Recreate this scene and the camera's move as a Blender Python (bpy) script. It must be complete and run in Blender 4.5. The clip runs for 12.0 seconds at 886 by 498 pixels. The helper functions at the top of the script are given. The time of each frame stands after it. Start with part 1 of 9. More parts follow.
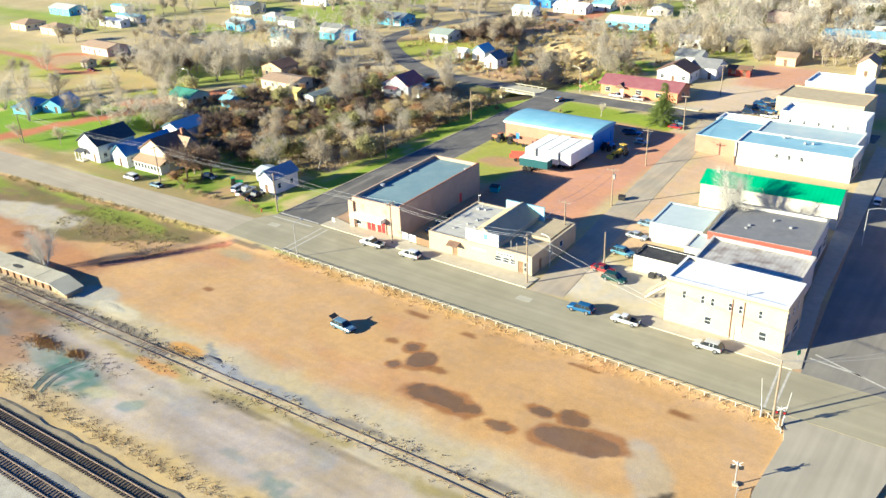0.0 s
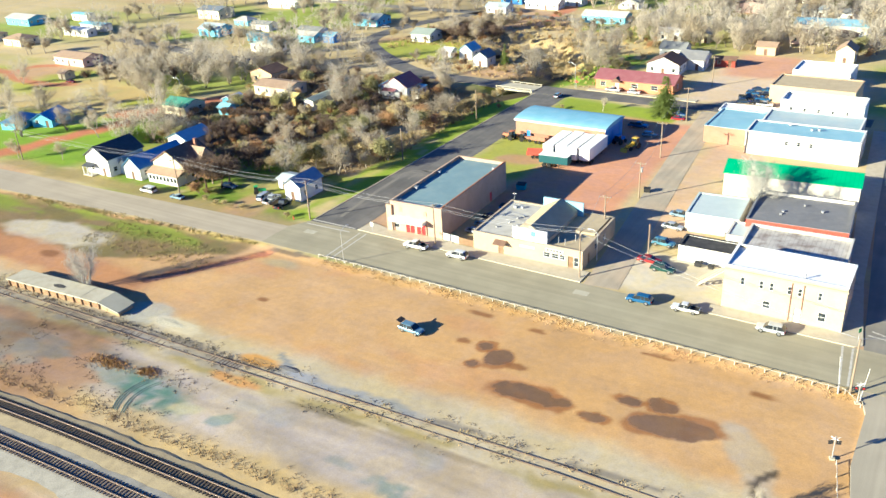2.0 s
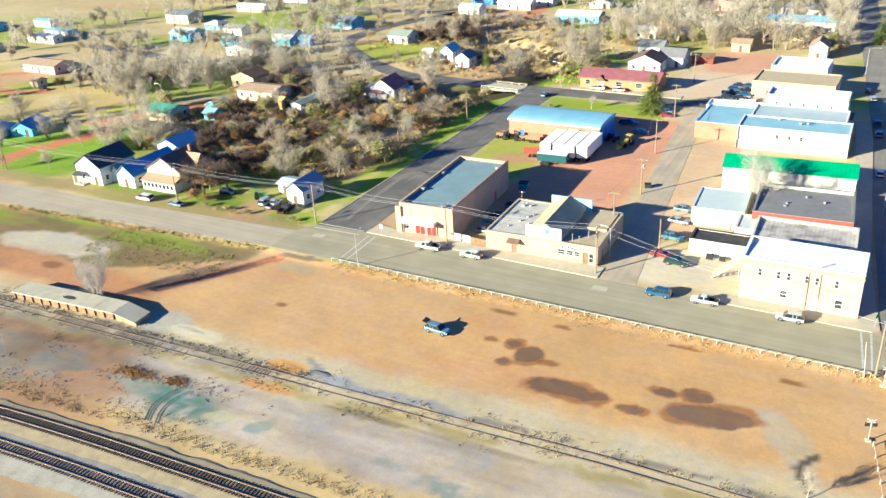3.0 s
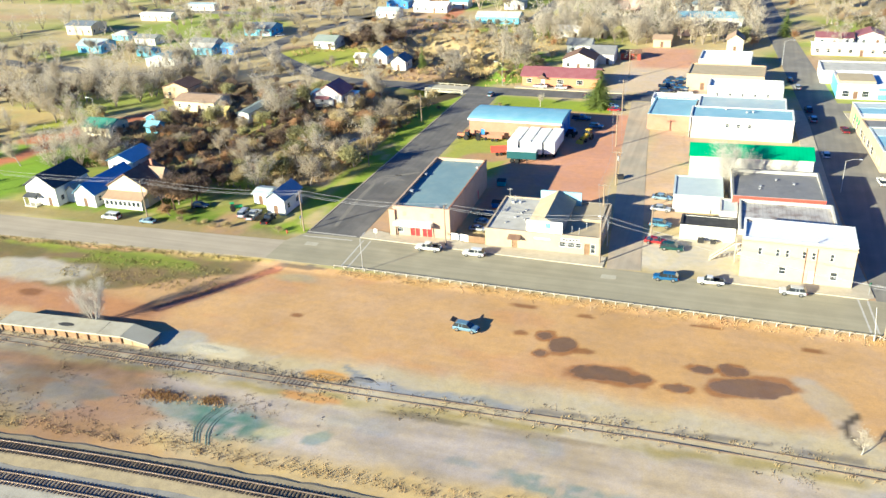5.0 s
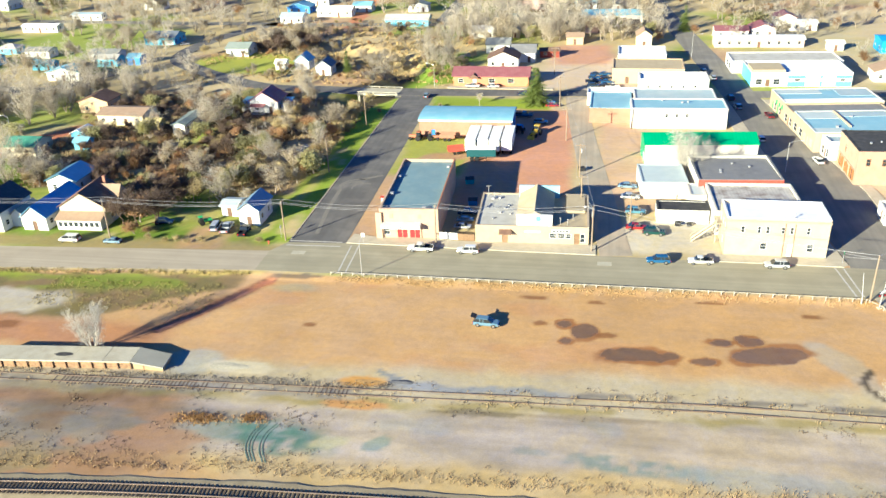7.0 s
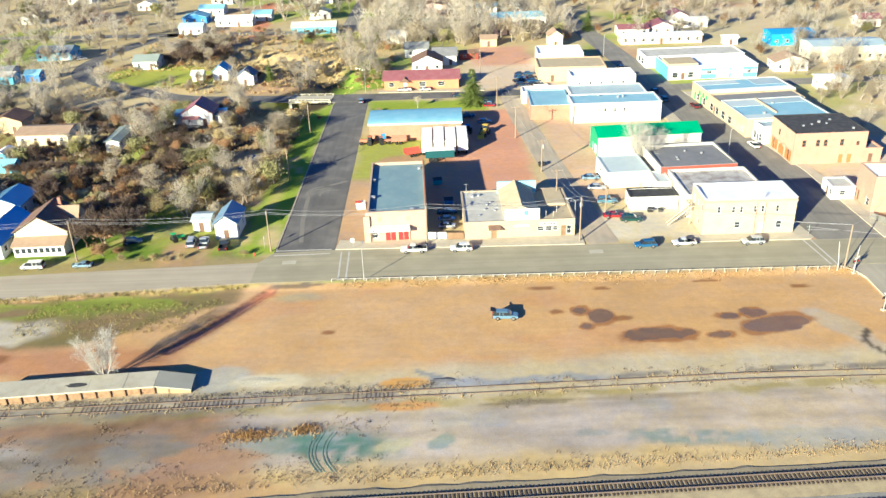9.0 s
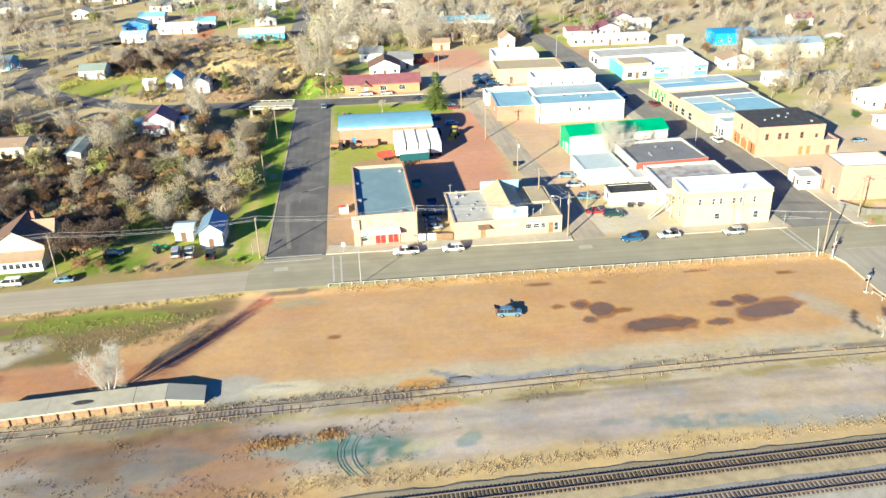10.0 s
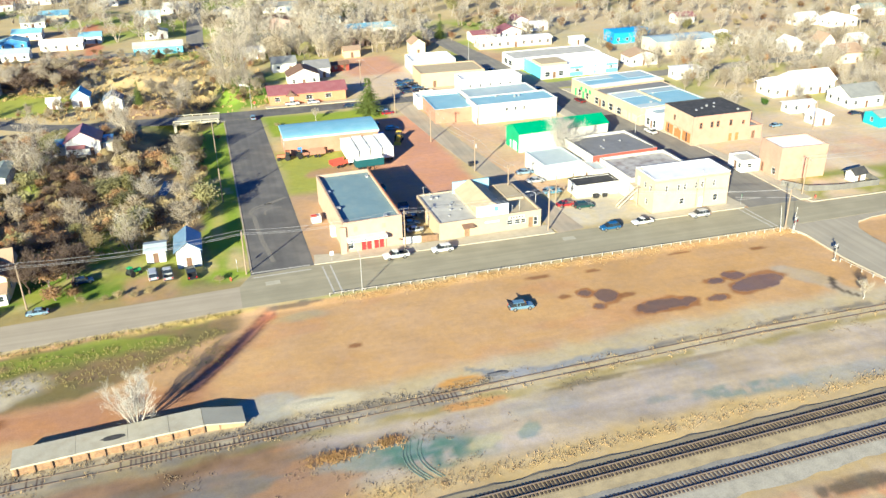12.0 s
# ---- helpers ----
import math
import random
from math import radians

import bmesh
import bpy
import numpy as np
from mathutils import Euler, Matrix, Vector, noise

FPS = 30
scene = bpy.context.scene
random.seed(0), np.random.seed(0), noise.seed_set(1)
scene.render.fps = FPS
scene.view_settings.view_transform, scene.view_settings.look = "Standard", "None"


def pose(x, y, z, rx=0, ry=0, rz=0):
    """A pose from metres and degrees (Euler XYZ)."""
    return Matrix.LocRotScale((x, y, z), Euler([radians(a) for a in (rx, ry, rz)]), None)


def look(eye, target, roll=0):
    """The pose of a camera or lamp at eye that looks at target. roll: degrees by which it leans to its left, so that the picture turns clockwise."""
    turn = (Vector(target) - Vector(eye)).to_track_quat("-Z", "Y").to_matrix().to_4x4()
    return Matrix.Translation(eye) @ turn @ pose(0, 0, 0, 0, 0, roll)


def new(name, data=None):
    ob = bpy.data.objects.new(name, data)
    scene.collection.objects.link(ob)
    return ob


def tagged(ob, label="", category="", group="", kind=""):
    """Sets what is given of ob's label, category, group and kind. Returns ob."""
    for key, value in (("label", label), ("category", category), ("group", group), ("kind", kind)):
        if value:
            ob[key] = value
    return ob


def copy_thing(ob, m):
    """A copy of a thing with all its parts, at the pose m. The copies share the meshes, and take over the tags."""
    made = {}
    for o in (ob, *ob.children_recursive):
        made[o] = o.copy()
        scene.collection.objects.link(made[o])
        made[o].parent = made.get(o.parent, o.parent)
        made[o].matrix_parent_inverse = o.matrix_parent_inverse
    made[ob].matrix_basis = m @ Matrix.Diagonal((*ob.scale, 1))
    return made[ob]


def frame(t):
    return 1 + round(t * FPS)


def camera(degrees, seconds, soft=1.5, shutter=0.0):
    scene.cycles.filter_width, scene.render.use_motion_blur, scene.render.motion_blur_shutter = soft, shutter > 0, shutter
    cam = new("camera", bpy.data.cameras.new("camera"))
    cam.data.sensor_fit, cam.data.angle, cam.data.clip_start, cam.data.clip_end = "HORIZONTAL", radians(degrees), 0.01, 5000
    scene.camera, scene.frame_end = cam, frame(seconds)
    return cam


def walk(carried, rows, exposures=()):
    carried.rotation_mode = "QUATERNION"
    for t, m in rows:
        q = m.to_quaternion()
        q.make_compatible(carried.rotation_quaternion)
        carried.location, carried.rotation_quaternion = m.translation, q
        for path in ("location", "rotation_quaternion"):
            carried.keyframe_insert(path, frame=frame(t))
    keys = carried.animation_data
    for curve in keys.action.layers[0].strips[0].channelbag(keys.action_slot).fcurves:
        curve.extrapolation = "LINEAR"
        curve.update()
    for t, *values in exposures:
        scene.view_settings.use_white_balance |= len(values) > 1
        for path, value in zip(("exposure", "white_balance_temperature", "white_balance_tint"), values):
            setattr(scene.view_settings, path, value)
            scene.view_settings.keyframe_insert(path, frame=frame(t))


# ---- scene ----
cam = camera(55.80, 12.0)
ROWS = [
    (0.0, -1.817, 4.254, 66.146, 64.56, 2.246, 36.699),
    (0.5, -4.797, 1.314, 66.955, 64.406, 2.461, 35.67),
    (1.0, -8.311, -1.704, 67.628, 64.275, 2.68, 34.591),
    (1.5, -12.217, -4.774, 68.18, 64.173, 2.864, 33.367),
    (2.0, -16.41, -7.856, 68.631, 64.096, 2.994, 31.949),
    (2.5, -20.822, -10.904, 69.007, 64.039, 3.063, 30.319),
    (3.0, -25.412, -13.874, 69.327, 63.993, 3.074, 28.482),
    (3.5, -30.158, -16.724, 69.612, 63.953, 3.034, 26.461),
    (4.0, -35.056, -19.424, 69.872, 63.913, 2.956, 24.287),
    (4.5, -40.107, -21.949, 70.116, 63.87, 2.852, 21.996),
    (5.0, -45.319, -24.282, 70.344, 63.823, 2.732, 19.622),
    (5.5, -50.698, -26.416, 70.555, 63.775, 2.605, 17.197),
    (6.0, -56.246, -28.346, 70.741, 63.731, 2.478, 14.743),
    (6.5, -61.957, -30.07, 70.895, 63.695, 2.354, 12.275),
    (7.0, -67.817, -31.585, 71.009, 63.675, 2.234, 9.799),
    (7.5, -73.803, -32.888, 71.077, 63.676, 2.115, 7.314),
    (8.0, -79.885, -33.967, 71.094, 63.704, 1.996, 4.809),
    (8.5, -86.024, -34.807, 71.059, 63.761, 1.871, 2.27),
    (9.0, -92.183, -35.385, 70.976, 63.848, 1.738, -0.315),
    (9.5, -98.328, -35.67, 70.849, 63.96, 1.596, -2.955),
    (10.0, -104.435, -35.628, 70.684, 64.092, 1.448, -5.65),
    (10.5, -110.502, -35.223, 70.485, 64.233, 1.302, -8.38),
    (11.0, -116.562, -34.423, 70.249, 64.37, 1.173, -11.099),
    (11.5, -122.69, -33.209, 69.962, 64.485, 1.084, -13.728),
    (12.0, -129.029, -31.584, 69.589, 64.564, 1.068, -16.141),
]
walk(cam, [(t, pose(x, y, z, rx, ry, rz)) for t, x, y, z, rx, ry, rz in ROWS], [(0.0, 1.9, 5250, 6), (6.0, 1.85, 5250, 6), (12.0, 1.79, 5250, 6)])

# world, sun, exposure
SUN_ELEV, SHADOW_DIR = 17.0, 52.5
w = bpy.data.worlds.new("world")
scene.world = w
w.use_nodes = True
wn = w.node_tree.nodes
sky = wn.new("ShaderNodeTexSky")
sky.sky_type = 'NISHITA'
sky.sun_disc = False
sky.sun_elevation = radians(SUN_ELEV)
sky.sun_rotation = radians(90 - (SHADOW_DIR + 180))
sky.air_density, sky.dust_density, sky.ozone_density = 0.75, 0.05, 9.0
bgn = wn["Background"]
bgn.inputs["Strength"].default_value = 0.05
w.node_tree.links.new(sky.outputs[0], bgn.inputs["Color"])
sun_data = bpy.data.lights.new("sun", 'SUN')
sun_data.energy, sun_data.angle, sun_data.color = 5.0, radians(0.6), (1.0, 0.825, 0.50)
sun = new("sun", sun_data)
_e, _a = radians(SUN_ELEV), radians(SHADOW_DIR + 180)
sun.matrix_world = look((math.cos(_a) * 300, math.sin(_a) * 300, 300 * math.tan(_e)), (0, 0, 0))

# ---- materials ----
def mat(name, col, rough=0.8, metal=0.0, var=0.18, scale=0.6, fine=6.0, bump=0.15, tint=None, tintamt=0.0, spread=0.0, spec=0.3):
    """A procedural surface: base colour with stains at two scales, fine relief, and a small change from piece to piece."""
    m = bpy.data.materials.new(name)
    m.use_nodes = True
    nt = m.node_tree
    N, L = nt.nodes, nt.links
    b = N["Principled BSDF"]
    geo = N.new("ShaderNodeNewGeometry")
    n1 = N.new("ShaderNodeTexNoise")
    n1.inputs["Scale"].default_value, n1.inputs["Detail"].default_value = scale, 3
    n2 = N.new("ShaderNodeTexNoise")
    n2.inputs["Scale"].default_value, n2.inputs["Detail"].default_value = fine, 4
    L.new(geo.outputs["Position"], n1.inputs["Vector"])
    L.new(geo.outputs["Position"], n2.inputs["Vector"])
    add = N.new("ShaderNodeMath")
    add.operation = 'ADD'
    L.new(n1.outputs[0], add.inputs[0])
    L.new(n2.outputs[0], add.inputs[1])
    src = add.outputs[0]
    if spread:
        oi = N.new("ShaderNodeObjectInfo")
        mul = N.new("ShaderNodeMath")
        mul.operation = 'MULTIPLY_ADD'
        mul.inputs[1].default_value, mul.inputs[2].default_value = spread, -spread / 2
        L.new(oi.outputs["Random"], mul.inputs[0])
        a2 = N.new("ShaderNodeMath")
        a2.operation = 'ADD'
        L.new(src, a2.inputs[0])
        L.new(mul.outputs[0], a2.inputs[1])
        src = a2.outputs[0]
    mr = N.new("ShaderNodeMapRange")
    mr.inputs["From Min"].default_value, mr.inputs["From Max"].default_value = 0.6, 1.4
    mr.inputs["To Min"].default_value, mr.inputs["To Max"].default_value = 1 - var, 1 + var
    L.new(src, mr.inputs["Value"])
    sc = N.new("ShaderNodeVectorMath")
    sc.operation = 'SCALE'
    sc.inputs[0].default_value = col
    L.new(mr.outputs[0], sc.inputs["Scale"])
    out = sc.outputs[0]
    if tint:
        n3 = N.new("ShaderNodeTexNoise")
        n3.inputs["Scale"].default_value, n3.inputs["Detail"].default_value = scale * 1.7, 5
        L.new(geo.outputs["Position"], n3.inputs["Vector"])
        m3 = N.new("ShaderNodeMapRange")
        m3.inputs["From Min"].default_value, m3.inputs["From Max"].default_value = 0.45, 0.7
        m3.inputs["To Max"].default_value = tintamt
        L.new(n3.outputs[0], m3.inputs["Value"])
        mx = N.new("ShaderNodeMix")
        mx.data_type = 'RGBA'
        L.new(m3.outputs[0], mx.inputs[0])
        L.new(out, mx.inputs[6])
        mx.inputs[7].default_value = (*tint, 1)
        out = mx.outputs[2]
    L.new(out, b.inputs["Base Color"])
    b.inputs["Roughness"].default_value, b.inputs["Metallic"].default_value = rough, metal
    b.inputs["Specular IOR Level"].default_value = spec
    if bump:
        bp = N.new("ShaderNodeBump")
        bp.inputs["Strength"].default_value, bp.inputs["Distance"].default_value = bump, 0.05
        L.new(n2.outputs[0], bp.inputs["Height"])
        L.new(bp.outputs[0], b.inputs["Normal"])
    return m


def stripes(m, axis, pitch, depth=0.35, dark=0.75):
    """Adds ribs or boards along an axis of the thing (0 x, 1 y, 2 z) to a material made by mat()."""
    nt = m.node_tree
    N, L = nt.nodes, nt.links
    b = N["Principled BSDF"]
    tc = N.new("ShaderNodeTexCoord")
    sx = N.new("ShaderNodeSeparateXYZ")
    L.new(tc.outputs["Object"], sx.inputs[0])
    f = N.new("ShaderNodeMath")
    f.operation = 'PINGPONG'
    f.inputs[1].default_value = pitch / 2
    L.new(sx.outputs[axis], f.inputs[0])
    mr = N.new("ShaderNodeMapRange")
    mr.inputs["From Max"].default_value = pitch * 0.12
    mr.inputs["To Min"].default_value = dark
    mr.inputs["To Max"].default_value = 1.0
    L.new(f.outputs[0], mr.inputs["Value"])
    old = b.inputs["Base Color"].links[0].from_socket
    sc = N.new("ShaderNodeVectorMath")
    sc.operation = 'SCALE'
    L.new(old, sc.inputs[0])
    L.new(mr.outputs[0], sc.inputs["Scale"])
    L.new(sc.outputs[0], b.inputs["Base Color"])
    bp = N.new("ShaderNodeBump")
    bp.inputs["Strength"].default_value, bp.inputs["Distance"].default_value = depth, 0.05
    L.new(mr.outputs[0], bp.inputs["Height"])
    if b.inputs["Normal"].links:
        L.new(b.inputs["Normal"].links[0].from_socket, bp.inputs["Normal"])
    L.new(bp.outputs[0], b.inputs["Normal"])
    return m


def let_light_through(m, amt):
    """Thin leaves and sprays pass part of the light that falls on them."""
    nt = m.node_tree
    N, L = nt.nodes, nt.links
    b = N["Principled BSDF"]
    tr = N.new("ShaderNodeBsdfTranslucent")
    L.new(b.inputs["Base Color"].links[0].from_socket, tr.inputs["Color"])
    mx = N.new("ShaderNodeMixShader")
    mx.inputs[0].default_value = amt
    L.new(b.outputs[0], mx.inputs[1])
    L.new(tr.outputs[0], mx.inputs[2])
    L.new(mx.outputs[0], N["Material Output"].inputs["Surface"])


def glass_mat(name, col):
    m = bpy.data.materials.new(name)
    m.use_nodes = True
    b = m.node_tree.nodes["Principled BSDF"]
    b.inputs["Base Color"].default_value = (*col, 1)
    b.inputs["Roughness"].default_value = 0.03
    b.inputs["Transmission Weight"].default_value = 0.85
    b.inputs["IOR"].default_value = 1.45
    return m


def ground_mat():
    """The ground sheet: colours of its zones from the sheet's own data, broken up by pebbles, tufts and tyre marks."""
    m = bpy.data.materials.new("ground_soil")
    m.use_nodes = True
    nt = m.node_tree
    N, L = nt.nodes, nt.links
    b = N["Principled BSDF"]
    at = N.new("ShaderNodeAttribute")
    at.attribute_name = "soil_shade"
    wet = N.new("ShaderNodeAttribute")
    wet.attribute_name = "wet"
    geo = N.new("ShaderNodeNewGeometry")
    out = at.outputs["Color"]
    hs = []
    for scl, det, lo, hi in ((0.09, 4, 0.92, 1.08), (0.9, 6, 0.94, 1.06), (7.0, 3, 0.90, 1.10)):
        n = N.new("ShaderNodeTexNoise")
        n.inputs["Scale"].default_value, n.inputs["Detail"].default_value = scl, det
        L.new(geo.outputs["Position"], n.inputs["Vector"])
        mr = N.new("ShaderNodeMapRange")
        mr.inputs["From Min"].default_value, mr.inputs["From Max"].default_value = 0.3, 0.7
        mr.inputs["To Min"].default_value, mr.inputs["To Max"].default_value = lo, hi
        L.new(n.outputs[0], mr.inputs["Value"])
        sc = N.new("ShaderNodeVectorMath")
        sc.operation = 'SCALE'
        L.new(out, sc.inputs[0])
        L.new(mr.outputs[0], sc.inputs["Scale"])
        out = sc.outputs[0]
        hs.append(n)
    mp = N.new("ShaderNodeMapping")
    mp.inputs["Scale"].default_value = (0.05, 0.8, 1.0)
    L.new(geo.outputs["Position"], mp.inputs["Vector"])
    n = N.new("ShaderNodeTexNoise")
    n.inputs["Scale"].default_value, n.inputs["Detail"].default_value, n.inputs["Distortion"].default_value = 1.0, 4, 0.6
    L.new(mp.outputs[0], n.inputs["Vector"])
    mr = N.new("ShaderNodeMapRange")
    mr.inputs["From Min"].default_value, mr.inputs["From Max"].default_value = 0.3, 0.7
    mr.inputs["To Min"].default_value, mr.inputs["To Max"].default_value = 0.965, 1.035
    L.new(n.outputs[0], mr.inputs["Value"])
    sc = N.new("ShaderNodeVectorMath")
    sc.operation = 'SCALE'
    L.new(out, sc.inputs[0])
    L.new(mr.outputs[0], sc.inputs["Scale"])
    out = sc.outputs[0]
    # mineral tints: ochre against grey-violet, in ragged patches
    for scl, dist, warm, cold in ((0.16, 1.2, (1.03, 1.01, 0.92), (0.97, 0.99, 1.07)), (1.1, 0.8, (1.02, 1.01, 0.97), (0.98, 0.99, 1.03))):
        n = N.new("ShaderNodeTexNoise")
        n.inputs["Scale"].default_value, n.inputs["Detail"].default_value, n.inputs["Distortion"].default_value = scl, 6, dist
        L.new(geo.outputs["Position"], n.inputs["Vector"])
        mr = N.new("ShaderNodeMapRange")
        mr.inputs["From Min"].default_value, mr.inputs["From Max"].default_value = 0.38, 0.62
        L.new(n.outputs[0], mr.inputs["Value"])
        mx = N.new("ShaderNodeMix")
        mx.data_type = 'VECTOR'
        L.new(mr.outputs[0], mx.inputs[0])
        mx.inputs[4].default_value, mx.inputs[5].default_value = warm, cold
        mu = N.new("ShaderNodeVectorMath")
        mu.operation = 'MULTIPLY'
        L.new(out, mu.inputs[0])
        L.new(mx.outputs[1], mu.inputs[1])
        out = mu.outputs[0]
    # clods and stones, their shaded sides painted in as darker spots
    vo = N.new("ShaderNodeTexVoronoi")
    vo.inputs["Scale"].default_value = 2.6
    L.new(geo.outputs["Position"], vo.inputs["Vector"])
    mr = N.new("ShaderNodeMapRange")
    mr.inputs["From Min"].default_value, mr.inputs["From Max"].default_value = 0.0, 0.35
    mr.inputs["To Min"].default_value, mr.inputs["To Max"].default_value = 0.92, 1.02
    L.new(vo.outputs["Distance"], mr.inputs["Value"])
    sc = N.new("ShaderNodeVectorMath")
    sc.operation = 'SCALE'
    L.new(out, sc.inputs[0])
    L.new(mr.outputs[0], sc.inputs["Scale"])
    out = sc.outputs[0]
    L.new(out, b.inputs["Base Color"])
    rr = N.new("ShaderNodeMapRange")
    rr.inputs["To Min"].default_value, rr.inputs["To Max"].default_value = 0.95, 0.02
    L.new(wet.outputs["Fac"], rr.inputs["Value"])
    L.new(rr.outputs[0], b.inputs["Roughness"])
    sr = N.new("ShaderNodeMapRange")
    sr.inputs["To Min"].default_value, sr.inputs["To Max"].default_value = 0.2, 0.5
    L.new(wet.outputs["Fac"], sr.inputs["Value"])
    L.new(sr.outputs[0], b.inputs["Specular IOR Level"])
    bp = N.new("ShaderNodeBump")
    bp.inputs["Strength"].default_value, bp.inputs["Distance"].default_value = 0.2, 0.06
    L.new(hs[1].outputs[0], bp.inputs["Height"])
    dr = N.new("ShaderNodeMapRange")
    dr.inputs["To Min"].default_value, dr.inputs["To Max"].default_value = 0.22, 0.01
    L.new(wet.outputs["Fac"], dr.inputs["Value"])
    L.new(dr.outputs[0], bp.inputs["Strength"])
    L.new(bp.outputs[0], b.inputs["Normal"])
    return m


def road_mat(name, col, var, streak_axis, tint, amt):
    """Worn asphalt: long streaks along the traffic, patches, fine aggregate."""
    m = mat(name, col, 0.9, var=var, scale=0.12, fine=9.0, bump=0.1, tint=tint, tintamt=amt)
    nt = m.node_tree
    N, L = nt.nodes, nt.links
    b = N["Principled BSDF"]
    geo = N.new("ShaderNodeNewGeometry")
    mp = N.new("ShaderNodeMapping")
    s = [0.9, 0.9, 1.0]
    s[streak_axis] = 0.02
    mp.inputs["Scale"].default_value = s
    L.new(geo.outputs["Position"], mp.inputs["Vector"])
    n = N.new("ShaderNodeTexNoise")
    n.inputs["Scale"].default_value, n.inputs["Detail"].default_value = 1.0, 4
    L.new(mp.outputs[0], n.inputs["Vector"])
    mr = N.new("ShaderNodeMapRange")
    mr.inputs["From Min"].default_value, mr.inputs["From Max"].default_value = 0.3, 0.7
    mr.inputs["To Min"].default_value, mr.inputs["To Max"].default_value = 0.91, 1.1
    L.new(n.outputs[0], mr.inputs["Value"])
    sc = N.new("ShaderNodeVectorMath")
    sc.operation = 'SCALE'
    L.new(b.inputs["Base Color"].links[0].from_socket, sc.inputs[0])
    L.new(mr.outputs[0], sc.inputs["Scale"])
    L.new(sc.outputs[0], b.inputs["Base Color"])
    return m


M_GROUND = ground_mat()
M_ASPH_OLD = road_mat("old_grey_asphalt", (0.30, 0.272, 0.188), 0.15, 0, (0.38, 0.34, 0.24), 0.5)
M_ASPH_DARK = road_mat("dark_asphalt", (0.12, 0.115, 0.11), 0.22, 1, (0.21, 0.195, 0.175), 0.6)
M_ASPH_MAIN = road_mat("main_asphalt", (0.20, 0.188, 0.165), 0.15, 1, (0.29, 0.268, 0.22), 0.5)
M_ASPH_PALE = road_mat("pale_worn_asphalt", (0.34, 0.305, 0.235), 0.15, 1, (0.40, 0.355, 0.27), 0.5)
M_GRAVELROAD = road_mat("gravel_road", (0.365, 0.315, 0.235), 0.12, 0, (0.42, 0.36, 0.265), 0.5)
M_ALLEY = road_mat("alley_gravel", (0.36, 0.31, 0.235), 0.2, 1, (0.48, 0.375, 0.26), 0.7)
M_CONC = mat("concrete_walk", (0.46, 0.41, 0.31), 0.9, var=0.12, scale=0.5, tint=(0.36, 0.31, 0.23), tintamt=0.5)
M_CONC_OLD = mat("weathered_concrete", (0.43, 0.40, 0.31), 0.9, var=0.14, scale=0.4, tint=(0.34, 0.30, 0.22), tintamt=0.6)
M_BRICK_BUFF = mat("buff_brick", (0.46, 0.325, 0.23), 0.85, var=0.1, scale=0.5, tint=(0.37, 0.265, 0.165), tintamt=0.4)
stripes(M_BRICK_BUFF, 2, 0.30, 0.1, 0.93)
M_STUCCO = mat("cream_stucco", (0.43, 0.335, 0.225), 0.9, var=0.12, scale=0.4, tint=(0.36, 0.275, 0.18), tintamt=0.4)
M_STUCCO2 = mat("cream_painted_brick", (0.445, 0.362, 0.255), 0.85, var=0.1, scale=0.4, tint=(0.38, 0.30, 0.21), tintamt=0.4)
M_WHITE = mat("white_paint", (0.63, 0.62, 0.59), 0.7, var=0.07, scale=0.5, tint=(0.52, 0.51, 0.47), tintamt=0.35)
M_WHITEWALL = mat("whitewashed_wall", (0.56, 0.53, 0.47), 0.85, var=0.1, scale=0.4, tint=(0.46, 0.42, 0.35), tintamt=0.4)
M_WHITEMETAL = mat("white_ribbed_metal", (0.72, 0.72, 0.70), 0.5, var=0.05)
stripes(M_WHITEMETAL, 0, 0.6, 0.3, 0.85)
M_BRICK_SHED = mat("tan_orange_brick", (0.38, 0.20, 0.135), 0.9, var=0.12, scale=0.5, tint=(0.30, 0.16, 0.09), tintamt=0.4)
M_BRICK_RED = mat("red_brick", (0.36, 0.16, 0.09), 0.9, var=0.14, scale=0.5, tint=(0.32, 0.15, 0.09), tintamt=0.4)
stripes(M_BRICK_RED, 2, 0.32, 0.1, 0.92)
M_BRICK_ORANGE = mat("orange_brick", (0.46, 0.265, 0.19), 0.9, var=0.14, scale=0.5, tint=(0.42, 0.205, 0.14), tintamt=0.4)
M_BRICK_WARM = mat("warm_orange_brick", (0.50, 0.22, 0.115), 0.9, var=0.14, scale=0.5, tint=(0.40, 0.17, 0.10), tintamt=0.4)
M_AZURE = mat("azure_paint", (0.035, 0.28, 0.60), 0.5, var=0.1)
stripes(M_BRICK_ORANGE, 2, 0.32, 0.1, 0.92)
M_RED = mat("red_paint", (0.46, 0.075, 0.05), 0.6, var=0.15)
M_ROOF_GREY = mat("grey_membrane_roof", (0.18, 0.27, 0.30), 0.7, var=0.12, scale=0.25, tint=(0.24, 0.315, 0.32), tintamt=0.6)
M_ROOF_PALE = mat("pale_roof", (0.47, 0.455, 0.41), 0.85, var=0.12, scale=0.3, tint=(0.36, 0.34, 0.30), tintamt=0.7)
M_ROOF_WHITE = mat("white_roof", (0.80, 0.80, 0.78), 0.7, var=0.06, scale=0.3, tint=(0.64, 0.64, 0.63), tintamt=0.5)
M_ROOF_TAN = mat("tan_gravel_roof", (0.36, 0.26, 0.15), 0.95, var=0.12, scale=0.5, tint=(0.28, 0.19, 0.11), tintamt=0.5)
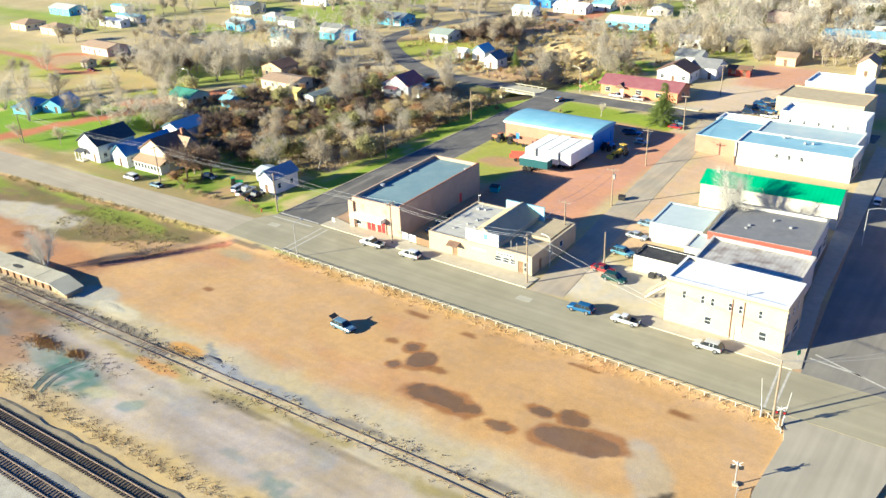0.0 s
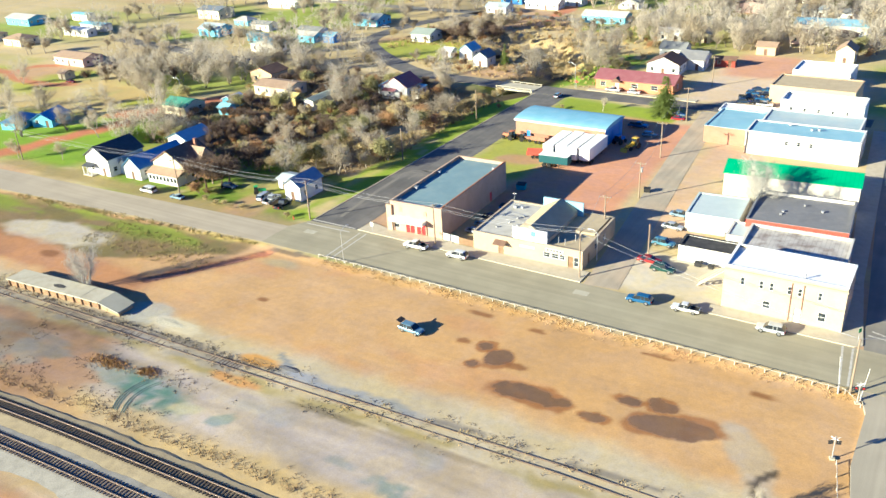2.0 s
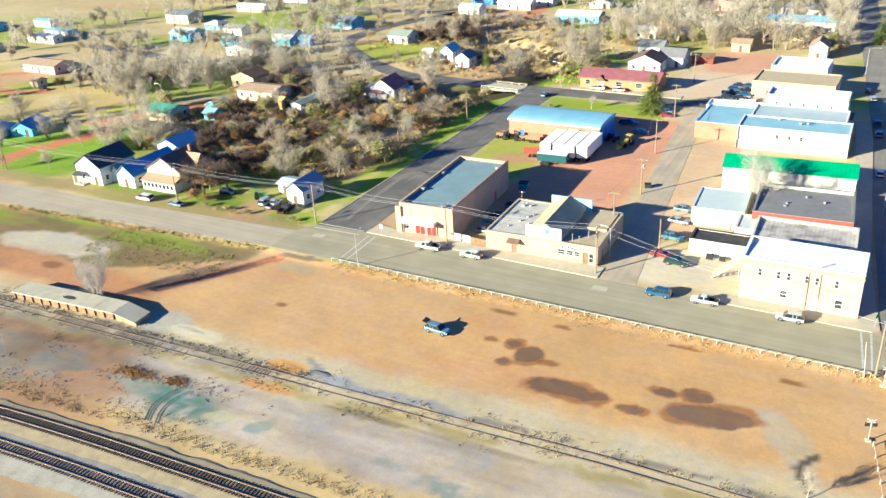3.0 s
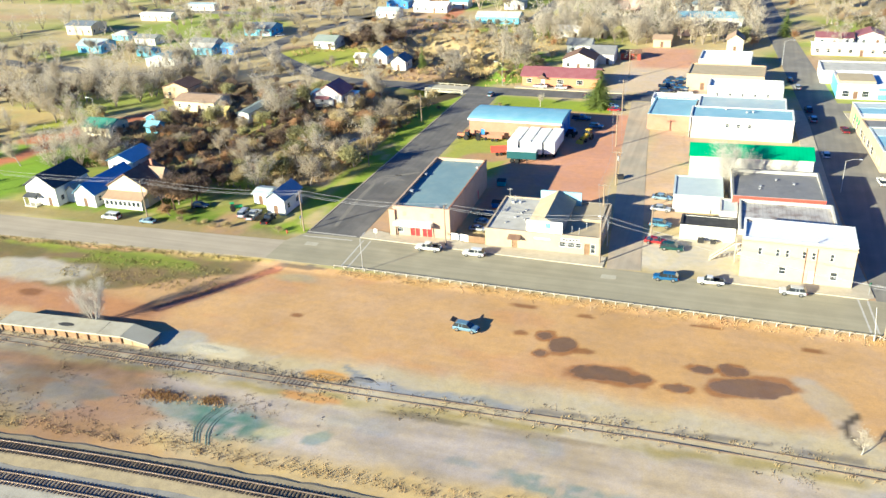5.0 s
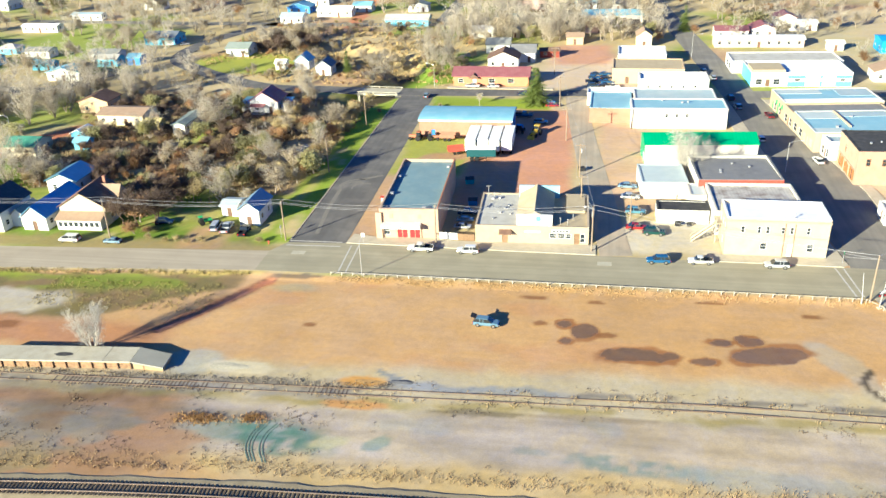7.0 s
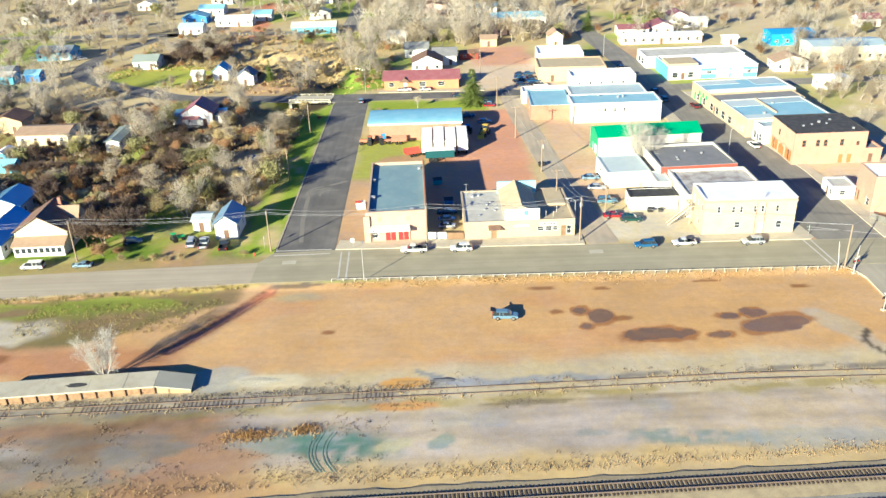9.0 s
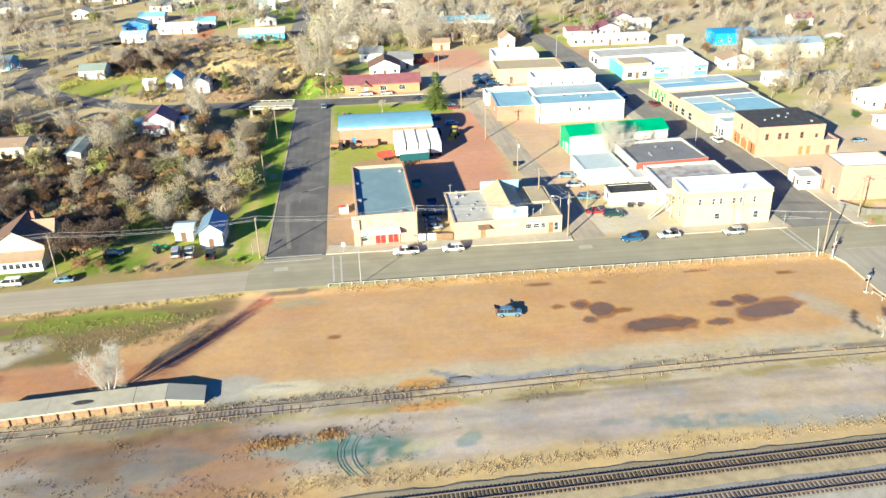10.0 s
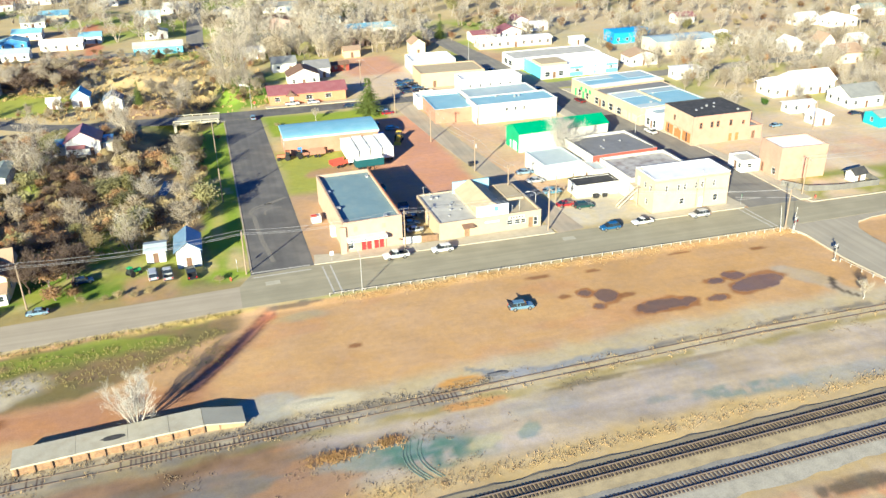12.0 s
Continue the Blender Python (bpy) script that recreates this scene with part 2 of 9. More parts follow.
M_ROOF_DARK = mat("tar_roof", (0.045, 0.045, 0.048), 0.9, var=0.2, scale=0.5, tint=(0.10, 0.095, 0.09), tintamt=0.5)
M_ROOF_CHAR = mat("charcoal_roof", (0.19, 0.19, 0.195), 0.9, var=0.15, scale=0.3, tint=(0.26, 0.25, 0.24), tintamt=0.6)
M_ROOF_RUST = mat("weathered_metal_roof", (0.50, 0.47, 0.42), 0.6, metal=0.1, var=0.22, scale=0.35, tint=(0.22, 0.17, 0.14), tintamt=0.8)
stripes(M_ROOF_RUST, 0, 0.7, 0.3, 0.75)
M_ROOF_BLUE = mat("pale_blue_metal_roof", (0.20, 0.41, 0.53), 0.7, metal=0.0, var=0.1, scale=0.2, tint=(0.30, 0.48, 0.58), tintamt=0.5)
stripes(M_ROOF_BLUE, 0, 0.9, 0.3, 0.86)
M_ROOF_BLUE2 = mat("blue_grey_roof", (0.33, 0.42, 0.46), 0.6, var=0.14, scale=0.2, tint=(0.44, 0.48, 0.48), tintamt=0.6)
M_ROOF_SKY = mat("sky_blue_roof", (0.24, 0.42, 0.51), 0.6, var=0.1, scale=0.2, tint=(0.33, 0.48, 0.54), tintamt=0.5)
M_ROOF_INK = mat("blue_black_shingle", (0.055, 0.06, 0.07), 0.85, var=0.15, scale=0.6, tint=(0.085, 0.09, 0.10), tintamt=0.5)
# grey roofs: the blue of skylit shade is put into the base colour
M_ROOF_NAVY = mat("shade_blue_shingle", (0.14, 0.165, 0.20), 0.8, var=0.15, scale=0.6, tint=(0.20, 0.22, 0.25), tintamt=0.5)
M_ROOF_GREENDULL = mat("dull_green_roof", (0.07, 0.24, 0.17), 0.6, var=0.12, scale=0.3, tint=(0.12, 0.28, 0.2), tintamt=0.5)
M_ROOF_GREEN = mat("green_metal_roof", (0.02, 0.30, 0.13), 0.4, metal=0.05, var=0.1, scale=0.3, tint=(0.04, 0.36, 0.18), tintamt=0.4)
stripes(M_ROOF_GREEN, 0, 0.8, 0.3, 0.85)
M_ROOF_MAROON = mat("maroon_metal_roof", (0.24, 0.09, 0.10), 0.5, var=0.12, scale=0.3, tint=(0.30, 0.15, 0.15), tintamt=0.5)
stripes(M_ROOF_MAROON, 0, 0.8, 0.3, 0.85)
M_ROOF_BROWN = mat("brown_shingle", (0.15, 0.09, 0.065), 0.9, var=0.16, scale=0.5, tint=(0.22, 0.15, 0.10), tintamt=0.5)
M_ROOF_TANSH = mat("tan_shingle", (0.33, 0.235, 0.16), 0.9, var=0.14, scale=0.5, tint=(0.26, 0.18, 0.12), tintamt=0.5)
M_ROOF_SHINGLE = mat("grey_shingle", (0.20, 0.205, 0.20), 0.9, var=0.14, scale=0.5, tint=(0.27, 0.27, 0.25), tintamt=0.5)
M_ROOF_PALEGREEN = mat("grey_green_shingle", (0.24, 0.28, 0.25), 0.9, var=0.1, scale=0.4, tint=(0.32, 0.35, 0.31), tintamt=0.5)
M_TEAL = mat("teal_paint", (0.04, 0.33, 0.37), 0.6, var=0.1)
M_SKYBLUE = mat("sky_blue_paint", (0.14, 0.42, 0.58), 0.6, var=0.1)
M_BLUE = mat("blue_paint", (0.05, 0.20, 0.52), 0.55, var=0.1)
M_TAN = mat("tan_siding", (0.50, 0.37, 0.23), 0.8, var=0.08)
M_CREAM = mat("cream_siding", (0.62, 0.54, 0.38), 0.8, var=0.08)
M_YELLOW = mat("yellow_paint", (0.55, 0.45, 0.16), 0.7, var=0.1)
M_GREENP = mat("green_paint", (0.05, 0.38, 0.12), 0.6, var=0.1)
M_PINK = mat("pale_pink_siding", (0.56, 0.40, 0.34), 0.8, var=0.08)
M_WOOD = mat("weathered_timber", (0.22, 0.14, 0.08), 0.9, var=0.2, scale=1.5, fine=12, spread=0.4)
M_PALEWOOD = mat("silvered_timber", (0.44, 0.38, 0.28), 0.9, var=0.18, scale=1.5, fine=12, spread=0.4)
M_POLE = mat("pole_timber", (0.26, 0.20, 0.14), 0.9, var=0.15, scale=1.0, fine=10)
M_STEELPOLE = mat("galvanised_steel", (0.45, 0.45, 0.44), 0.4, metal=0.4, var=0.06)
M_RAIL = mat("rail_steel", (0.30, 0.24, 0.20), 0.35, metal=0.6, var=0.1)
M_RUSTRAIL = mat("rusted_rail", (0.17, 0.125, 0.095), 0.7, metal=0.3, var=0.2)
M_TIE = mat("creosoted_tie", (0.085, 0.065, 0.05), 0.95, var=0.2, scale=2.0, fine=12, spread=0.6)
M_TIE_OLD = mat("grey_old_tie", (0.13, 0.10, 0.08), 0.95, var=0.2, scale=2.0, fine=12, spread=0.6)
M_BALLAST = mat("tan_ballast_stone", (0.31, 0.255, 0.16), 0.95, var=0.3, scale=0.5, fine=5, bump=0.2, tint=(0.40, 0.325, 0.19), tintamt=0.6)
M_BALLAST_GREY = mat("grey_ballast_stone", (0.31, 0.29, 0.245), 0.95, var=0.3, scale=0.5, fine=5, bump=0.2, tint=(0.37, 0.345, 0.28), tintamt=0.6)
# blue base paints in sky reflection on sheet metal; some roofs are blue
M_ROOF_VIVID = mat("sky_reflecting_blue_metal_roof", (0.16, 0.36, 0.56), 0.3, metal=0.6, var=0.12, scale=0.4, tint=(0.20, 0.42, 0.62), tintamt=0.5)
# bluish base paints in skylight on a pale metal roof's shaded slope
M_ROOF_STEEL = mat("skylight_blue_metal_roof", (0.15, 0.24, 0.34), 0.5, metal=0.2, var=0.12, scale=0.4, tint=(0.25, 0.32, 0.37), tintamt=0.5)
# sky reflection on pale roofs, put into the colour as an aqua tint
M_ROOF_MIST = mat("pale_sky_tinted_roof", (0.47, 0.53, 0.53), 0.6, var=0.08, scale=0.3, tint=(0.40, 0.48, 0.50), tintamt=0.5)
M_ROOF_SAND = mat("sandy_felt_roof", (0.43, 0.355, 0.23), 0.9, var=0.12, scale=0.4, tint=(0.36, 0.29, 0.19), tintamt=0.5)
M_SHEDRED = mat("dull_red_shed_boards", (0.26, 0.06, 0.04), 0.8, var=0.15)
M_SHOPBOARD = mat("orange_brown_boards", (0.36, 0.15, 0.05), 0.75, var=0.2, scale=1.2)
M_WIRE = mat("wire", (0.35, 0.35, 0.36), 0.6, var=0.0, bump=0)
M_GLASS = glass_mat("window_glass", (0.22, 0.27, 0.32))
M_CARGLASS = mat("car_glass", (0.02, 0.025, 0.03), 0.06, var=0.0, bump=0, spec=0.6)
M_TYRE = mat("tyre_rubber", (0.02, 0.02, 0.02), 0.9, var=0.1)
M_RIM = mat("wheel_rim", (0.45, 0.45, 0.46), 0.3, metal=0.8, var=0.0, bump=0)
M_LAMPW = mat("headlight_lens", (0.75, 0.77, 0.8), 0.15, var=0.0, bump=0)
M_LAMPR = mat("tail_lens", (0.35, 0.02, 0.02), 0.2, var=0.0, bump=0)
M_TRIM = mat("black_trim", (0.03, 0.03, 0.032), 0.6, var=0.0, bump=0)
M_BLACK = M_TRIM
M_DOOR = mat("brown_door_paint", (0.15, 0.09, 0.06), 0.6, var=0.12)
M_DOCKBOARD = mat("dirty_dock_planks", (0.30, 0.19, 0.105), 0.9, var=0.25, scale=1.2, tint=(0.16, 0.10, 0.06), tintamt=0.7)
M_CHIMNEY = mat("chimney_brick", (0.30, 0.15, 0.10), 0.9, var=0.15, scale=2)
M_BARK = mat("grey_bark", (0.28, 0.235, 0.185), 0.95, var=0.2, scale=1.5, fine=8)
M_BARKPALE = mat("pale_bark", (0.42, 0.38, 0.32), 0.95, var=0.2, scale=1.5, fine=8)
M_TWIG = mat("bare_twigs", (0.43, 0.37, 0.27), 0.95, var=0.25, scale=0.5, bump=0, spread=0.6)
# pale twig colour, raised further to paint in haze over far trees
M_TWIGPALE = mat("pale_bare_twigs", (0.56, 0.50, 0.39), 0.95, var=0.2, scale=0.5, bump=0, spread=0.4)
M_TWIGWHITE = mat("bleached_twigs", (0.42, 0.40, 0.35), 0.95, var=0.2, scale=0.5, bump=0)
M_TWIGDARK = mat("dark_bare_twigs", (0.185, 0.135, 0.10), 0.95, var=0.25, scale=0.5, bump=0, spread=0.6)
M_LEAFRUST = mat("rust_leaves", (0.39, 0.245, 0.125), 0.9, var=0.35, scale=0.7, bump=0, spread=0.9)
M_LEAFTAN = mat("straw_leaves", (0.45, 0.37, 0.195), 0.9, var=0.3, scale=0.7, bump=0, spread=0.8)
M_LEAFOLIVE = mat("olive_leaves", (0.33, 0.31, 0.145), 0.9, var=0.3, scale=0.7, bump=0, spread=0.7)
M_LEAFGREEN = mat("green_leaves", (0.085, 0.16, 0.03), 0.9, var=0.3, scale=0.7, bump=0, spread=0.5)
M_NEEDLE = mat("spruce_needles", (0.20, 0.25, 0.065), 0.9, var=0.35, scale=1.0, bump=0, spread=0.4)
for m_ in (M_TWIG, M_TWIGPALE, M_TWIGDARK, M_LEAFRUST, M_LEAFTAN, M_LEAFOLIVE, M_LEAFGREEN, M_NEEDLE):
    let_light_through(m_, 0.5)
M_STRAW = mat("dry_grass", (0.32, 0.235, 0.12), 0.95, var=0.35, scale=0.8, bump=0)
M_PAINTW = mat("road_paint", (0.48, 0.46, 0.41), 0.8, var=0.2, scale=1.5, tint=(0.3, 0.28, 0.24), tintamt=0.7)
M_LAMPGLASS = mat("lamp_lens", (0.7, 0.7, 0.66), 0.2, var=0.0, bump=0)
M_SIGN = mat("sign_white", (0.72, 0.72, 0.72), 0.5, var=0.05)
M_ORANGE = mat("orange_machine_paint", (0.34, 0.125, 0.06), 0.5, var=0.15)
M_MACHYEL = mat("yellow_machine_paint", (0.55, 0.36, 0.04), 0.5, var=0.15)
CARS = {}


def paint(key, col, rough=0.22, metal=0.25):
    if key not in CARS:
        CARS[key] = mat("car_paint_" + key, col, rough, metal=metal, var=0.04, bump=0, spec=0.5)
    return CARS[key]

# ---- building blocks ----
def box(bm, x0, x1, y0, y1, z0, z1):
    v = [bm.verts.new(p) for p in ((x0, y0, z0), (x1, y0, z0), (x1, y1, z0), (x0, y1, z0), (x0, y0, z1), (x1, y0, z1), (x1, y1, z1), (x0, y1, z1))]
    for f in ((0, 3, 2, 1), (4, 5, 6, 7), (0, 1, 5, 4), (1, 2, 6, 5), (2, 3, 7, 6), (3, 0, 4, 7)):
        bm.faces.new([v[i] for i in f])


def hexa(bm, lo, hi):
    """A block between two quads, each four corners in the same order (counter-clockwise from above)."""
    a = [bm.verts.new(p) for p in lo]
    b = [bm.verts.new(p) for p in hi]
    bm.faces.new(a[::-1])
    bm.faces.new(b)
    for i in range(4):
        j = (i + 1) % 4
        bm.faces.new((a[i], a[j], b[j], b[i]))


def tube(bm, p, q, r0, r1, n=6, caps=True):
    p, q = Vector(p), Vector(q)
    d = (q - p).normalized()
    u = d.orthogonal().normalized()
    v = d.cross(u)
    rings = []
    for c, r in ((p, r0), (q, r1)):
        rings.append([bm.verts.new(c + (u * math.cos(k * math.tau / n) + v * math.sin(k * math.tau / n)) * r) for k in range(n)])
    for k in range(n):
        j = (k + 1) % n
        bm.faces.new((rings[0][k], rings[0][j], rings[1][j], rings[1][k]))
    if caps:
        bm.faces.new(rings[0][::-1])
        bm.faces.new(rings[1])


def prism(bm, pts, y0, y1):
    """A polygon in x and z, drawn out along y."""
    a = [bm.verts.new((x, y0, z)) for x, z in pts]
    b = [bm.verts.new((x, y1, z)) for x, z in pts]
    n = len(pts)
    bm.faces.new(a)
    bm.faces.new(b[::-1])
    for i in range(n):
        j = (i + 1) % n
        bm.faces.new((a[j], a[i], b[i], b[j]))


def mesh_of(name, bm, material, smooth=False):
    bmesh.ops.recalc_face_normals(bm, faces=bm.faces)
    me = bpy.data.meshes.new(name)
    bm.to_mesh(me)
    bm.free()
    me.materials.append(material)
    if smooth:
        me.shade_smooth()
    return me


def part(name, bm, material, parent=None, label="", at=None, smooth=False):
    """Links a bmesh (or a mesh that other parts share) as one object under its thing."""
    me = bm if isinstance(bm, bpy.types.Mesh) else mesh_of(name, bm, material, smooth)
    ob = new(name, me)
    ob.parent = parent
    if at is not None:
        ob.matrix_local = at
    if label:
        tagged(ob, label)
    return ob


def thing(name, label, category, m, group="", kind=""):
    e = new(name)
    e.empty_display_size = 0.5
    e.matrix_world = m
    return tagged(e, label, category, group, kind)


def rng(seed):
    return random.Random(seed)


def wall_panel(length, h, thick, openings, gable=0.0):
    """A wall along x, outside face at y = 0, with its openings (u0, u1, z0, z1) cut through; one closed skin."""
    bm = bmesh.new()
    xs = sorted({0.0, length, *[o[0] for o in openings], *[o[1] for o in openings]})
    zs = sorted({0.0, h, *[max(0.0, o[2]) for o in openings], *[o[3] for o in openings]})
    nx_, nz_ = len(xs) - 1, len(zs) - 1
    V = {}

    def v(i, k, s):
        if (i, k, s) not in V:
            V[i, k, s] = bm.verts.new((xs[i], s * thick, zs[k]))
        return V[i, k, s]

    def solid(i, k):
        if not (0 <= i < nx_ and 0 <= k < nz_):
            return False
        cx, cz = (xs[i] + xs[i + 1]) / 2, (zs[k] + zs[k + 1]) / 2
        return not any(o[0] < cx < o[1] and o[2] < cz < o[3] for o in openings)

    apex = None
    for i in range(nx_):
        for k in range(nz_):
            if not solid(i, k):
                continue
            bm.faces.new((v(i, k, 0), v(i + 1, k, 0), v(i + 1, k + 1, 0), v(i, k + 1, 0)))
            bm.faces.new((v(i, k + 1, 1), v(i + 1, k + 1, 1), v(i + 1, k, 1), v(i, k, 1)))
            for di, dk, e in ((-1, 0, ((0, 0), (0, 1))), (1, 0, ((1, 0), (1, 1))), (0, -1, ((0, 0), (1, 0))), (0, 1, ((0, 1), (1, 1)))):
                if not solid(i + di, k + dk) and not (gable and dk == 1 and k == nz_ - 1):
                    (a0, b0), (a1, b1) = e
                    bm.faces.new((v(i + a0, k + b0, 0), v(i + a1, k + b1, 0), v(i + a1, k + b1, 1), v(i + a0, k + b0, 1)))
    if gable:
        p0, p1 = bm.verts.new((length / 2, 0, h + gable)), bm.verts.new((length / 2, thick, h + gable))
        for s, p in ((0, p0), (1, p1)):
            bm.faces.new([v(i, nz_, s) for i in range(nx_ + 1)] + [p])
        bm.faces.new((v(0, nz_, 0), p0, p1, v(0, nz_, 1)))
        bm.faces.new((v(nx_, nz_, 0), v(nx_, nz_, 1), p1, p0))
    return bm


WIN = {}


def window_meshes(w, h, fm, arch=False):
    key = (round(w, 2), round(h, 2), fm.name)
    if key not in WIN:
        bm = bmesh.new()
        t = 0.07
        bm.free()
        bm = wall_panel(w, h, 0.14, [(t, w - t, t, h / 2 - 0.03), (t, w - t, h / 2 + 0.03, h - t)])
        bmesh.ops.translate(bm, verts=bm.verts, vec=(0, -0.04, 0))
        f = mesh_of("window_frame", bm, fm)
        bm = bmesh.new()
        box(bm, t - 0.01, w - t + 0.01, 0.02, 0.04, t - 0.01, h - t + 0.01)
        WIN[key] = (f, mesh_of("pane", bm, M_GLASS))
    return WIN[key]


def put_window(parent, m, w, h, fm):
    f, p = window_meshes(w, h, fm)
    ob = part("window", f, None, parent, at=m)
    part("pane", p, None, ob)
    return ob


def put_door(parent, m, w, h, dm, fm):
    bm = bmesh.new()
    box(bm, 0, w, 0.05, 0.11, 0, h)
    box(bm, 0.12 * w, 0.45 * w, 0.03, 0.05, 0.15 * h, 0.45 * h)
    box(bm, 0.55 * w, 0.88 * w, 0.03, 0.05, 0.15 * h, 0.45 * h)
    ob = part("door", bm, dm, parent, at=m)
    bm = bmesh.new()
    box(bm, 0.85 * w, 0.9 * w, -0.02, 0.03, 0.46 * h, 0.5 * h)
    part("handle", bm, M_STEELPOLE, ob)
    return ob


def sides(w, d):
    return {"S": (pose(0, 0, 0), w), "E": (pose(w, 0, 0, 0, 0, 90), d), "N": (pose(w, d, 0, 0, 0, 180), w), "W": (pose(0, d, 0, 0, 0, 270), d)}


def put_walls(root, w, d, h, wm, holes, t=0.3, gable=None, mats=None, fm=None, dm=None, base=0.0):
    """Four walls with windows and doors. holes: side -> (kind, u, z, width, height)."""
    fm, dm = fm or M_WHITE, dm or M_DOOR
    for s, (m, length) in sides(w, d).items():
        hs = holes.get(s, ())
        inset = t if s in "EW" else 0.0
        ops = [(u - inset, u + ww - inset, z, z + hh) for k, u, z, ww, hh in hs]
        g = gable[1] if gable and s in gable[0] else 0.0
        mm = (mats or {}).get(s, wm)
        bm = wall_panel(length - 2 * inset, h, t, ops, g * (1 - 2 * inset / length))
        part("wall", bm, mm, root, at=m @ pose(inset, 0, base))
        for k, u, z, ww, hh in hs:
            if k == "win":
                put_window(root, m @ pose(u, 0.06, z + base), ww, hh, fm)
            elif k == "door":
                put_door(root, m @ pose(u, 0.06, z + base), ww, hh, dm, fm)
            elif k == "garage":
                bm = bmesh.new()
                n = 4
                for i in range(n):
                    box(bm, 0, ww, 0.06, 0.12, hh * i / n + 0.02, hh * (i + 1) / n - 0.02)
                box(bm, 0, ww, 0.08, 0.1, 0, hh)
                part("garage_door", bm, M_WHITE if dm is M_DOOR else dm, root, at=m @ pose(u, 0.06, z + base))


def row(kind, u0, step, n, z, w, h):
    return [(kind, u0 + i * step, z, w, h) for i in range(n)]


FOOT = []


def ring_slab(bm, x0, x1, y0, y1, wd, z0, z1):
    """A flat rectangular ring, such as a coping, in one skin."""
    R = [[bm.verts.new((x, y, z)) for x, y in ((x0 + k, y0 + k), (x1 - k, y0 + k), (x1 - k, y1 - k), (x0 + k, y1 - k))] for k, z in ((0, z0), (0, z1), (wd, z1), (wd, z0))]
    for a in range(4):
        b = (a + 1) % 4
        for i in range(4):
            j = (i + 1) % 4
            bm.faces.new((R[a][i], R[a][j], R[b][j], R[b][i]))


def flat_building(name, label, x, y, rz, w, d, h, wm, rm, cap=None, parapet=0.5, holes=None, mats=None, fm=None, dm=None, t=0.3, slope=0.0, category="building"):
    FOOT.append((x, y, w, d))
    root = thing(name, label, category, pose(x, y, 0, 0, 0, rz))
    put_walls(root, w, d, h, wm, holes or {}, t, mats=mats, fm=fm, dm=dm)
    zr = h - parapet
    bm = bmesh.new()
    hexa(bm, ((t, t, zr - 0.25), (w - t, t, zr - 0.25), (w - t, d - t, zr - 0.25 - slope), (t, d - t, zr - 0.25 - slope)),
         ((t, t, zr), (w - t, t, zr), (w - t, d - t, zr - slope), (t, d - t, zr - slope)))
    part("roof", bm, rm, root)
    bm = bmesh.new()
    o, c = 0.06, 0.1
    ring_slab(bm, -o, w + o, -o, d + o, t + 2 * o, h, h + c)
    part("parapet_cap", bm, cap or wm, root)
    return root


def gable_roof(w, d, h, rise, over, axis="x", th=0.16):
    """Two slopes that meet in a ridge along x (or y), with a thickness and an overhang."""
    bm = bmesh.new()
    span, length = (d, w) if axis == "x" else (w, d)
    e = h - over * rise / (span / 2)
    lower = [(-over, e), (span / 2, h + rise), (span + over, e)]
    prism(bm, lower + [(x, z + th) for x, z in lower[::-1]], -over, length + over)
    if axis == "x":
        bmesh.ops.transform(bm, matrix=Matrix(((0, 1, 0, 0), (1, 0, 0, 0), (0, 0, 1, 0), (0, 0, 0, 1))), verts=bm.verts)
    return bm


def hip_roof(w, d, h, rise, over):
    bm = bmesh.new()
    a, b = -over, -over
    c, e = w + over, d + over
    k = min(w, d) / 2
    if w >= d:
        r0, r1 = (k, d / 2, h + rise), (w - k, d / 2, h + rise)
    else:
        r0, r1 = (w / 2, k, h + rise), (w / 2, d - k, h + rise)
    z = h - 0.1
    vs = [bm.verts.new(p) for p in ((a, b, z), (c, b, z), (c, e, z), (a, e, z), r0, r1)]
    vb = [bm.verts.new((p.co.x, p.co.y, z - 0.15)) for p in vs[:4]]
    if w >= d:
        fs = ((0, 1, 5, 4), (1, 2, 5), (2, 3, 4, 5), (3, 0, 4))
    else:
        fs = ((0, 1, 4), (1, 2, 5, 4), (2, 3, 5), (3, 0, 4, 5))
    for f in fs:
        bm.faces.new([vs[i] for i in f])
    for i in range(4):
        j = (i + 1) % 4
        bm.faces.new((vs[i], vb[i], vb[j], vs[j]))
    bm.faces.new(vb[::-1])
    return bm


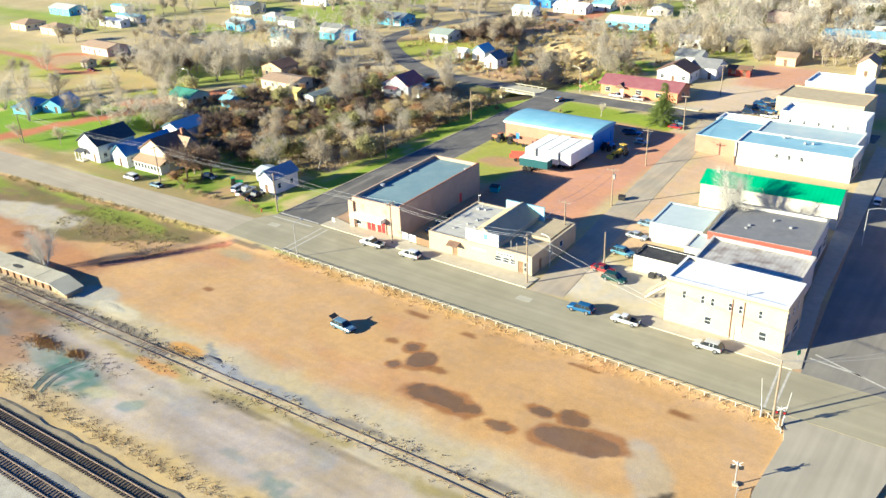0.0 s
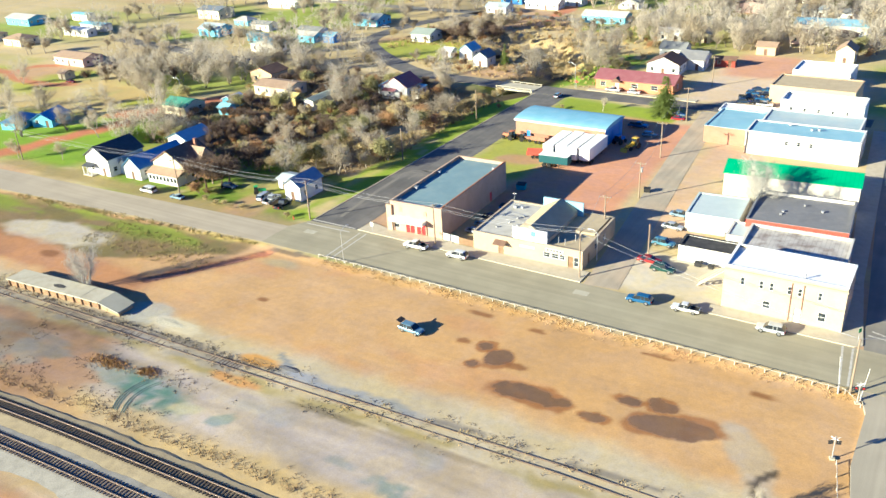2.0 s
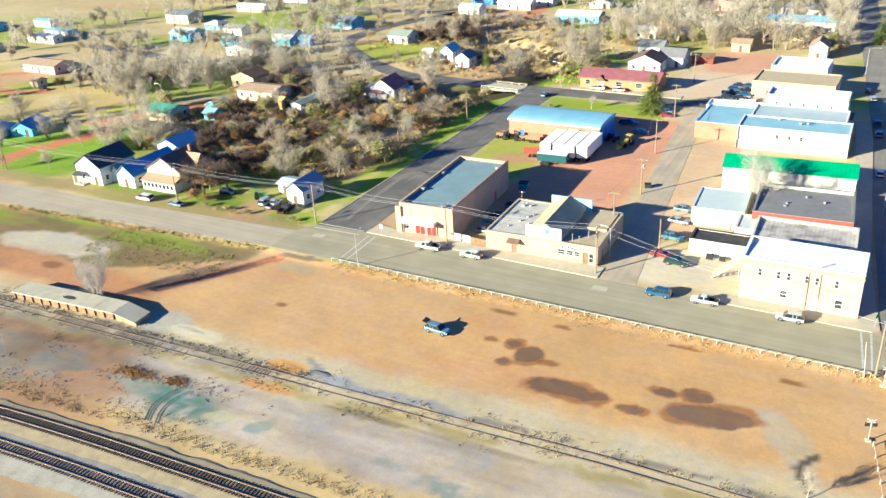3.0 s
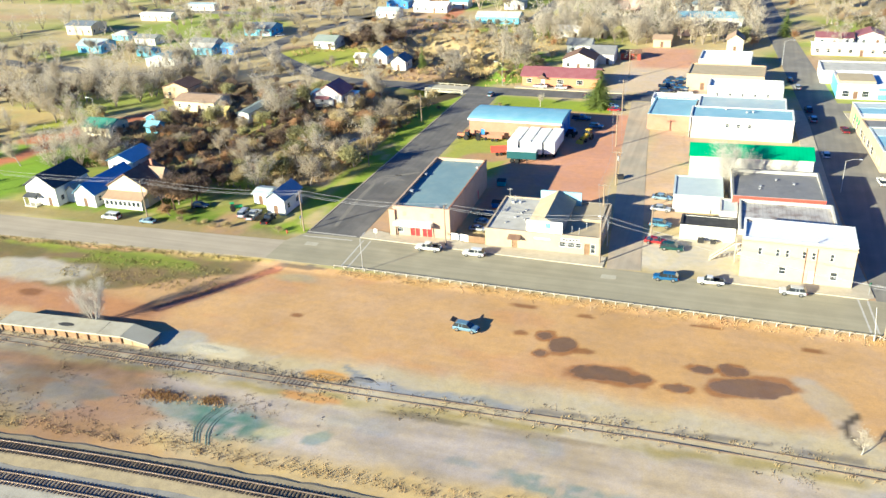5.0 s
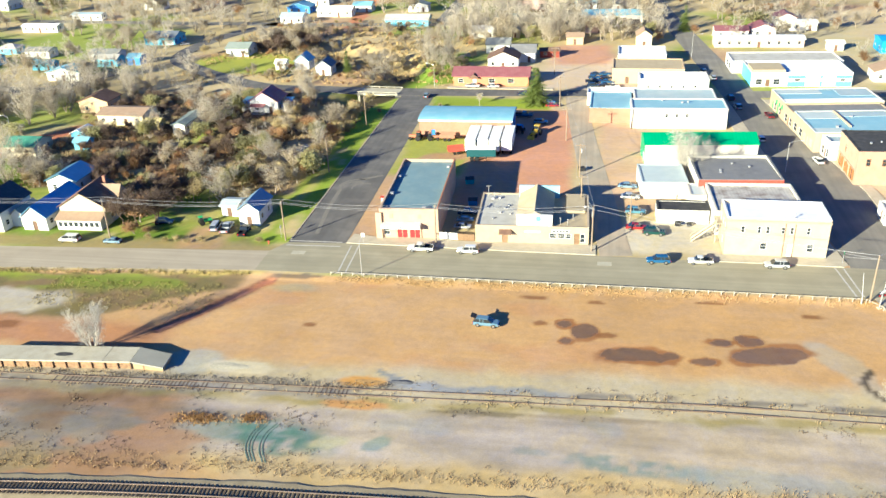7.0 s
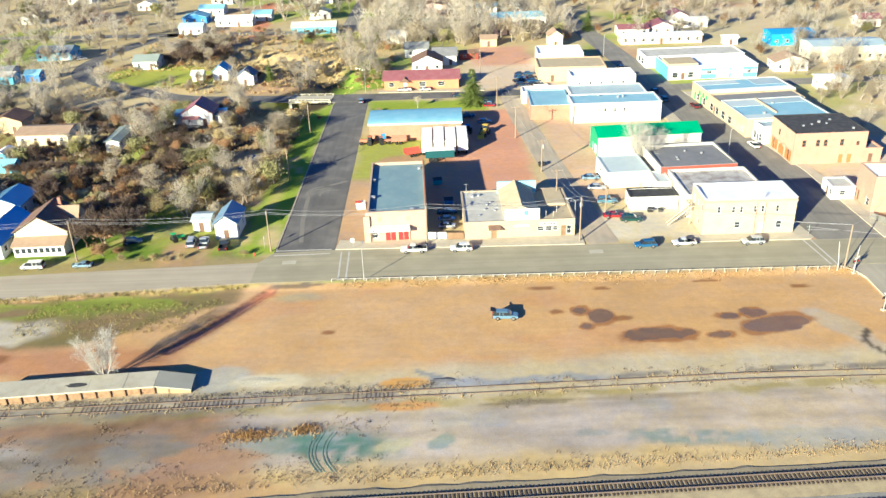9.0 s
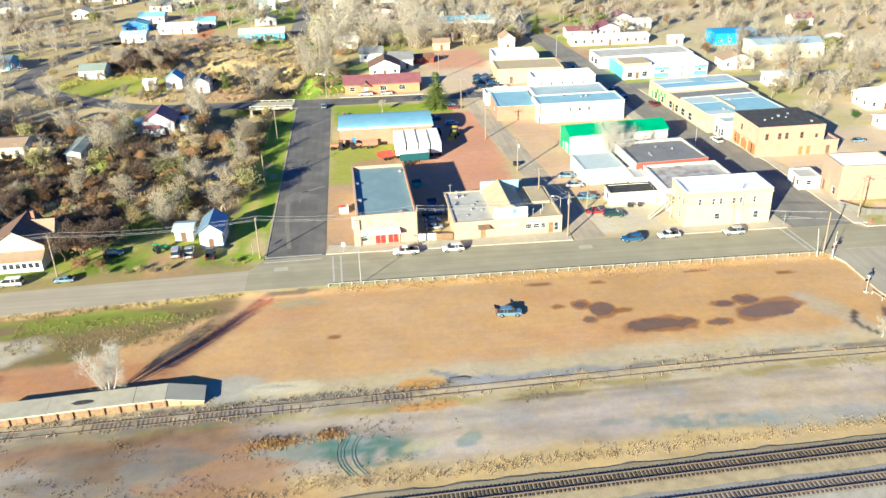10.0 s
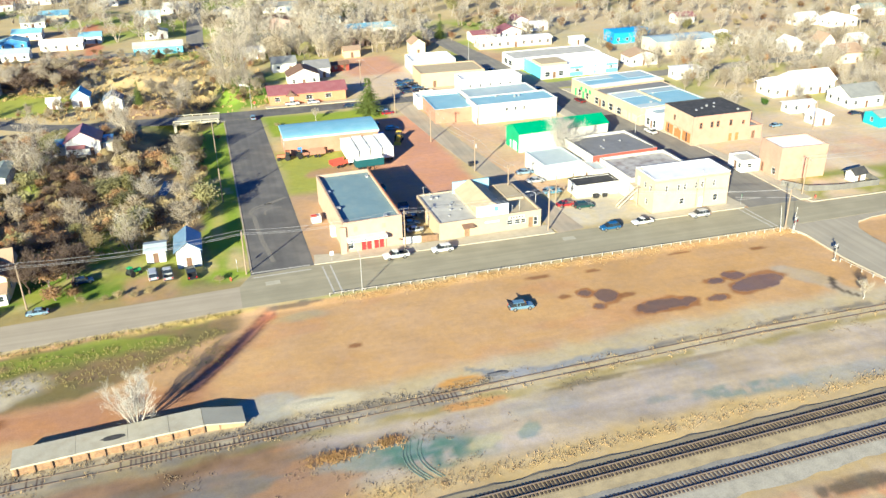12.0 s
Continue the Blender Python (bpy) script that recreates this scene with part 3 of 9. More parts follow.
def house(name, label, x, y, rz, w, d, h, wm, rm, rise=1.8, axis="x", roof="gable", over=0.4, holes=None, fm=None, dm=None, chimney=None, category="house", porch=None, garage=False, mats=None):
    """A small building with a pitched roof; x, y is its south-west corner."""
    FOOT.append((x, y, w, d))
    root = thing(name, label, category, pose(x, y, gz(x + w / 2, y + d / 2), 0, 0, rz))
    if holes is None:
        holes = {}
        for s, length in (("S", w), ("E", d), ("N", w), ("W", d)):
            n = max(1, int(length // 3.2))
            st = length / n
            hs = [("win", st * (i + 0.5) - 0.55, 1.0, 1.1, 1.2) for i in range(n)]
            if s == "S":
                hs[n // 2] = ("door", st * (n // 2 + 0.5) - 0.5, 0.0, 1.0, 2.05)
                if garage and n > 1:
                    hs[-1] = ("garage", length - 3.4, 0.0, 2.6, 2.1)
            holes[s] = hs
    g = None
    if roof == "gable":
        g = ("EW", rise) if axis == "x" else ("SN", rise)
    put_walls(root, w, d, h, wm, holes, 0.2, gable=g, mats=mats, fm=fm, dm=dm)
    if roof == "barrel":
        bm = bmesh.new()
        arc_pts = [(-over + (d + 2 * over) * (0.5 - 0.5 * math.cos(math.pi * i / 14)), h + 0.16 + (rise - 0.16) * math.sin(math.pi * i / 14)) for i in range(15)]
        prism(bm, [(-over, h + 0.01)] + arc_pts[1:-1] + [(d + over, h + 0.01)], -over, w + over)
        part("roof", bm, rm, root, at=pose(0, 0, 0, 0, 0, 90) @ Matrix.Diagonal((1, -1, 1, 1)))
        bm = bmesh.new()
        box(bm, -over, w + over, -over - 0.06, -over - 0.005, h - 0.12, h + 0.3)
        part("fascia", bm, M_WHITE, root, "white eaves board")
    else:
        bm = gable_roof(w, d, h, rise, over, axis) if roof == "gable" else hip_roof(w, d, h, rise, over)
        part("roof", bm, rm, root)
    if chimney:
        cx, cy = chimney
        bm = bmesh.new()
        box(bm, cx, cx + 0.6, cy, cy + 0.6, h - 0.3, h + rise + 0.7)
        box(bm, cx - 0.06, cx + 0.66, cy - 0.06, cy + 0.66, h + rise + 0.7, h + rise + 0.82)
        part("chimney", bm, M_CHIMNEY, root)
    if porch:
        px, pw, pd = porch
        bm = bmesh.new()
        hexa(bm, ((px, -pd, 2.3), (px + pw, -pd, 2.3), (px + pw, -0.01, 2.75), (px, -0.01, 2.75)),
             ((px, -pd, 2.42), (px + pw, -pd, 2.42), (px + pw, -0.01, 2.87), (px, -0.01, 2.87)))
        part("porch_roof", bm, rm, root)
        bm = bmesh.new()
        box(bm, px, px + pw, -pd, -0.01, 0, 0.3)
        part("porch_floor", bm, M_CONC_OLD, root)
        for k in range(3):
            bm = bmesh.new()
            xx = px + 0.1 + k * (pw - 0.35) / 2
            box(bm, xx, xx + 0.15, -pd + 0.1, -pd + 0.25, 0.3, 2.32)
            part("porch_post", bm, M_WHITE, root)
    return root


def roof_vent(parent, x, y, z, s=0.5):
    bm = bmesh.new()
    box(bm, x, x + s, y, y + s, z - 0.05, z + s * 0.7)
    box(bm, x - 0.06, x + s + 0.06, y - 0.06, y + s + 0.06, z + s * 0.7, z + s * 0.7 + 0.08)
    return part("roof_vent", bm, M_STEELPOLE, parent)


def roof_pipe(parent, x, y, z, h=0.9, r=0.1):
    bm = bmesh.new()
    tube(bm, (x, y, z - 0.05), (x, y, z + h), r, r, 8)
    tube(bm, (x, y, z + h), (x, y, z + h + 0.15), r * 1.7, r * 1.2, 8)
    return part("roof_pipe", bm, M_STEELPOLE, parent)

# ---- ground sheet ----
from mathutils.geometry import tessellate_polygon


def sstep(a, b, v):
    t = np.clip((v - a) / (b - a), 0, 1)
    return t * t * (3 - 2 * t)


def vnoise(x, y, s, seed):
    """Smooth value noise, about 0 to 1, with features of s metres."""
    out, amp, tot = 0.0, 1.0, 0.0
    for o in range(4):
        u, v = x / s * 2 ** o + seed * 17.3, y / s * 2 ** o - seed * 9.1
        iu, iv = np.floor(u), np.floor(v)
        fu, fv = u - iu, v - iv
        fu, fv = fu * fu * (3 - 2 * fu), fv * fv * (3 - 2 * fv)
        def hsh(a, b):
            k = np.sin(a * 127.1 + b * 311.7 + seed * 74.7 + o * 5.1) * 43758.5453
            return k - np.floor(k)
        n = (hsh(iu, iv) * (1 - fu) + hsh(iu + 1, iv) * fu) * (1 - fv) + (hsh(iu, iv + 1) * (1 - fu) + hsh(iu + 1, iv + 1) * fu) * fv
        out, tot, amp = out + amp * n, tot + amp, amp * 0.5
    return out / tot


def line_dist(x, y, pts):
    d = np.full(np.shape(x), 1e9)
    for (ax, ay), (bx, by) in zip(pts, pts[1:]):
        t = np.clip(((x - ax) * (bx - ax) + (y - ay) * (by - ay)) / ((bx - ax) ** 2 + (by - ay) ** 2), 0, 1)
        d = np.minimum(d, np.hypot(x - ax - t * (bx - ax), y - ay - t * (by - ay)))
    return d


def y_lot(x):
    """The south edge of the front street and of the gravel road that carries it on."""
    return np.where(x < -128, 97.6 + (x + 128) * 0.072, 97.4 + (x + 128) * 0.004)


def y_spur(x):
    return 60.9 + np.minimum(x + 158, 108) * 0.0395


def y_main(x):
    d = x + 105
    return 41.0 + 0.046 * d - np.where(d < 0, 0.0009 * d * d, 0.0)


CREEK = [(-205, 140), (-180, 158), (-160, 168), (-150, 183), (-143, 200), (-133, 219), (-128, 236), (-140, 258), (-165, 275)]
RED_TRACK = [(-260, 92), (-233, 106), (-229, 122), (-223, 140), (-224, 158), (-212, 176)]
# line of the red gully and of the tree shadow painted along it
GULLY_SHADOW = [(-137.0, 76.4), (-133.0, 82.0), (-128.5, 88.4), (-124.5, 94.8)]


def ground_z(x, y):
    x, y = np.asarray(x, float), np.asarray(y, float)
    z = -0.35 * sstep(0.3, 2.6, y_lot(x) - y)
    z = z - 2.8 * (1 - sstep(3.0, 11.0, line_dist(x, y, CREEK)))
    z = z - 0.25 * (1 - sstep(0.2, 1.3, line_dist(x, y, GULLY_SHADOW)))
    z = z + 0.16 * (vnoise(x, y, 9.0, 3) - 0.5) * sstep(1.0, 3.0, y_lot(x) - y)
    z = z + 0.9 * (vnoise(x, y, 30.0, 5) - 0.5) * sstep(-128, -136, x) * sstep(122, 132, y) * sstep(215, 205, y)
    return z


def gz(x, y):
    return float(ground_z(x, y))


def blob(x, y, cx, cy, ax, ay, rot=0.0, soft=0.18, warp=0.25, seed=1):
    """1 inside a ragged ellipse, 0 outside."""
    c, s = math.cos(radians(rot)), math.sin(radians(rot))
    u, v = ((x - cx) * c + (y - cy) * s) / ax, (-(x - cx) * s + (y - cy) * c) / ay
    r = np.sqrt(u * u + v * v) + (vnoise(x, y, max(1.2, min(ax, ay) * 1.2), seed) - 0.5) * 2 * warp
    return 1 - sstep(1 - soft, 1 + soft, r)


def ground_zones(x, y):
    n1, n2, n3 = vnoise(x, y, 22.0, 11), vnoise(x, y, 6.0, 12), vnoise(x, y, 60.0, 13)
    wx = x + (n2 - 0.5) * 3.0
    wy = y + (vnoise(x, y, 5.0, 14) - 0.5) * 3.0
    col = np.empty((len(x), 3))
    wet = np.zeros(len(x))

    def over(c, m):
        nonlocal col
        col = col * (1 - m[:, None]) + np.array(c) * m[:, None]

    def rect(x0, x1, y0, y1, s=1.5):
        return sstep(x0 - s, x0 + s, wx) * sstep(x1 + s, x1 - s, wx) * sstep(y0 - s, y0 + s, wy) * sstep(y1 + s, y1 - s, wy)

    col[:] = (0.43, 0.345, 0.18)
    over((0.48, 0.385, 0.21), sstep(0.42, 0.58, n1))
    over((0.225, 0.295, 0.03), sstep(0.50, 0.60, n3) * sstep(0.35, 0.6, n1) * 0.85)
    over((0.42, 0.24, 0.15), sstep(0.62, 0.72, vnoise(x, y, 40.0, 15)) * 0.6)
    # creek wood floor
    over((0.19, 0.145, 0.08), rect(-215, -132, 128, 214, 6) * sstep(0.2, 0.5, n2) * 0.9)
    over((0.38, 0.285, 0.15), rect(-157, -132, 138, 186, 5) * sstep(0.3, 0.55, n2) * 0.85)
    # near-black channel: the ravine's deep shade is put into the ground colour
    over((0.06, 0.05, 0.035), 1 - sstep(2.0, 6.0, line_dist(x, y, CREEK)))
    over((0.30, 0.23, 0.12), blob(wx, wy, -158, 150, 12, 3.5, 35, seed=4) * 0.8)
    # lawns of the western houses
    over((0.135, 0.205, 0.022), rect(-226, -129, 107.5, 133) * sstep(0.25, 0.45, n2))
    over((0.30, 0.30, 0.06), rect(-226, -129, 107.5, 133) * sstep(0.45, 0.62, vnoise(x, y, 7.0, 81)) * 0.7)
    over((0.20, 0.15, 0.07), rect(-226, -129, 107.5, 126) * sstep(0.58, 0.68, vnoise(x, y, 3.5, 82)) * 0.6)
    over((0.27, 0.215, 0.09), rect(-226, -127, 103, 108.2, 1.0) * 0.85)
    over((0.19, 0.30, 0.022), rect(-270, -205, 108, 150, 3) * sstep(0.25, 0.45, n2))
    over((0.38, 0.245, 0.14), rect(-148.5, -139.0, 105, 116, 1.0) * (0.55 + 0.45 * sstep(0.35, 0.6, n2)))
    over((0.44, 0.17, 0.085), 1 - sstep(2.8, 4.0, line_dist(wx, wy, RED_TRACK)))
    # grass strip along the side street
    over((0.235, 0.31, 0.028), rect(-133.5, -125.5, 109, 213, 1.2) * sstep(0.2, 0.45, n2))
    over((0.40, 0.33, 0.12), rect(-132, -129.5, 128, 150, 1.2) * 0.7)
    # block: yards behind the theatre and along the alley
    over((0.40, 0.27, 0.16), rect(-115, -108, 109, 150, 0.8))
    over((0.31, 0.315, 0.06), rect(-115, -97, 147, 178, 2.0))
    over((0.36, 0.23, 0.12), blob(x, y, -103, 160, 6, 3.5, 10, seed=6))
    over((0.25, 0.31, 0.03), rect(-114.5, -80, 192, 211, 1.0))
    over((0.50, 0.26, 0.16), rect(-97, -72, 129, 200, 2.0))
    over((0.52, 0.455, 0.33), rect(-61, -43, 111, 126, 1.0))
    over((0.45, 0.34, 0.15), rect(-58, -54, 126, 134, 0.8) * sstep(0.3, 0.5, n2))
    over((0.52, 0.36, 0.225), rect(-66, -53, 131, 190, 2.0))
    over((0.53, 0.42, 0.30), rect(-84, -40, 221, 262, 3.0))
    over((0.50, 0.28, 0.18), rect(-82, -62, 252, 280, 3.0))
    over((0.19, 0.28, 0.03), rect(-128, -108, 222, 268, 3.0) * sstep(0.3, 0.5, n2))
    # dark patch that paints the thicket's shade onto the ground
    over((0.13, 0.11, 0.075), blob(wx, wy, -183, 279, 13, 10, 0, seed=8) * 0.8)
    over((0.44, 0.34, 0.16), blob(wx, wy, -148, 262, 26, 20, 0, seed=10) * 0.8)
    # north-west: gold brush, red drive loops on yellow grass
    over((0.43, 0.33, 0.14), rect(-300, -236, 138, 172, 5) * sstep(0.3, 0.5, n2))
    over((0.33, 0.34, 0.06), rect(-345, -282, 150, 185, 6) * sstep(0.3, 0.5, n1))
    over((0.33, 0.34, 0.05), blob(wx, wy, -236, 161, 11, 4, 60, seed=16))
    over((0.42, 0.185, 0.095), 1 - sstep(1.8, 3.4, line_dist(wx, wy, [(-333, 168), (-320, 168), (-306, 162), (-290, 161), (-281, 165)])))
    over((0.42, 0.185, 0.095), 1 - sstep(1.8, 3.0, line_dist(wx, wy, [(-322, 168), (-320, 178), (-312, 181)])))
    over((0.42, 0.18, 0.09), blob(wx, wy, -232, 147, 6, 4.5, 30, seed=17))
    over((0.33, 0.345, 0.055), blob(wx, wy, -190, 251, 22, 15, -15, seed=9))
    over((0.45, 0.19, 0.10), 1 - sstep(2.5, 4.0, line_dist(wx, wy, [(-170, 316), (-173, 350), (-177, 390)])))
    # east side
    over((0.49, 0.395, 0.26), rect(-4, 190, 100, 345, 6.0) * 0.8)
    over((0.53, 0.415, 0.28), rect(-10, 60, 100, 165, 3.0))
    over((0.25, 0.26, 0.06), rect(-6, 40, 106, 122, 2.0) * sstep(0.3, 0.6, n2))
    over((0.52, 0.345, 0.225), rect(10, 70, 124, 142, 4.0) * sstep(0.35, 0.6, n2) * 0.85)
    over((0.57, 0.46, 0.32), 1 - sstep(2.5, 4.0, line_dist(wx, wy, [(16, 118), (14, 135), (10, 160), (4, 190), (-2, 216)])))
    over((0.34, 0.33, 0.10), rect(14, 70, 168, 230, 5.0) * sstep(0.4, 0.6, n1) * 0.8)
    # railway land south of the street
    south = sstep(0.2, 1.0, y_lot(x) - wy * 0.35 - y * 0.65)
    over((0.45, 0.28, 0.128), south)
    over((0.475, 0.31, 0.16), south * sstep(0.45, 0.65, n1) * 0.6)
    over((0.44, 0.235, 0.115), south * sstep(0.58, 0.7, vnoise(x, y * 2.2, 14.0, 21)) * 0.45)
    ds = wy - y_spur(x)
    over((0.43, 0.36, 0.235), south * sstep(9.0, 4.5, ds))
    over((0.38, 0.32, 0.26), south * sstep(-3.0, -5.0, ds))
    over((0.40, 0.325, 0.235), south * sstep(-3.0, -5.0, ds) * sstep(0.5, 0.65, n1) * 0.9)
    over((0.33, 0.305, 0.275), south * sstep(-3.0, -5.0, ds) * sstep(0.55, 0.7, vnoise(x, y * 1.8, 10.0, 22)) * 0.8)
    over((0.40, 0.245, 0.145), sstep(-121, -128, wx) * sstep(-2.2, -3.4, ds) * sstep(-9.5, -7.0, ds) * 0.85)
    over((0.24, 0.16, 0.10), sstep(-121, -130, wx) * sstep(-1.6, -2.6, ds) * sstep(-7, -4.5, ds) * sstep(0.45, 0.6, n2) * 0.8)
    dm = wy - y_main(x)
    over((0.44, 0.33, 0.165), south * sstep(9.5, 6.0, dm))
    over((0.43, 0.33, 0.20), south * sstep(-9.0, -11.0, dm))
    over((0.45, 0.26, 0.14), south * sstep(-10, -13, dm) * sstep(0.5, 0.62, n2))
    over((0.30, 0.20, 0.125), sstep(-112, -135, wx) * sstep(-3.5, -5.0, ds) * sstep(10.0, 13.0, dm) * sstep(0.42, 0.6, n2) * 0.7)
    over((0.33, 0.30, 0.26), sstep(-108, -125, wx) * sstep(-4.5, -7.0, ds) * sstep(6.0, 9.0, dm) * sstep(0.45, 0.62, vnoise(x, y * 3.0, 9.0, 24)) * 0.7)
    # grass verge beside the gravel road, pale sand and the red track to the platform
    vd = y_lot(x) - wy
    verge = sstep(-127.5, -130.5, wx) * sstep(0.6, 1.4, vd) * sstep(0, 2.0, 6.2 + (-128 - x) * 0.48 - vd) * sstep(18.5, 16.0, vd)
    over((0.165, 0.135, 0.055), verge)
    over((0.215, 0.145, 0.075), verge * sstep(0.5, 0.62, n2) * 0.7)
    over((0.20, 0.245, 0.03), verge * sstep(0.40, 0.56, vnoise(x, y * 2.5, 12.0, 23)) * sstep(1.2, 2.2, vd) * sstep(9.5, 5.0, vd) * 0.85)
    over((0.46, 0.41, 0.32), blob(wx, wy, -172, 82, 14, 5, 8, seed=25) * 0.85)
    over((0.35, 0.165, 0.085), sstep(-132, -138, wx) * sstep(69, 71, wy) * sstep(80, 76, wy) * 0.75)
    over((0.36, 0.35, 0.30), blob(x, y, -127, 68, 5.0, 3.2, 0, seed=26) * 0.8)
    over((0.50, 0.44, 0.31), blob(x, y, -119.5, 67.3, 5.5, 1.8, 0, seed=27))
    over((0.33, 0.31, 0.215), blob(x, y, -119.0, 92.3, 3.6, 1.5, 0, soft=0.4, warp=0.4, seed=28) * 0.6)
    # bank below the guard fence
    over((0.40, 0.25, 0.10), sstep(-117, -112, x) * sstep(-17, -20, x) * sstep(0.3, 0.7, vd) * sstep(2.8, 1.6, vd) * sstep(0.35, 0.5, n2) * 0.9)
    # long scuffs left by machines on the gravel
    scuff = (vnoise(x + y * 0.4, y * 5.0, 9.0, 71) - 0.5) * 1.1 + (vnoise(x - y * 0.8, y * 3.0, 4.0, 72) - 0.5) * 0.5
    col *= (1 + np.clip(scuff, -0.3, 0.3) * 0.5 * south * sstep(-1.5, -3.5, ds))[:, None]
    over((0.26, 0.235, 0.20), south * (1 - sstep(1.4, 2.6, np.abs(ds + 0.2))) * sstep(-94, -104, x) * sstep(0.3, 0.55, vnoise(x, y * 2.0, 5.0, 65)) * 0.85)
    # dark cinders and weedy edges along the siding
    over((0.20, 0.175, 0.14), south * (1 - sstep(0.4, 1.3, np.abs(ds - 1.7))) * sstep(0.42, 0.55, vnoise(x, y * 2.0, 4.0, 61)) * 0.9)
    over((0.30, 0.245, 0.10), south * (1 - sstep(0.4, 1.2, np.abs(ds + 2.4))) * sstep(0.45, 0.6, vnoise(x, y, 9.0, 62)) * 0.85)
    # ground darkened westward in noisy patches, by up to two fifths
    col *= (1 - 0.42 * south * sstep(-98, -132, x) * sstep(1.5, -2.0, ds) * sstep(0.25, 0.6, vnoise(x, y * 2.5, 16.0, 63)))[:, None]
    over((0.33, 0.185, 0.10), south * sstep(-100, -125, wx) * sstep(-2.0, -4.0, ds) * sstep(0.52, 0.62, vnoise(x, y * 2.4, 12.0, 64)) * 0.7)
    over((0.36, 0.33, 0.26), (1 - sstep(1.2, 2.4, line_dist(wx, wy, [(-33, 82), (-29, 77), (-27.5, 71)]))) * 0.6)
    over((0.09, 0.07, 0.05), 1 - sstep(0.25, 0.7, line_dist(wx, wy, [(-27.2, 77), (-28.6, 73.4), (-27.4, 70)])))
    # stockpiles and stains
    over((0.47, 0.26, 0.08), blob(x, y, -99.6, 66.0, 4.0, 1.2, 2, seed=31))
    over((0.47, 0.26, 0.10), blob(x, y, -99.4, 60.3, 4.8, 1.1, 0, seed=32))
    over((0.17, 0.14, 0.085), blob(x, y, -82, 60.4, 7, 0.7, 3, seed=33) * 0.8)
    over((0.22, 0.17, 0.10), blob(x, y, -66, 61.0, 9, 0.7, 2, seed=34) * 0.6)
    over((0.24, 0.27, 0.265), blob(x, y, -113, 53.0, 9, 2.2, 0, seed=35) * 0.8)
    over((0.075, 0.165, 0.125), blob(x, y, -108.2, 52.2, 7.2, 3.0, -8, soft=0.45, warp=0.45, seed=36) * sstep(0.2, 0.6, vnoise(x, y * 1.6, 1.6, 37)) * 0.9)
    over((0.44, 0.40, 0.24), blob(x, y, -100.4, 52.0, 2.4, 1.1, 20, soft=0.4, warp=0.5, seed=46) * 0.8)
    over((0.16, 0.22, 0.20), blob(x, y, -94, 52.5, 2.2, 1.4, 40, warp=0.5, seed=38) * 0.7)
    over((0.20, 0.235, 0.215), blob(x, y, -60.5, 52.0, 8.5, 1.5, -3, soft=0.35, warp=0.5, seed=39) * sstep(0.25, 0.5, vnoise(x, y * 1.5, 1.8, 43)) * 0.9)
    over((0.30, 0.31, 0.29), blob(x, y, -46, 51.2, 12, 2.0, 0, soft=0.4, warp=0.5, seed=47) * 0.6)
    over((0.09, 0.08, 0.06), blob(x, y, -60, 31.0, 6, 1.2, 0, warp=0.5, seed=48) * 0.8)
    over((0.20, 0.22, 0.20), blob(x, y, -74, 53.4, 2.2, 0.8, 0, soft=0.4, warp=0.5, seed=40) * 0.6)
    over((0.20, 0.21, 0.225), blob(x, y, -94.5, 67.0, 4.0, 0.7, -30, warp=0.4, seed=41) * 0.9)
    over((0.27, 0.275, 0.285), (1 - sstep(0.5, 1.3, np.abs(ds - 1.9))) * sstep(-97, -92, x) * sstep(-66, -74, x) * 0.9)
    # drain: red gully; purplish floor and dark lip paint in the tree's shadow
    dd = line_dist(x, y, GULLY_SHADOW)
    over((0.42, 0.17, 0.085), (1 - sstep(0.8, 2.2, dd + (n2 - 0.5) * 2.0)) * sstep(72, 82, y) * 0.9)
    over((0.27, 0.135, 0.10), (1 - sstep(0.5, 1.3, dd + (n2 - 0.5) * 0.8)) * sstep(93, 89, y) * 0.85)
    over((0.13, 0.07, 0.045), (1 - sstep(0.15, 0.5, np.abs(dd - 0.9) + (n2 - 0.5) * 0.7)) * 0.7)
    over((0.41, 0.165, 0.085), blob(wx, wy, -124.2, 93.4, 1.5, 1.4, 20, seed=49) * 0.75)
    over((0.50, 0.39, 0.12), sstep(-124.5, -126.5, wx) * sstep(-150, -140, wx) * sstep(0.3, 0.6, vd) * sstep(1.7, 1.2, vd) * 0.8)
    over((0.10, 0.085, 0.07), blob(x, y, -119.8, 96.3, 5.5, 0.7, 2, seed=45) * 0.8)
    wet += 0.2 * (1 - sstep(0.3, 1.0, dd))
    # rain puddles and the damp soil round them
    for k, (cx, cy, ax, ay, rt) in enumerate(((-59.8, 77.2, 5.8, 1.9, 3), (-40.4, 79.4, 5.6, 2.3, 14), (-67.8, 83.2, 2.0, 2.2, 0), (-42.8, 83.1, 2.1, 1.5, 3), (-47.2, 82.1, 1.8, 0.9, 5),
                                          (-50.2, 76.5, 1.9, 0.9, 5), (-70.8, 85.2, 1.2, 1.1, 0), (-70.5, 80.2, 0.9, 0.9, 0))):
        over((0.25, 0.11, 0.04), blob(x, y, cx, cy, ax * 1.1 + 0.25, ay * 1.12 + 0.26, rt, 0.14, 0.45, 50 + k) * 0.85)
        p = blob(x, y, cx, cy, ax * 0.97, ay * 0.95, rt, 0.07, 0.42, 50 + k)
        over((0.19, 0.115, 0.06) if k % 2 else (0.165, 0.10, 0.05), p)
        over((0.20, 0.105, 0.04), p * sstep(0.5, 0.66, vnoise(x, y, 2.2, 95)) * 0.5)
        wet = np.maximum(wet, p)
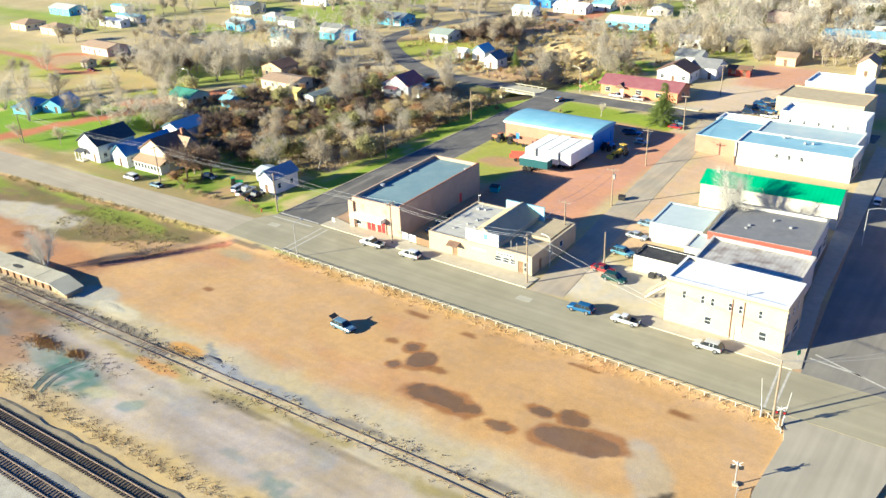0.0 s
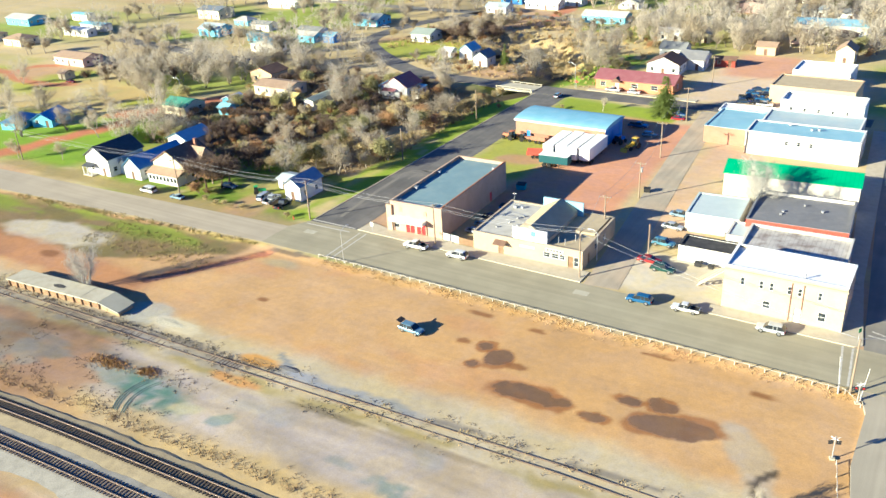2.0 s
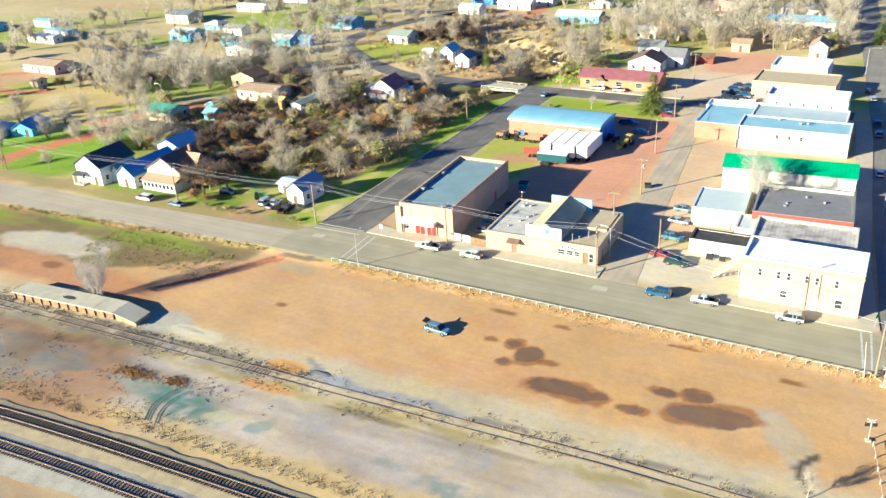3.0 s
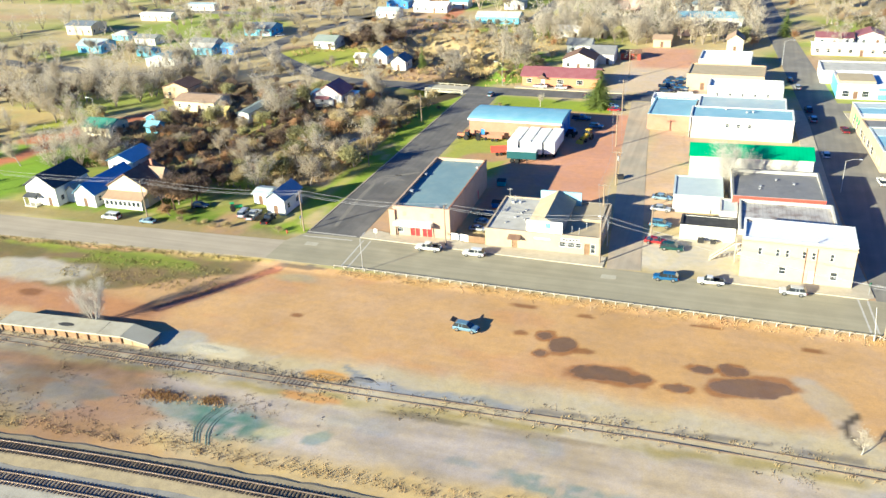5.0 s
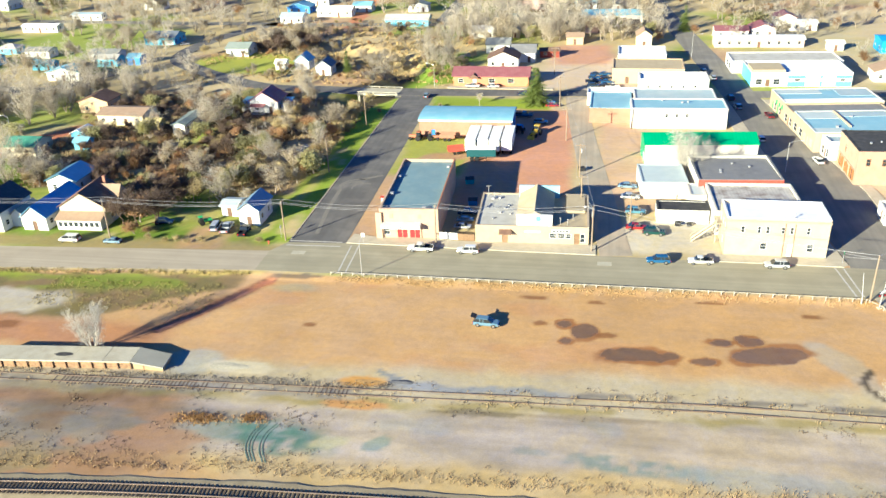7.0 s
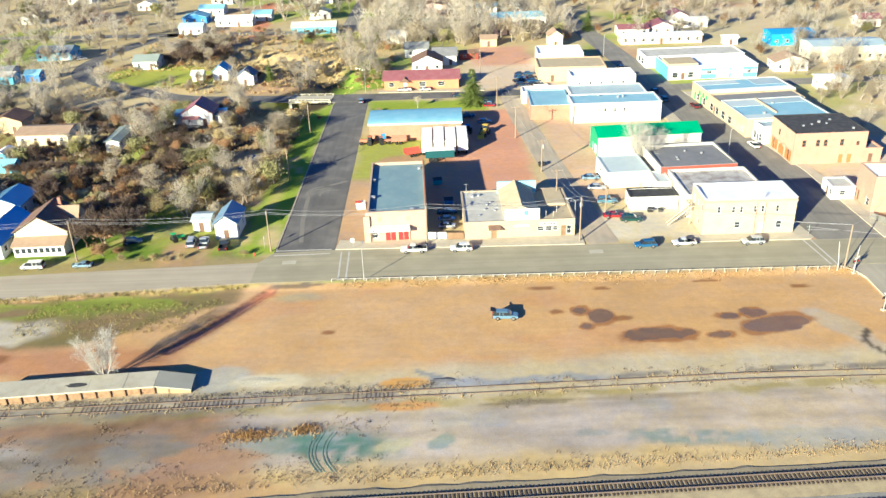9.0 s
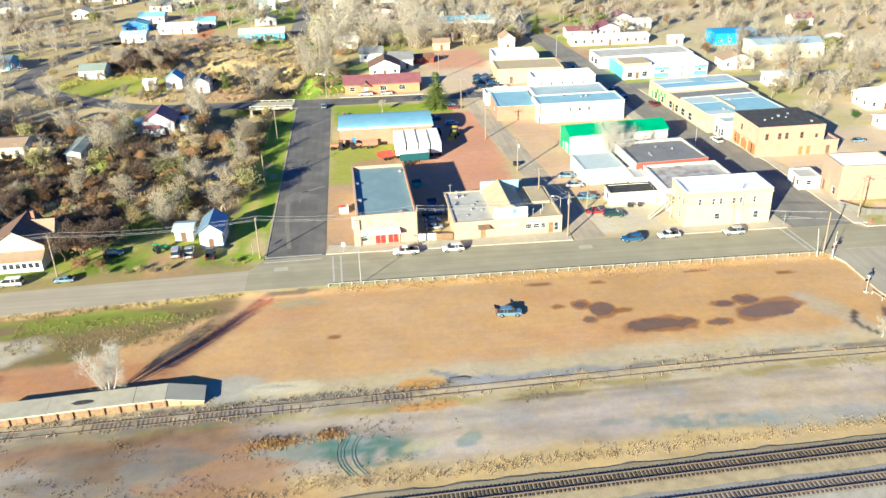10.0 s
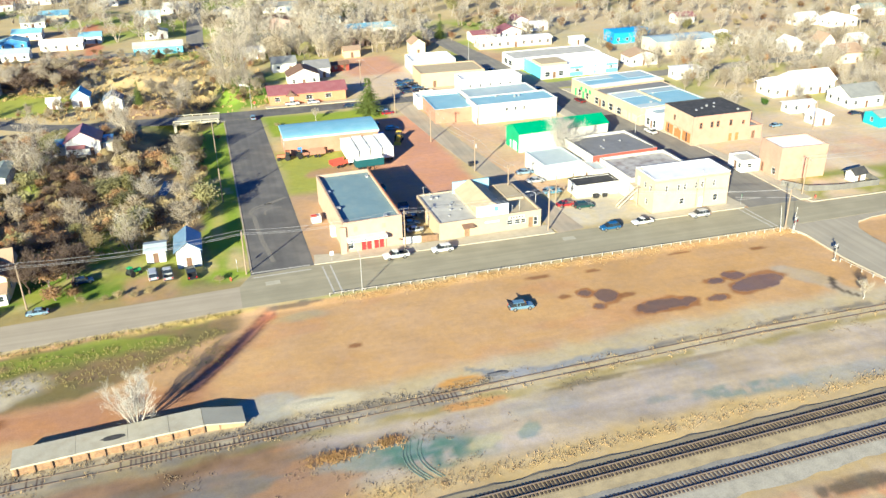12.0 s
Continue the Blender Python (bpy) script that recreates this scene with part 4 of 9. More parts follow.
    for k, (cx, cy, ax, ay) in enumerate(((-74.8, 85.0, 1.2, 0.8), (-76.4, 93.2, 2.3, 0.6), (-31.9, 91.4, 1.8, 0.6), (-47.4, 94.2, 2.4, 0.5), (-112.3, 80.5, 1.1, 0.6), (-164.4, 75.2, 2.4, 1.4), (-64.5, 82.3, 2.0, 0.9), (-66, 92.5, 1.6, 0.5))):
        p = blob(x, y, cx, cy, ax, ay, 0, 0.3, 0.35, 70 + k)
        over((0.20, 0.088, 0.032), p * 0.85)
        wet = np.maximum(wet, p * 0.15)
    return np.clip(col, 0.01, 0.9), np.clip(wet, 0, 1)


def spaced(*stops):
    """Grid lines from stop to stop: (start, step), ..., (end, 0)."""
    out = []
    for (a, s), (b, _) in zip(stops, stops[1:]):
        n = max(1, round((b - a) / s))
        out += [a + (b - a) * i / n for i in range(n)]
    return np.array(out + [stops[-1][0]])


gxs = spaced((-5000, 700), (-700, 60), (-330, 3), (-190, 0.7), (-78, 0.35), (-32, 0.7), (-8, 1.5), (110, 20), (500, 700), (5000, 0))
gys = spaced((-3000, 500), (-300, 40), (-100, 5), (20, 0.6), (74, 0.35), (87, 0.6), (100, 1.4), (270, 4), (620, 60), (1000, 800), (5000, 0))
GX, GY = np.meshgrid(gxs, gys)
px, py = GX.ravel(), GY.ravel()
pz = ground_z(px, py)
nx, ny = len(gxs), len(gys)
idx = np.arange(nx * ny).reshape(ny, nx)
quads = np.stack([idx[:-1, :-1], idx[:-1, 1:], idx[1:, 1:], idx[1:, :-1]], -1).reshape(-1, 4)
me = bpy.data.meshes.new("ground")
me.vertices.add(len(px))
me.vertices.foreach_set("co", np.stack([px, py, pz], 1).ravel())
me.loops.add(len(quads) * 4)
me.loops.foreach_set("vertex_index", quads.ravel())
me.polygons.add(len(quads))
me.polygons.foreach_set("loop_start", np.arange(0, len(quads) * 4, 4))
me.update(calc_edges=True)
# soil colours, with shade of gully, creek channel and thicket painted in
soil_shade, wetness = ground_zones(px, py)
at = me.attributes.new("soil_shade", 'FLOAT_COLOR', 'POINT')
at.data.foreach_set("color", np.concatenate([soil_shade, np.ones((len(px), 1))], 1).ravel())
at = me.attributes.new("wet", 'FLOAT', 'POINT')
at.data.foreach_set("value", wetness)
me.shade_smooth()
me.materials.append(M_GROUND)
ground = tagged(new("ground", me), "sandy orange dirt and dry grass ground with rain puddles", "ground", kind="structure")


# ---- roads and pavements ----
def slab(name, label, outline, z0, z1, material, kind="structure", category="road"):
    """A flat slab with the given outline (counter-clockwise)."""
    bm = bmesh.new()
    a = [bm.verts.new((x, y, z0)) for x, y in outline]
    b = [bm.verts.new((x, y, z1)) for x, y in outline]
    n = len(outline)
    for i, j, k in tessellate_polygon([[Vector((x, y, 0)) for x, y in outline]]):
        bm.faces.new((a[k], a[j], a[i]))
        bm.faces.new((b[i], b[j], b[k]))
    for i in range(n):
        j = (i + 1) % n
        bm.faces.new((a[i], a[j], b[j], b[i]))
    return tagged(new(name, mesh_of(name, bm, material)), label, category, kind=kind)


def ribbon(name, label, pts, width, z, material, category="road"):
    """A strip of road along a line."""
    bm = bmesh.new()
    P = [Vector((x, y, 0)) for x, y in pts]
    prev = None
    for i, p in enumerate(P):
        d = (P[min(i + 1, len(P) - 1)] - P[max(i - 1, 0)]).normalized()
        s = Vector((-d.y, d.x, 0)) * width / 2
        cur = [bm.verts.new((p + s * k).to_tuple()[:2] + (zz,)) for k, zz in ((1, z), (-1, z), (-1, z - 0.3), (1, z - 0.3))]
        if prev:
            for a in range(4):
                b = (a + 1) % 4
                bm.faces.new((prev[a], prev[b], cur[b], cur[a]))
        prev = cur
    return tagged(new(name, mesh_of(name, bm, material)), label, category, kind="structure")


def smooth_line(pts, n=8):
    """A rounded line through the points."""
    out = []
    P = [pts[0], *pts, pts[-1]]
    for i in range(1, len(P) - 2):
        p0, p1, p2, p3 = (np.array(P[i + k], float) for k in (-1, 0, 1, 2))
        for k in range(n):
            t = k / n
            out.append(tuple(0.5 * (2 * p1 + (p2 - p0) * t + (2 * p0 - 5 * p1 + 4 * p2 - p3) * t * t + (3 * p1 - p0 - 3 * p2 + p3) * t ** 3)))
    return out + [tuple(pts[-1])]


# main street leans a little west of north
def xw(y):
    return float(np.interp(y, (110, 200, 345, 520), (-23.6, -29.3, -44.4, -62.0)))


def xe(y):
    return float(np.interp(y, (110, 145, 213, 345, 520), (-8.6, -10.4, -20.6, -36.4, -54.0)))


slab("road_front", "worn grey asphalt street in front of the shops", [(-128.5, 97.6), (4, 98.2), (60, 97.0), (60, 106.0), (-8.2, 106.6), (-9.4, 108.6), (-22, 108.6), (-114.4, 110.2), (-126.2, 109.6), (-128.5, 105.6)], -0.3, 0.02, M_ASPH_OLD)
slab("road_gravel_west", "pale gravel road past the western houses", [(-330, 83.0), (-128.5, 97.6), (-128.5, 105.6), (-170, 103.4), (-330, 94.6)], -0.3, 0.02, M_GRAVELROAD)
slab("road_side", "dark patched asphalt side street", [(-126.2, 109.61), (-114.4, 110.21), (-115.6, 212.6), (-125.6, 212.6)], -0.3, 0.02, M_ASPH_DARK)
slab("road_cross", "dark asphalt cross street at the back of the block", [(-127, 212.61), (-82, 213.6), (-35, 214.5), (-35, 221.5), (-82, 219.8), (-127, 221.0)], -0.3, 0.02, M_ASPH_DARK)
slab("road_main", "grey asphalt main street between brick shops", [(-22, 108.61), (-9.4, 108.61), (xe(145), 145), (xe(213), 213), (xe(345), 345), (xe(520), 520), (xw(520), 520), (xw(345), 345), (xw(200), 200), (xw(160), 160)], -0.3, 0.02, M_ASPH_MAIN)
slab("road_main_south", "pale worn asphalt crossing towards the railway", [(-10, -280), (2, -280), (-4, -40), (-6.5, 60), (-8.0, 80), (-8.4, 88), (-7.8, 92.6), (-5.6, 95.4), (-1.5, 96.4), (6.0, 97.0), (6.0, 98.15), (-21.0, 98.0), (-19.6, 93), (-19.7, 82), (-18.3, 72), (-16.8, 60), (-15.0, -40)], -0.6, 0.012, M_ASPH_PALE)
ribbon("road_curve", "dark asphalt road curving up through the western houses", smooth_line([(-138, 217.5), (-152, 219), (-172, 221), (-192, 232), (-209, 245), (-220, 257), (-223, 275), (-217, 300), (-200, 330)], 6), 7.0, 0.05, M_ASPH_DARK)
ribbon("alley", "gravel alley with wheel ruts behind the shops", smooth_line([(-62.5, 109.5), (-64.2, 125), (-67.0, 150), (-70.2, 180), (-73, 213)], 5), 6.0, 0.03, M_ALLEY)
ribbon("road_cross_east", "asphalt side street east of main street", [(-22, 217.5), (20, 220), (90, 224)], 7.0, 0.03, M_ASPH_MAIN)
ribbon("road_back_west", "asphalt street in the far western part of town", smooth_line([(-330, 225), (-262, 215), (-245, 218), (-236, 236)], 5), 7.0, 0.05, M_ASPH_DARK)
ribbon("road_far_north", "grey street running north among the far houses", [(-132, 322), (-131.5, 360), (-130, 440)], 7.0, 0.045, M_ASPH_MAIN)
ribbon("road_back_north", "grey street among the far houses", smooth_line([(-330, 330), (-230, 322), (-150, 318), (-60, 322)], 5), 6.5, 0.05, M_ASPH_MAIN)
slab("pavement_theatre", "concrete corner pavement in front of the theatre", [(-114.4, 110.22), (-94, 109.9), (-94, 113.7), (-108.2, 113.2), (-113.9, 114.4)], -0.2, 0.15, M_CONC, category="pavement")
slab("pavement_front", "concrete pavement in front of the low shop", [(-93.99, 109.8), (-66.2, 109.4), (-66.2, 113.5), (-93.99, 113.0)], -0.2, 0.15, M_CONC, category="pavement")
slab("pavement_corner", "concrete pavement round the two-storey building", [(-46, 108.9), (-23.2, 108.7), (-22.2, 109.6), (xw(130), 130), (xw(200), 200), (xw(212), 212), (xw(212) - 3.4, 212), (xw(160) - 3.4, 160), (-25.4, 111.85), (-46, 111.85)], -0.2, 0.15, M_CONC, category="pavement")
slab("pavement_east", "concrete pavement along the eastern shops", [(-9.2, 108.8), (-6.4, 108.7), (-6.2, 118), (xe(145) + 2.4, 145), (xe(212) + 2.6, 212), (xe(212), 212), (xe(145), 145)], -0.2, 0.15, M_CONC, category="pavement")
slab("pavement_north", "concrete pavement beside the maroon-roofed restaurant", [(-113, 221.2), (-80, 220.3), (-80, 222.8), (-113, 223.6)], -0.2, 0.15, M_CONC, category="pavement")
# painted stop lines and crossing lines
for k, (ax, ay, bx, by, wd) in enumerate(((-126.0, 110.4, -115.2, 110.5, 0.35), (-126.0, 108.4, -115.2, 108.7, 0.35), (-22.0, 113.0, -14.7, 112.2, 0.3), (-21.6, 114.4, -9.6, 110.2, 0.3), (-112.6, 98.0, -113.1, 109.2, 0.3), (-111.2, 98.0, -111.6, 109.3, 0.3), (-23.6, 98.3, -24.7, 108.4, 0.3), (-22.5, 98.3, -23.3, 108.4, 0.3))):
    d = Vector((bx - ax, by - ay, 0)).normalized()
    n = Vector((-d.y, d.x, 0)) * wd / 2
    o = [(ax + n.x, ay + n.y), (ax - n.x, ay - n.y), (bx - n.x, by - n.y), (bx + n.x, by + n.y)]
    slab("road_marking", "worn white painted line across the street", o, 0.0, 0.026, M_PAINTW, category="road marking")
for k, (cx, cy) in enumerate(((-122.6, 105.4), (-64.6, 106.2))):
    slab("road_patch", "pale concrete patch in the asphalt", [(cx - 1.3, cy - 0.8), (cx + 1.3, cy - 0.7), (cx + 1.3, cy + 0.8), (cx - 1.3, cy + 0.7)], 0.0, 0.027, M_CONC_OLD, category="road patch")
# dust carried onto the side street by turning trucks
def arc(cx, cy, r, a0, a1, n=10):
    return [(cx + r * math.cos(radians(a0 + (a1 - a0) * i / n)), cy + r * math.sin(radians(a0 + (a1 - a0) * i / n))) for i in range(n + 1)]


M_DUST = mat("road_dust", (0.205, 0.19, 0.16), 0.95, var=0.15, scale=1.2, tint=(0.14, 0.135, 0.13), tintamt=0.9)
for line_, wd_ in ((arc(-120.6, 139.0, 3.2, 70, 215), 0.45), (arc(-119.6, 139.2, 4.6, 80, 190), 0.4), (arc(-118.4, 138.6, 2.6, 60, 200), 0.35), ([(-123.4, 137.4), (-123.2, 131), (-122.8, 124.4), (-121.6, 114)], 0.9), ([(-120.5, 143.4), (-117.5, 145.4), (-115.7, 146.6)], 1.0)):
    ribbon("dust_trail", "pale dust and tyre marks on dark asphalt", line_, wd_, 0.0265, M_DUST, "dust")
# wheel tracks of a truck that turned on the spilled gravel
M_RUTS = mat("turned_gravel", (0.13, 0.19, 0.16), 0.95, var=0.25, scale=1.5, bump=0.4)
for dx_ in (0.0, 0.45, 0.9, 1.9, 2.35):
    pts_ = smooth_line([(-110.6 + dx_, 55.4 - dx_ * 0.3), (-111.5 + dx_, 52.2), (-111.1 + dx_, 49.4), (-109.7 + dx_, 47.0)], 5)
    ribbon("wheel_track", "pale wheel track in spilled green gravel", pts_, 0.15, gz(-110, 51) + 0.035, M_RUTS, "wheel track")
# patches of old gravel along the side street, a low kerb on its west side
bm = bmesh.new()
box(bm, -126.1, -125.8, 111, 212, 0.0, 0.1)
tagged(new("kerb", mesh_of("kerb", bm, M_ALLEY)), "low concrete kerb along the side street", "kerb", kind="structure")

for o in ([(-8.9, 113.4), (-7.6, 107.2), (-7.0, 106.9), (12.0, 106.6), (12.0, 106.9), (-6.9, 107.25), (-7.25, 107.5), (-8.5, 113.5)],):
    slab("kerb_east", "pale concrete kerb round the corner lot", o, -0.2, 0.14, M_CONC, category="kerb")


# ---- railway ----
def track(label, yfun, dy, x0, x1, tiem, railm, pitch, zbase, ballast=M_BALLAST):
    root = thing("railway_track", label, "railway track", pose(0, 0, 0))
    n = int((x1 - x0) / 2)
    line = [(x0 + (x1 - x0) * i / n, float(yfun(x0 + (x1 - x0) * i / n)) + dy) for i in range(n + 1)]
    if ballast:
        bm = bmesh.new()
        prev = None
        r = rng(4)
        for x, y in line:
            j = r.uniform(-0.25, 0.25)
            ring = [bm.verts.new((x, y + a, zz)) for a, zz in ((-4.4 + j, zbase - 0.24), (-1.5, zbase), (1.5, zbase), (2.3 + j * 0.6, zbase - 0.07), (3.0 + j * 1.4, zbase - 0.32))]
            if prev:
                for a in range(4):
                    bm.faces.new((prev[a], ring[a], ring[a + 1], prev[a + 1]))
            prev = ring
        part("ballast", bm, ballast, root)
    for side in (-0.7535, 0.7535):
        bm = bmesh.new()
        for lo, hi, hw in ((0.10, 0.125, 0.075), (0.125, 0.22, 0.022), (0.22, 0.262, 0.038)):
            prev = None
            for x, y in line:
                ring = [bm.verts.new((x, y + side + a, zbase + zz)) for a, zz in ((-hw, lo), (hw, lo), (hw, hi), (-hw, hi))]
                if prev:
                    for a in range(4):
                        b = (a + 1) % 4
                        bm.faces.new((prev[a], prev[b], ring[b], ring[a]))
                prev = ring
        part("rail", bm, railm, root)
    return root, line


def lay_ties(root, yfun, dy, x0, x1, pitch, zbase, tiem, x2=None):
    """Sleepers: each its own piece on the stretch that is passed nearest, the rest in one mesh."""
    bm = bmesh.new()
    box(bm, -0.115, 0.115, -1.3, 1.3, -0.1, 0.10)
    tie = mesh_of("tie", bm, tiem)
    r = rng(9)
    n = 0
    x = x0
    rest = bmesh.new()
    while x < x1:
        y = float(yfun(x)) + dy
        dz = r.uniform(-0.02, 0.015)
        if n < 290:
            part("tie", tie, None, root, at=pose(x, y, zbase + dz, 0, 0, 2.6 + r.uniform(-1.5, 1.5)))
        else:
            box(rest, x - 0.115, x + 0.115, y - 1.3, y + 1.3, zbase - 0.1 + dz, zbase + 0.10 + dz)
        n += 1
        x += pitch * r.uniform(0.94, 1.06)
    if len(rest.verts):
        tagged(part("ties", rest, tiem, root), kind="stuff")
    else:
        rest.free()

# ---- the block of shops ----
def theatre():
    w, d, h = 11.6, 27.8, 6.3
    root = flat_building("theatre", "buff brick theatre with a grey flat roof and red front doors", -108.1, 113.3, 2.0, w, d, h, M_BRICK_BUFF, M_ROOF_GREY, cap=M_BRICK_BUFF, parapet=0.55,
                         holes={"S": [("door", 3.4, 0.16, 0.95, 2.2), ("door", 4.45, 0.16, 0.95, 2.2), ("door", 5.9, 0.16, 0.95, 2.2), ("door", 6.95, 0.16, 0.95, 2.2), ("win", 0.5, 0.8, 1.4, 1.6)],
                                "E": [("door", 20, 0.1, 1.0, 2.1)], "W": [("door", 17.0, 0.1, 1.1, 2.1)]},
                         dm=paint("door_red", (0.62, 0.03, 0.03), 0.4, 0.0))
    bm = bmesh.new()
    box(bm, 0.5, 8.2, -1.7, 0.0, 2.75, 3.45)
    part("marquee", bm, M_WHITE, root, "white marquee over the entrance")
    bm = bmesh.new()
    r = rng(2)
    x = 0.9
    while x < 7.8:
        wd = r.uniform(0.25, 0.5)
        box(bm, x, x + wd, -1.73, -1.70, 2.92, 3.28)
        x += wd + 0.16
    part("marquee_letters", bm, M_ROOF_NAVY, root, "dark letters on the marquee")
    for x in (0.55, 8.0):
        bm = bmesh.new()
        box(bm, x, x + 0.18, -0.2, 0.0, 0.15, 2.75)
        part("pilaster", bm, M_BRICK_BUFF, root)
    for x in (2.0, 7.6):
        bm = bmesh.new()
        box(bm, x, x + 0.7, -0.05, 0.0, 4.3, 5.2)
        part("wall_panel", bm, M_BRICK_ORANGE, root)
    bm = bmesh.new()
    box(bm, -0.75, 0.45, -0.45, -0.0, 0.0, h - 0.7)
    part("corner_pier", bm, M_BRICK_BUFF, root)
    bm = bmesh.new()
    box(bm, w - 0.28, w - 0.02, 0.3, d, h + 0.1, h + 0.28)
    part("parapet_coping", bm, M_BRICK_RED, root, "dull red coping along the east parapet")
    for x, y, s in ((0.6, 8.0, 0.7), (8.4, 1.2, 0.6), (0.5, 17.5, 0.6), (10.2, 24, 0.5)):
        roof_vent(root, x, y, h - 0.55, s)
    bm = bmesh.new()
    box(bm, -0.9, -0.02, 8.4, 9.9, 0, 1.9)
    box(bm, -1.0, 0.0, 8.3, 10.0, 1.9, 2.0)
    part("side_shed", bm, M_WHITE, root, "small white lean-to on the side wall")
    bm = bmesh.new()
    box(bm, -3.4, -1.4, 16.5, 18.0, 0.02, 1.5)
    bx_ = part("storage_box", bm, M_WHITE, root)
    bm = bmesh.new()
    box(bm, -3.5, -2.3, 16.3, 17.3, 1.501, 1.75)
    part("red_lid", bm, M_RED, bx_, "red lid")


def low_shop():
    w, d, h = 21.6, 16.2, 3.65
    root = thing("low_shop", "cream stuccoed low bar building with pale and tan flat roofs", "building", pose(-89.2, 113.0, 0, 0, 0, 1.5))
    holes = {"S": [("door", 5.2, 0.15, 1.1, 2.1), ("win", 14.2, 1.3, 1.3, 1.0), ("win", 15.8, 1.3, 1.3, 1.0), ("win", 17.3, 1.3, 1.0, 1.0), ("door", 18.9, 0.15, 1.0, 2.2), ("win", 20.0, 0.5, 0.9, 1.8)],
             "E": [("door", 2.5, 0.1, 1.0, 2.1), ("win", 6, 1.4, 1.2, 1.1), ("win", 10, 1.4, 1.2, 1.1)], "W": [("win", 3.0, 1.4, 1.2, 1.1), ("win", 8, 1.4, 1.2, 1.1)], "N": [("door", 4, 0.1, 1.0, 2.1), ("win", 16, 1.3, 1.2, 1.1)]}
    put_walls(root, w, d, h, M_STUCCO, holes, 0.3, dm=M_WOOD)
    bm = bmesh.new()
    box(bm, 0.3, 8.0, 0.3, d - 0.3, h - 0.5, h - 0.14)
    part("roof", bm, M_ROOF_PALE, root, "pale patched flat roof")
    bm = bmesh.new()
    box(bm, 14.62, w - 0.3, 0.3, d - 0.3, h - 0.7, h - 0.3)
    part("roof", bm, M_ROOF_SAND, root, "tan gravel flat roof behind a parapet")
    for a in ((-0.05, 8.0, -0.05, 0.35), (-0.05, 0.35, 0.36, d - 0.36), (14.65, w + 0.05, -0.05, 0.35), (w - 0.35, w + 0.05, 0.36, d + 0.05), (-0.05, 8.0, d - 0.35, d + 0.05), (14.65, w - 0.36, d - 0.35, d + 0.05)):
        bm = bmesh.new()
        box(bm, *a, h, h + 0.08)
        part("parapet_cap", bm, M_STUCCO2, root)
    # raised middle hall with a gable and a white false front
    bm = bmesh.new()
    x0, x1, z = 8.0, 14.6, 4.4
    prism(bm, ((x0, h - 0.7), (x1, h - 0.7), (x1, z), ((x0 + x1) / 2, 6.3), (x0, z)), 0.95, d - 1.5)
    part("hall", bm, M_STUCCO2, root)
    bm = bmesh.new()
    lo = [(x0 - 0.25, z - 0.12), ((x0 + x1) / 2, 6.33), (x1 + 0.25, z - 0.12)]
    prism(bm, lo + [(a, c + 0.12) for a, c in lo[::-1]], 0.9, d - 1.49)
    part("hall_roof", bm, M_ROOF_SAND, root, "sandy weathered gable roof")
    bm = bmesh.new()
    box(bm, x0 - 0.1, x1 + 0.1, 0.4, 0.75, h - 0.7, 5.9)
    part("false_front", bm, M_WHITE, root, "white false front above the wall")
    bm = bmesh.new()
    box(bm, 11.6, 12.5, 0.36, 0.40, 4.6, 5.6)
    part("false_window", bm, M_SKYBLUE, root, "pale blue boarded window")
    bm = bmesh.new()
    box(bm, x0 - 0.4, x1 + 1.2, d - 1.5, d - 1.15, h - 0.5, 6.1)
    # white parapet whose blue shade is put into its colour
    part("back_parapet", bm, M_ROOF_SKY, root, "white back parapet coloured as blue shade")
    bm = bmesh.new()
    box(bm, 17.2, 20.9, 7.6, 15.6, h - 0.65, h + 0.16)
    part("roof_cover", bm, M_ROOF_SAND, root, "raised tan roof section")
    for x, y, s in ((2.0, 13.0, 0.9), (3.4, 13.4, 0.7), (4.8, 8.5, 0.6), (5.6, 9.6, 0.5), (4.2, 6.2, 0.5), (6.2, 5.6, 0.45), (3.0, 3.4, 0.4)):
        roof_vent(root, x, y, h - 0.14, s * 0.6)
    for x, y in ((16.2, 2.2), (17.6, 1.8), (18.6, 4.2), (12.0, 14.8), (2.4, 14.6)):
        roof_pipe(root, x, y, h - 0.4, 1.2, 0.06)
    bm = bmesh.new()
    hexa(bm, ((4.6, -1.3, 2.35), (7.0, -1.3, 2.35), (7.0, -0.02, 2.75), (4.6, -0.02, 2.75)), ((4.6, -1.3, 2.42), (7.0, -1.3, 2.42), (7.0, -0.02, 2.95), (4.6, -0.02, 2.95)))
    part("awning", bm, M_ROOF_BROWN, root, "brown shingled awning over the door")
    bm = bmesh.new()
    box(bm, 9.5, 12.5, -0.06, 0.0, 2.4, 2.75)
    part("sign_board", bm, M_WHITE, root)
    bm = bmesh.new()
    box(bm, 14.6, 18.0, -0.08, 0.0, 2.55, 3.1)
    part("sign_board", bm, M_WHITE, root)
    bm = bmesh.new()
    for i in range(5):
        box(bm, 14.9 + i * 0.6, 15.3 + i * 0.6, -0.10, -0.08, 2.66, 2.98)
    part("sign_letters", bm, M_BLACK, root)
    # roof-top antenna mast and dish
    bm = bmesh.new()
    tube(bm, (1.2, 15.0, h - 0.4), (1.2, 15.0, h + 2.2), 0.05, 0.04, 6)
    tube(bm, (0.7, 15.0, h + 2.0), (1.7, 15.0, h + 2.1), 0.03, 0.03, 5)
    part("antenna", bm, M_STEELPOLE, root)


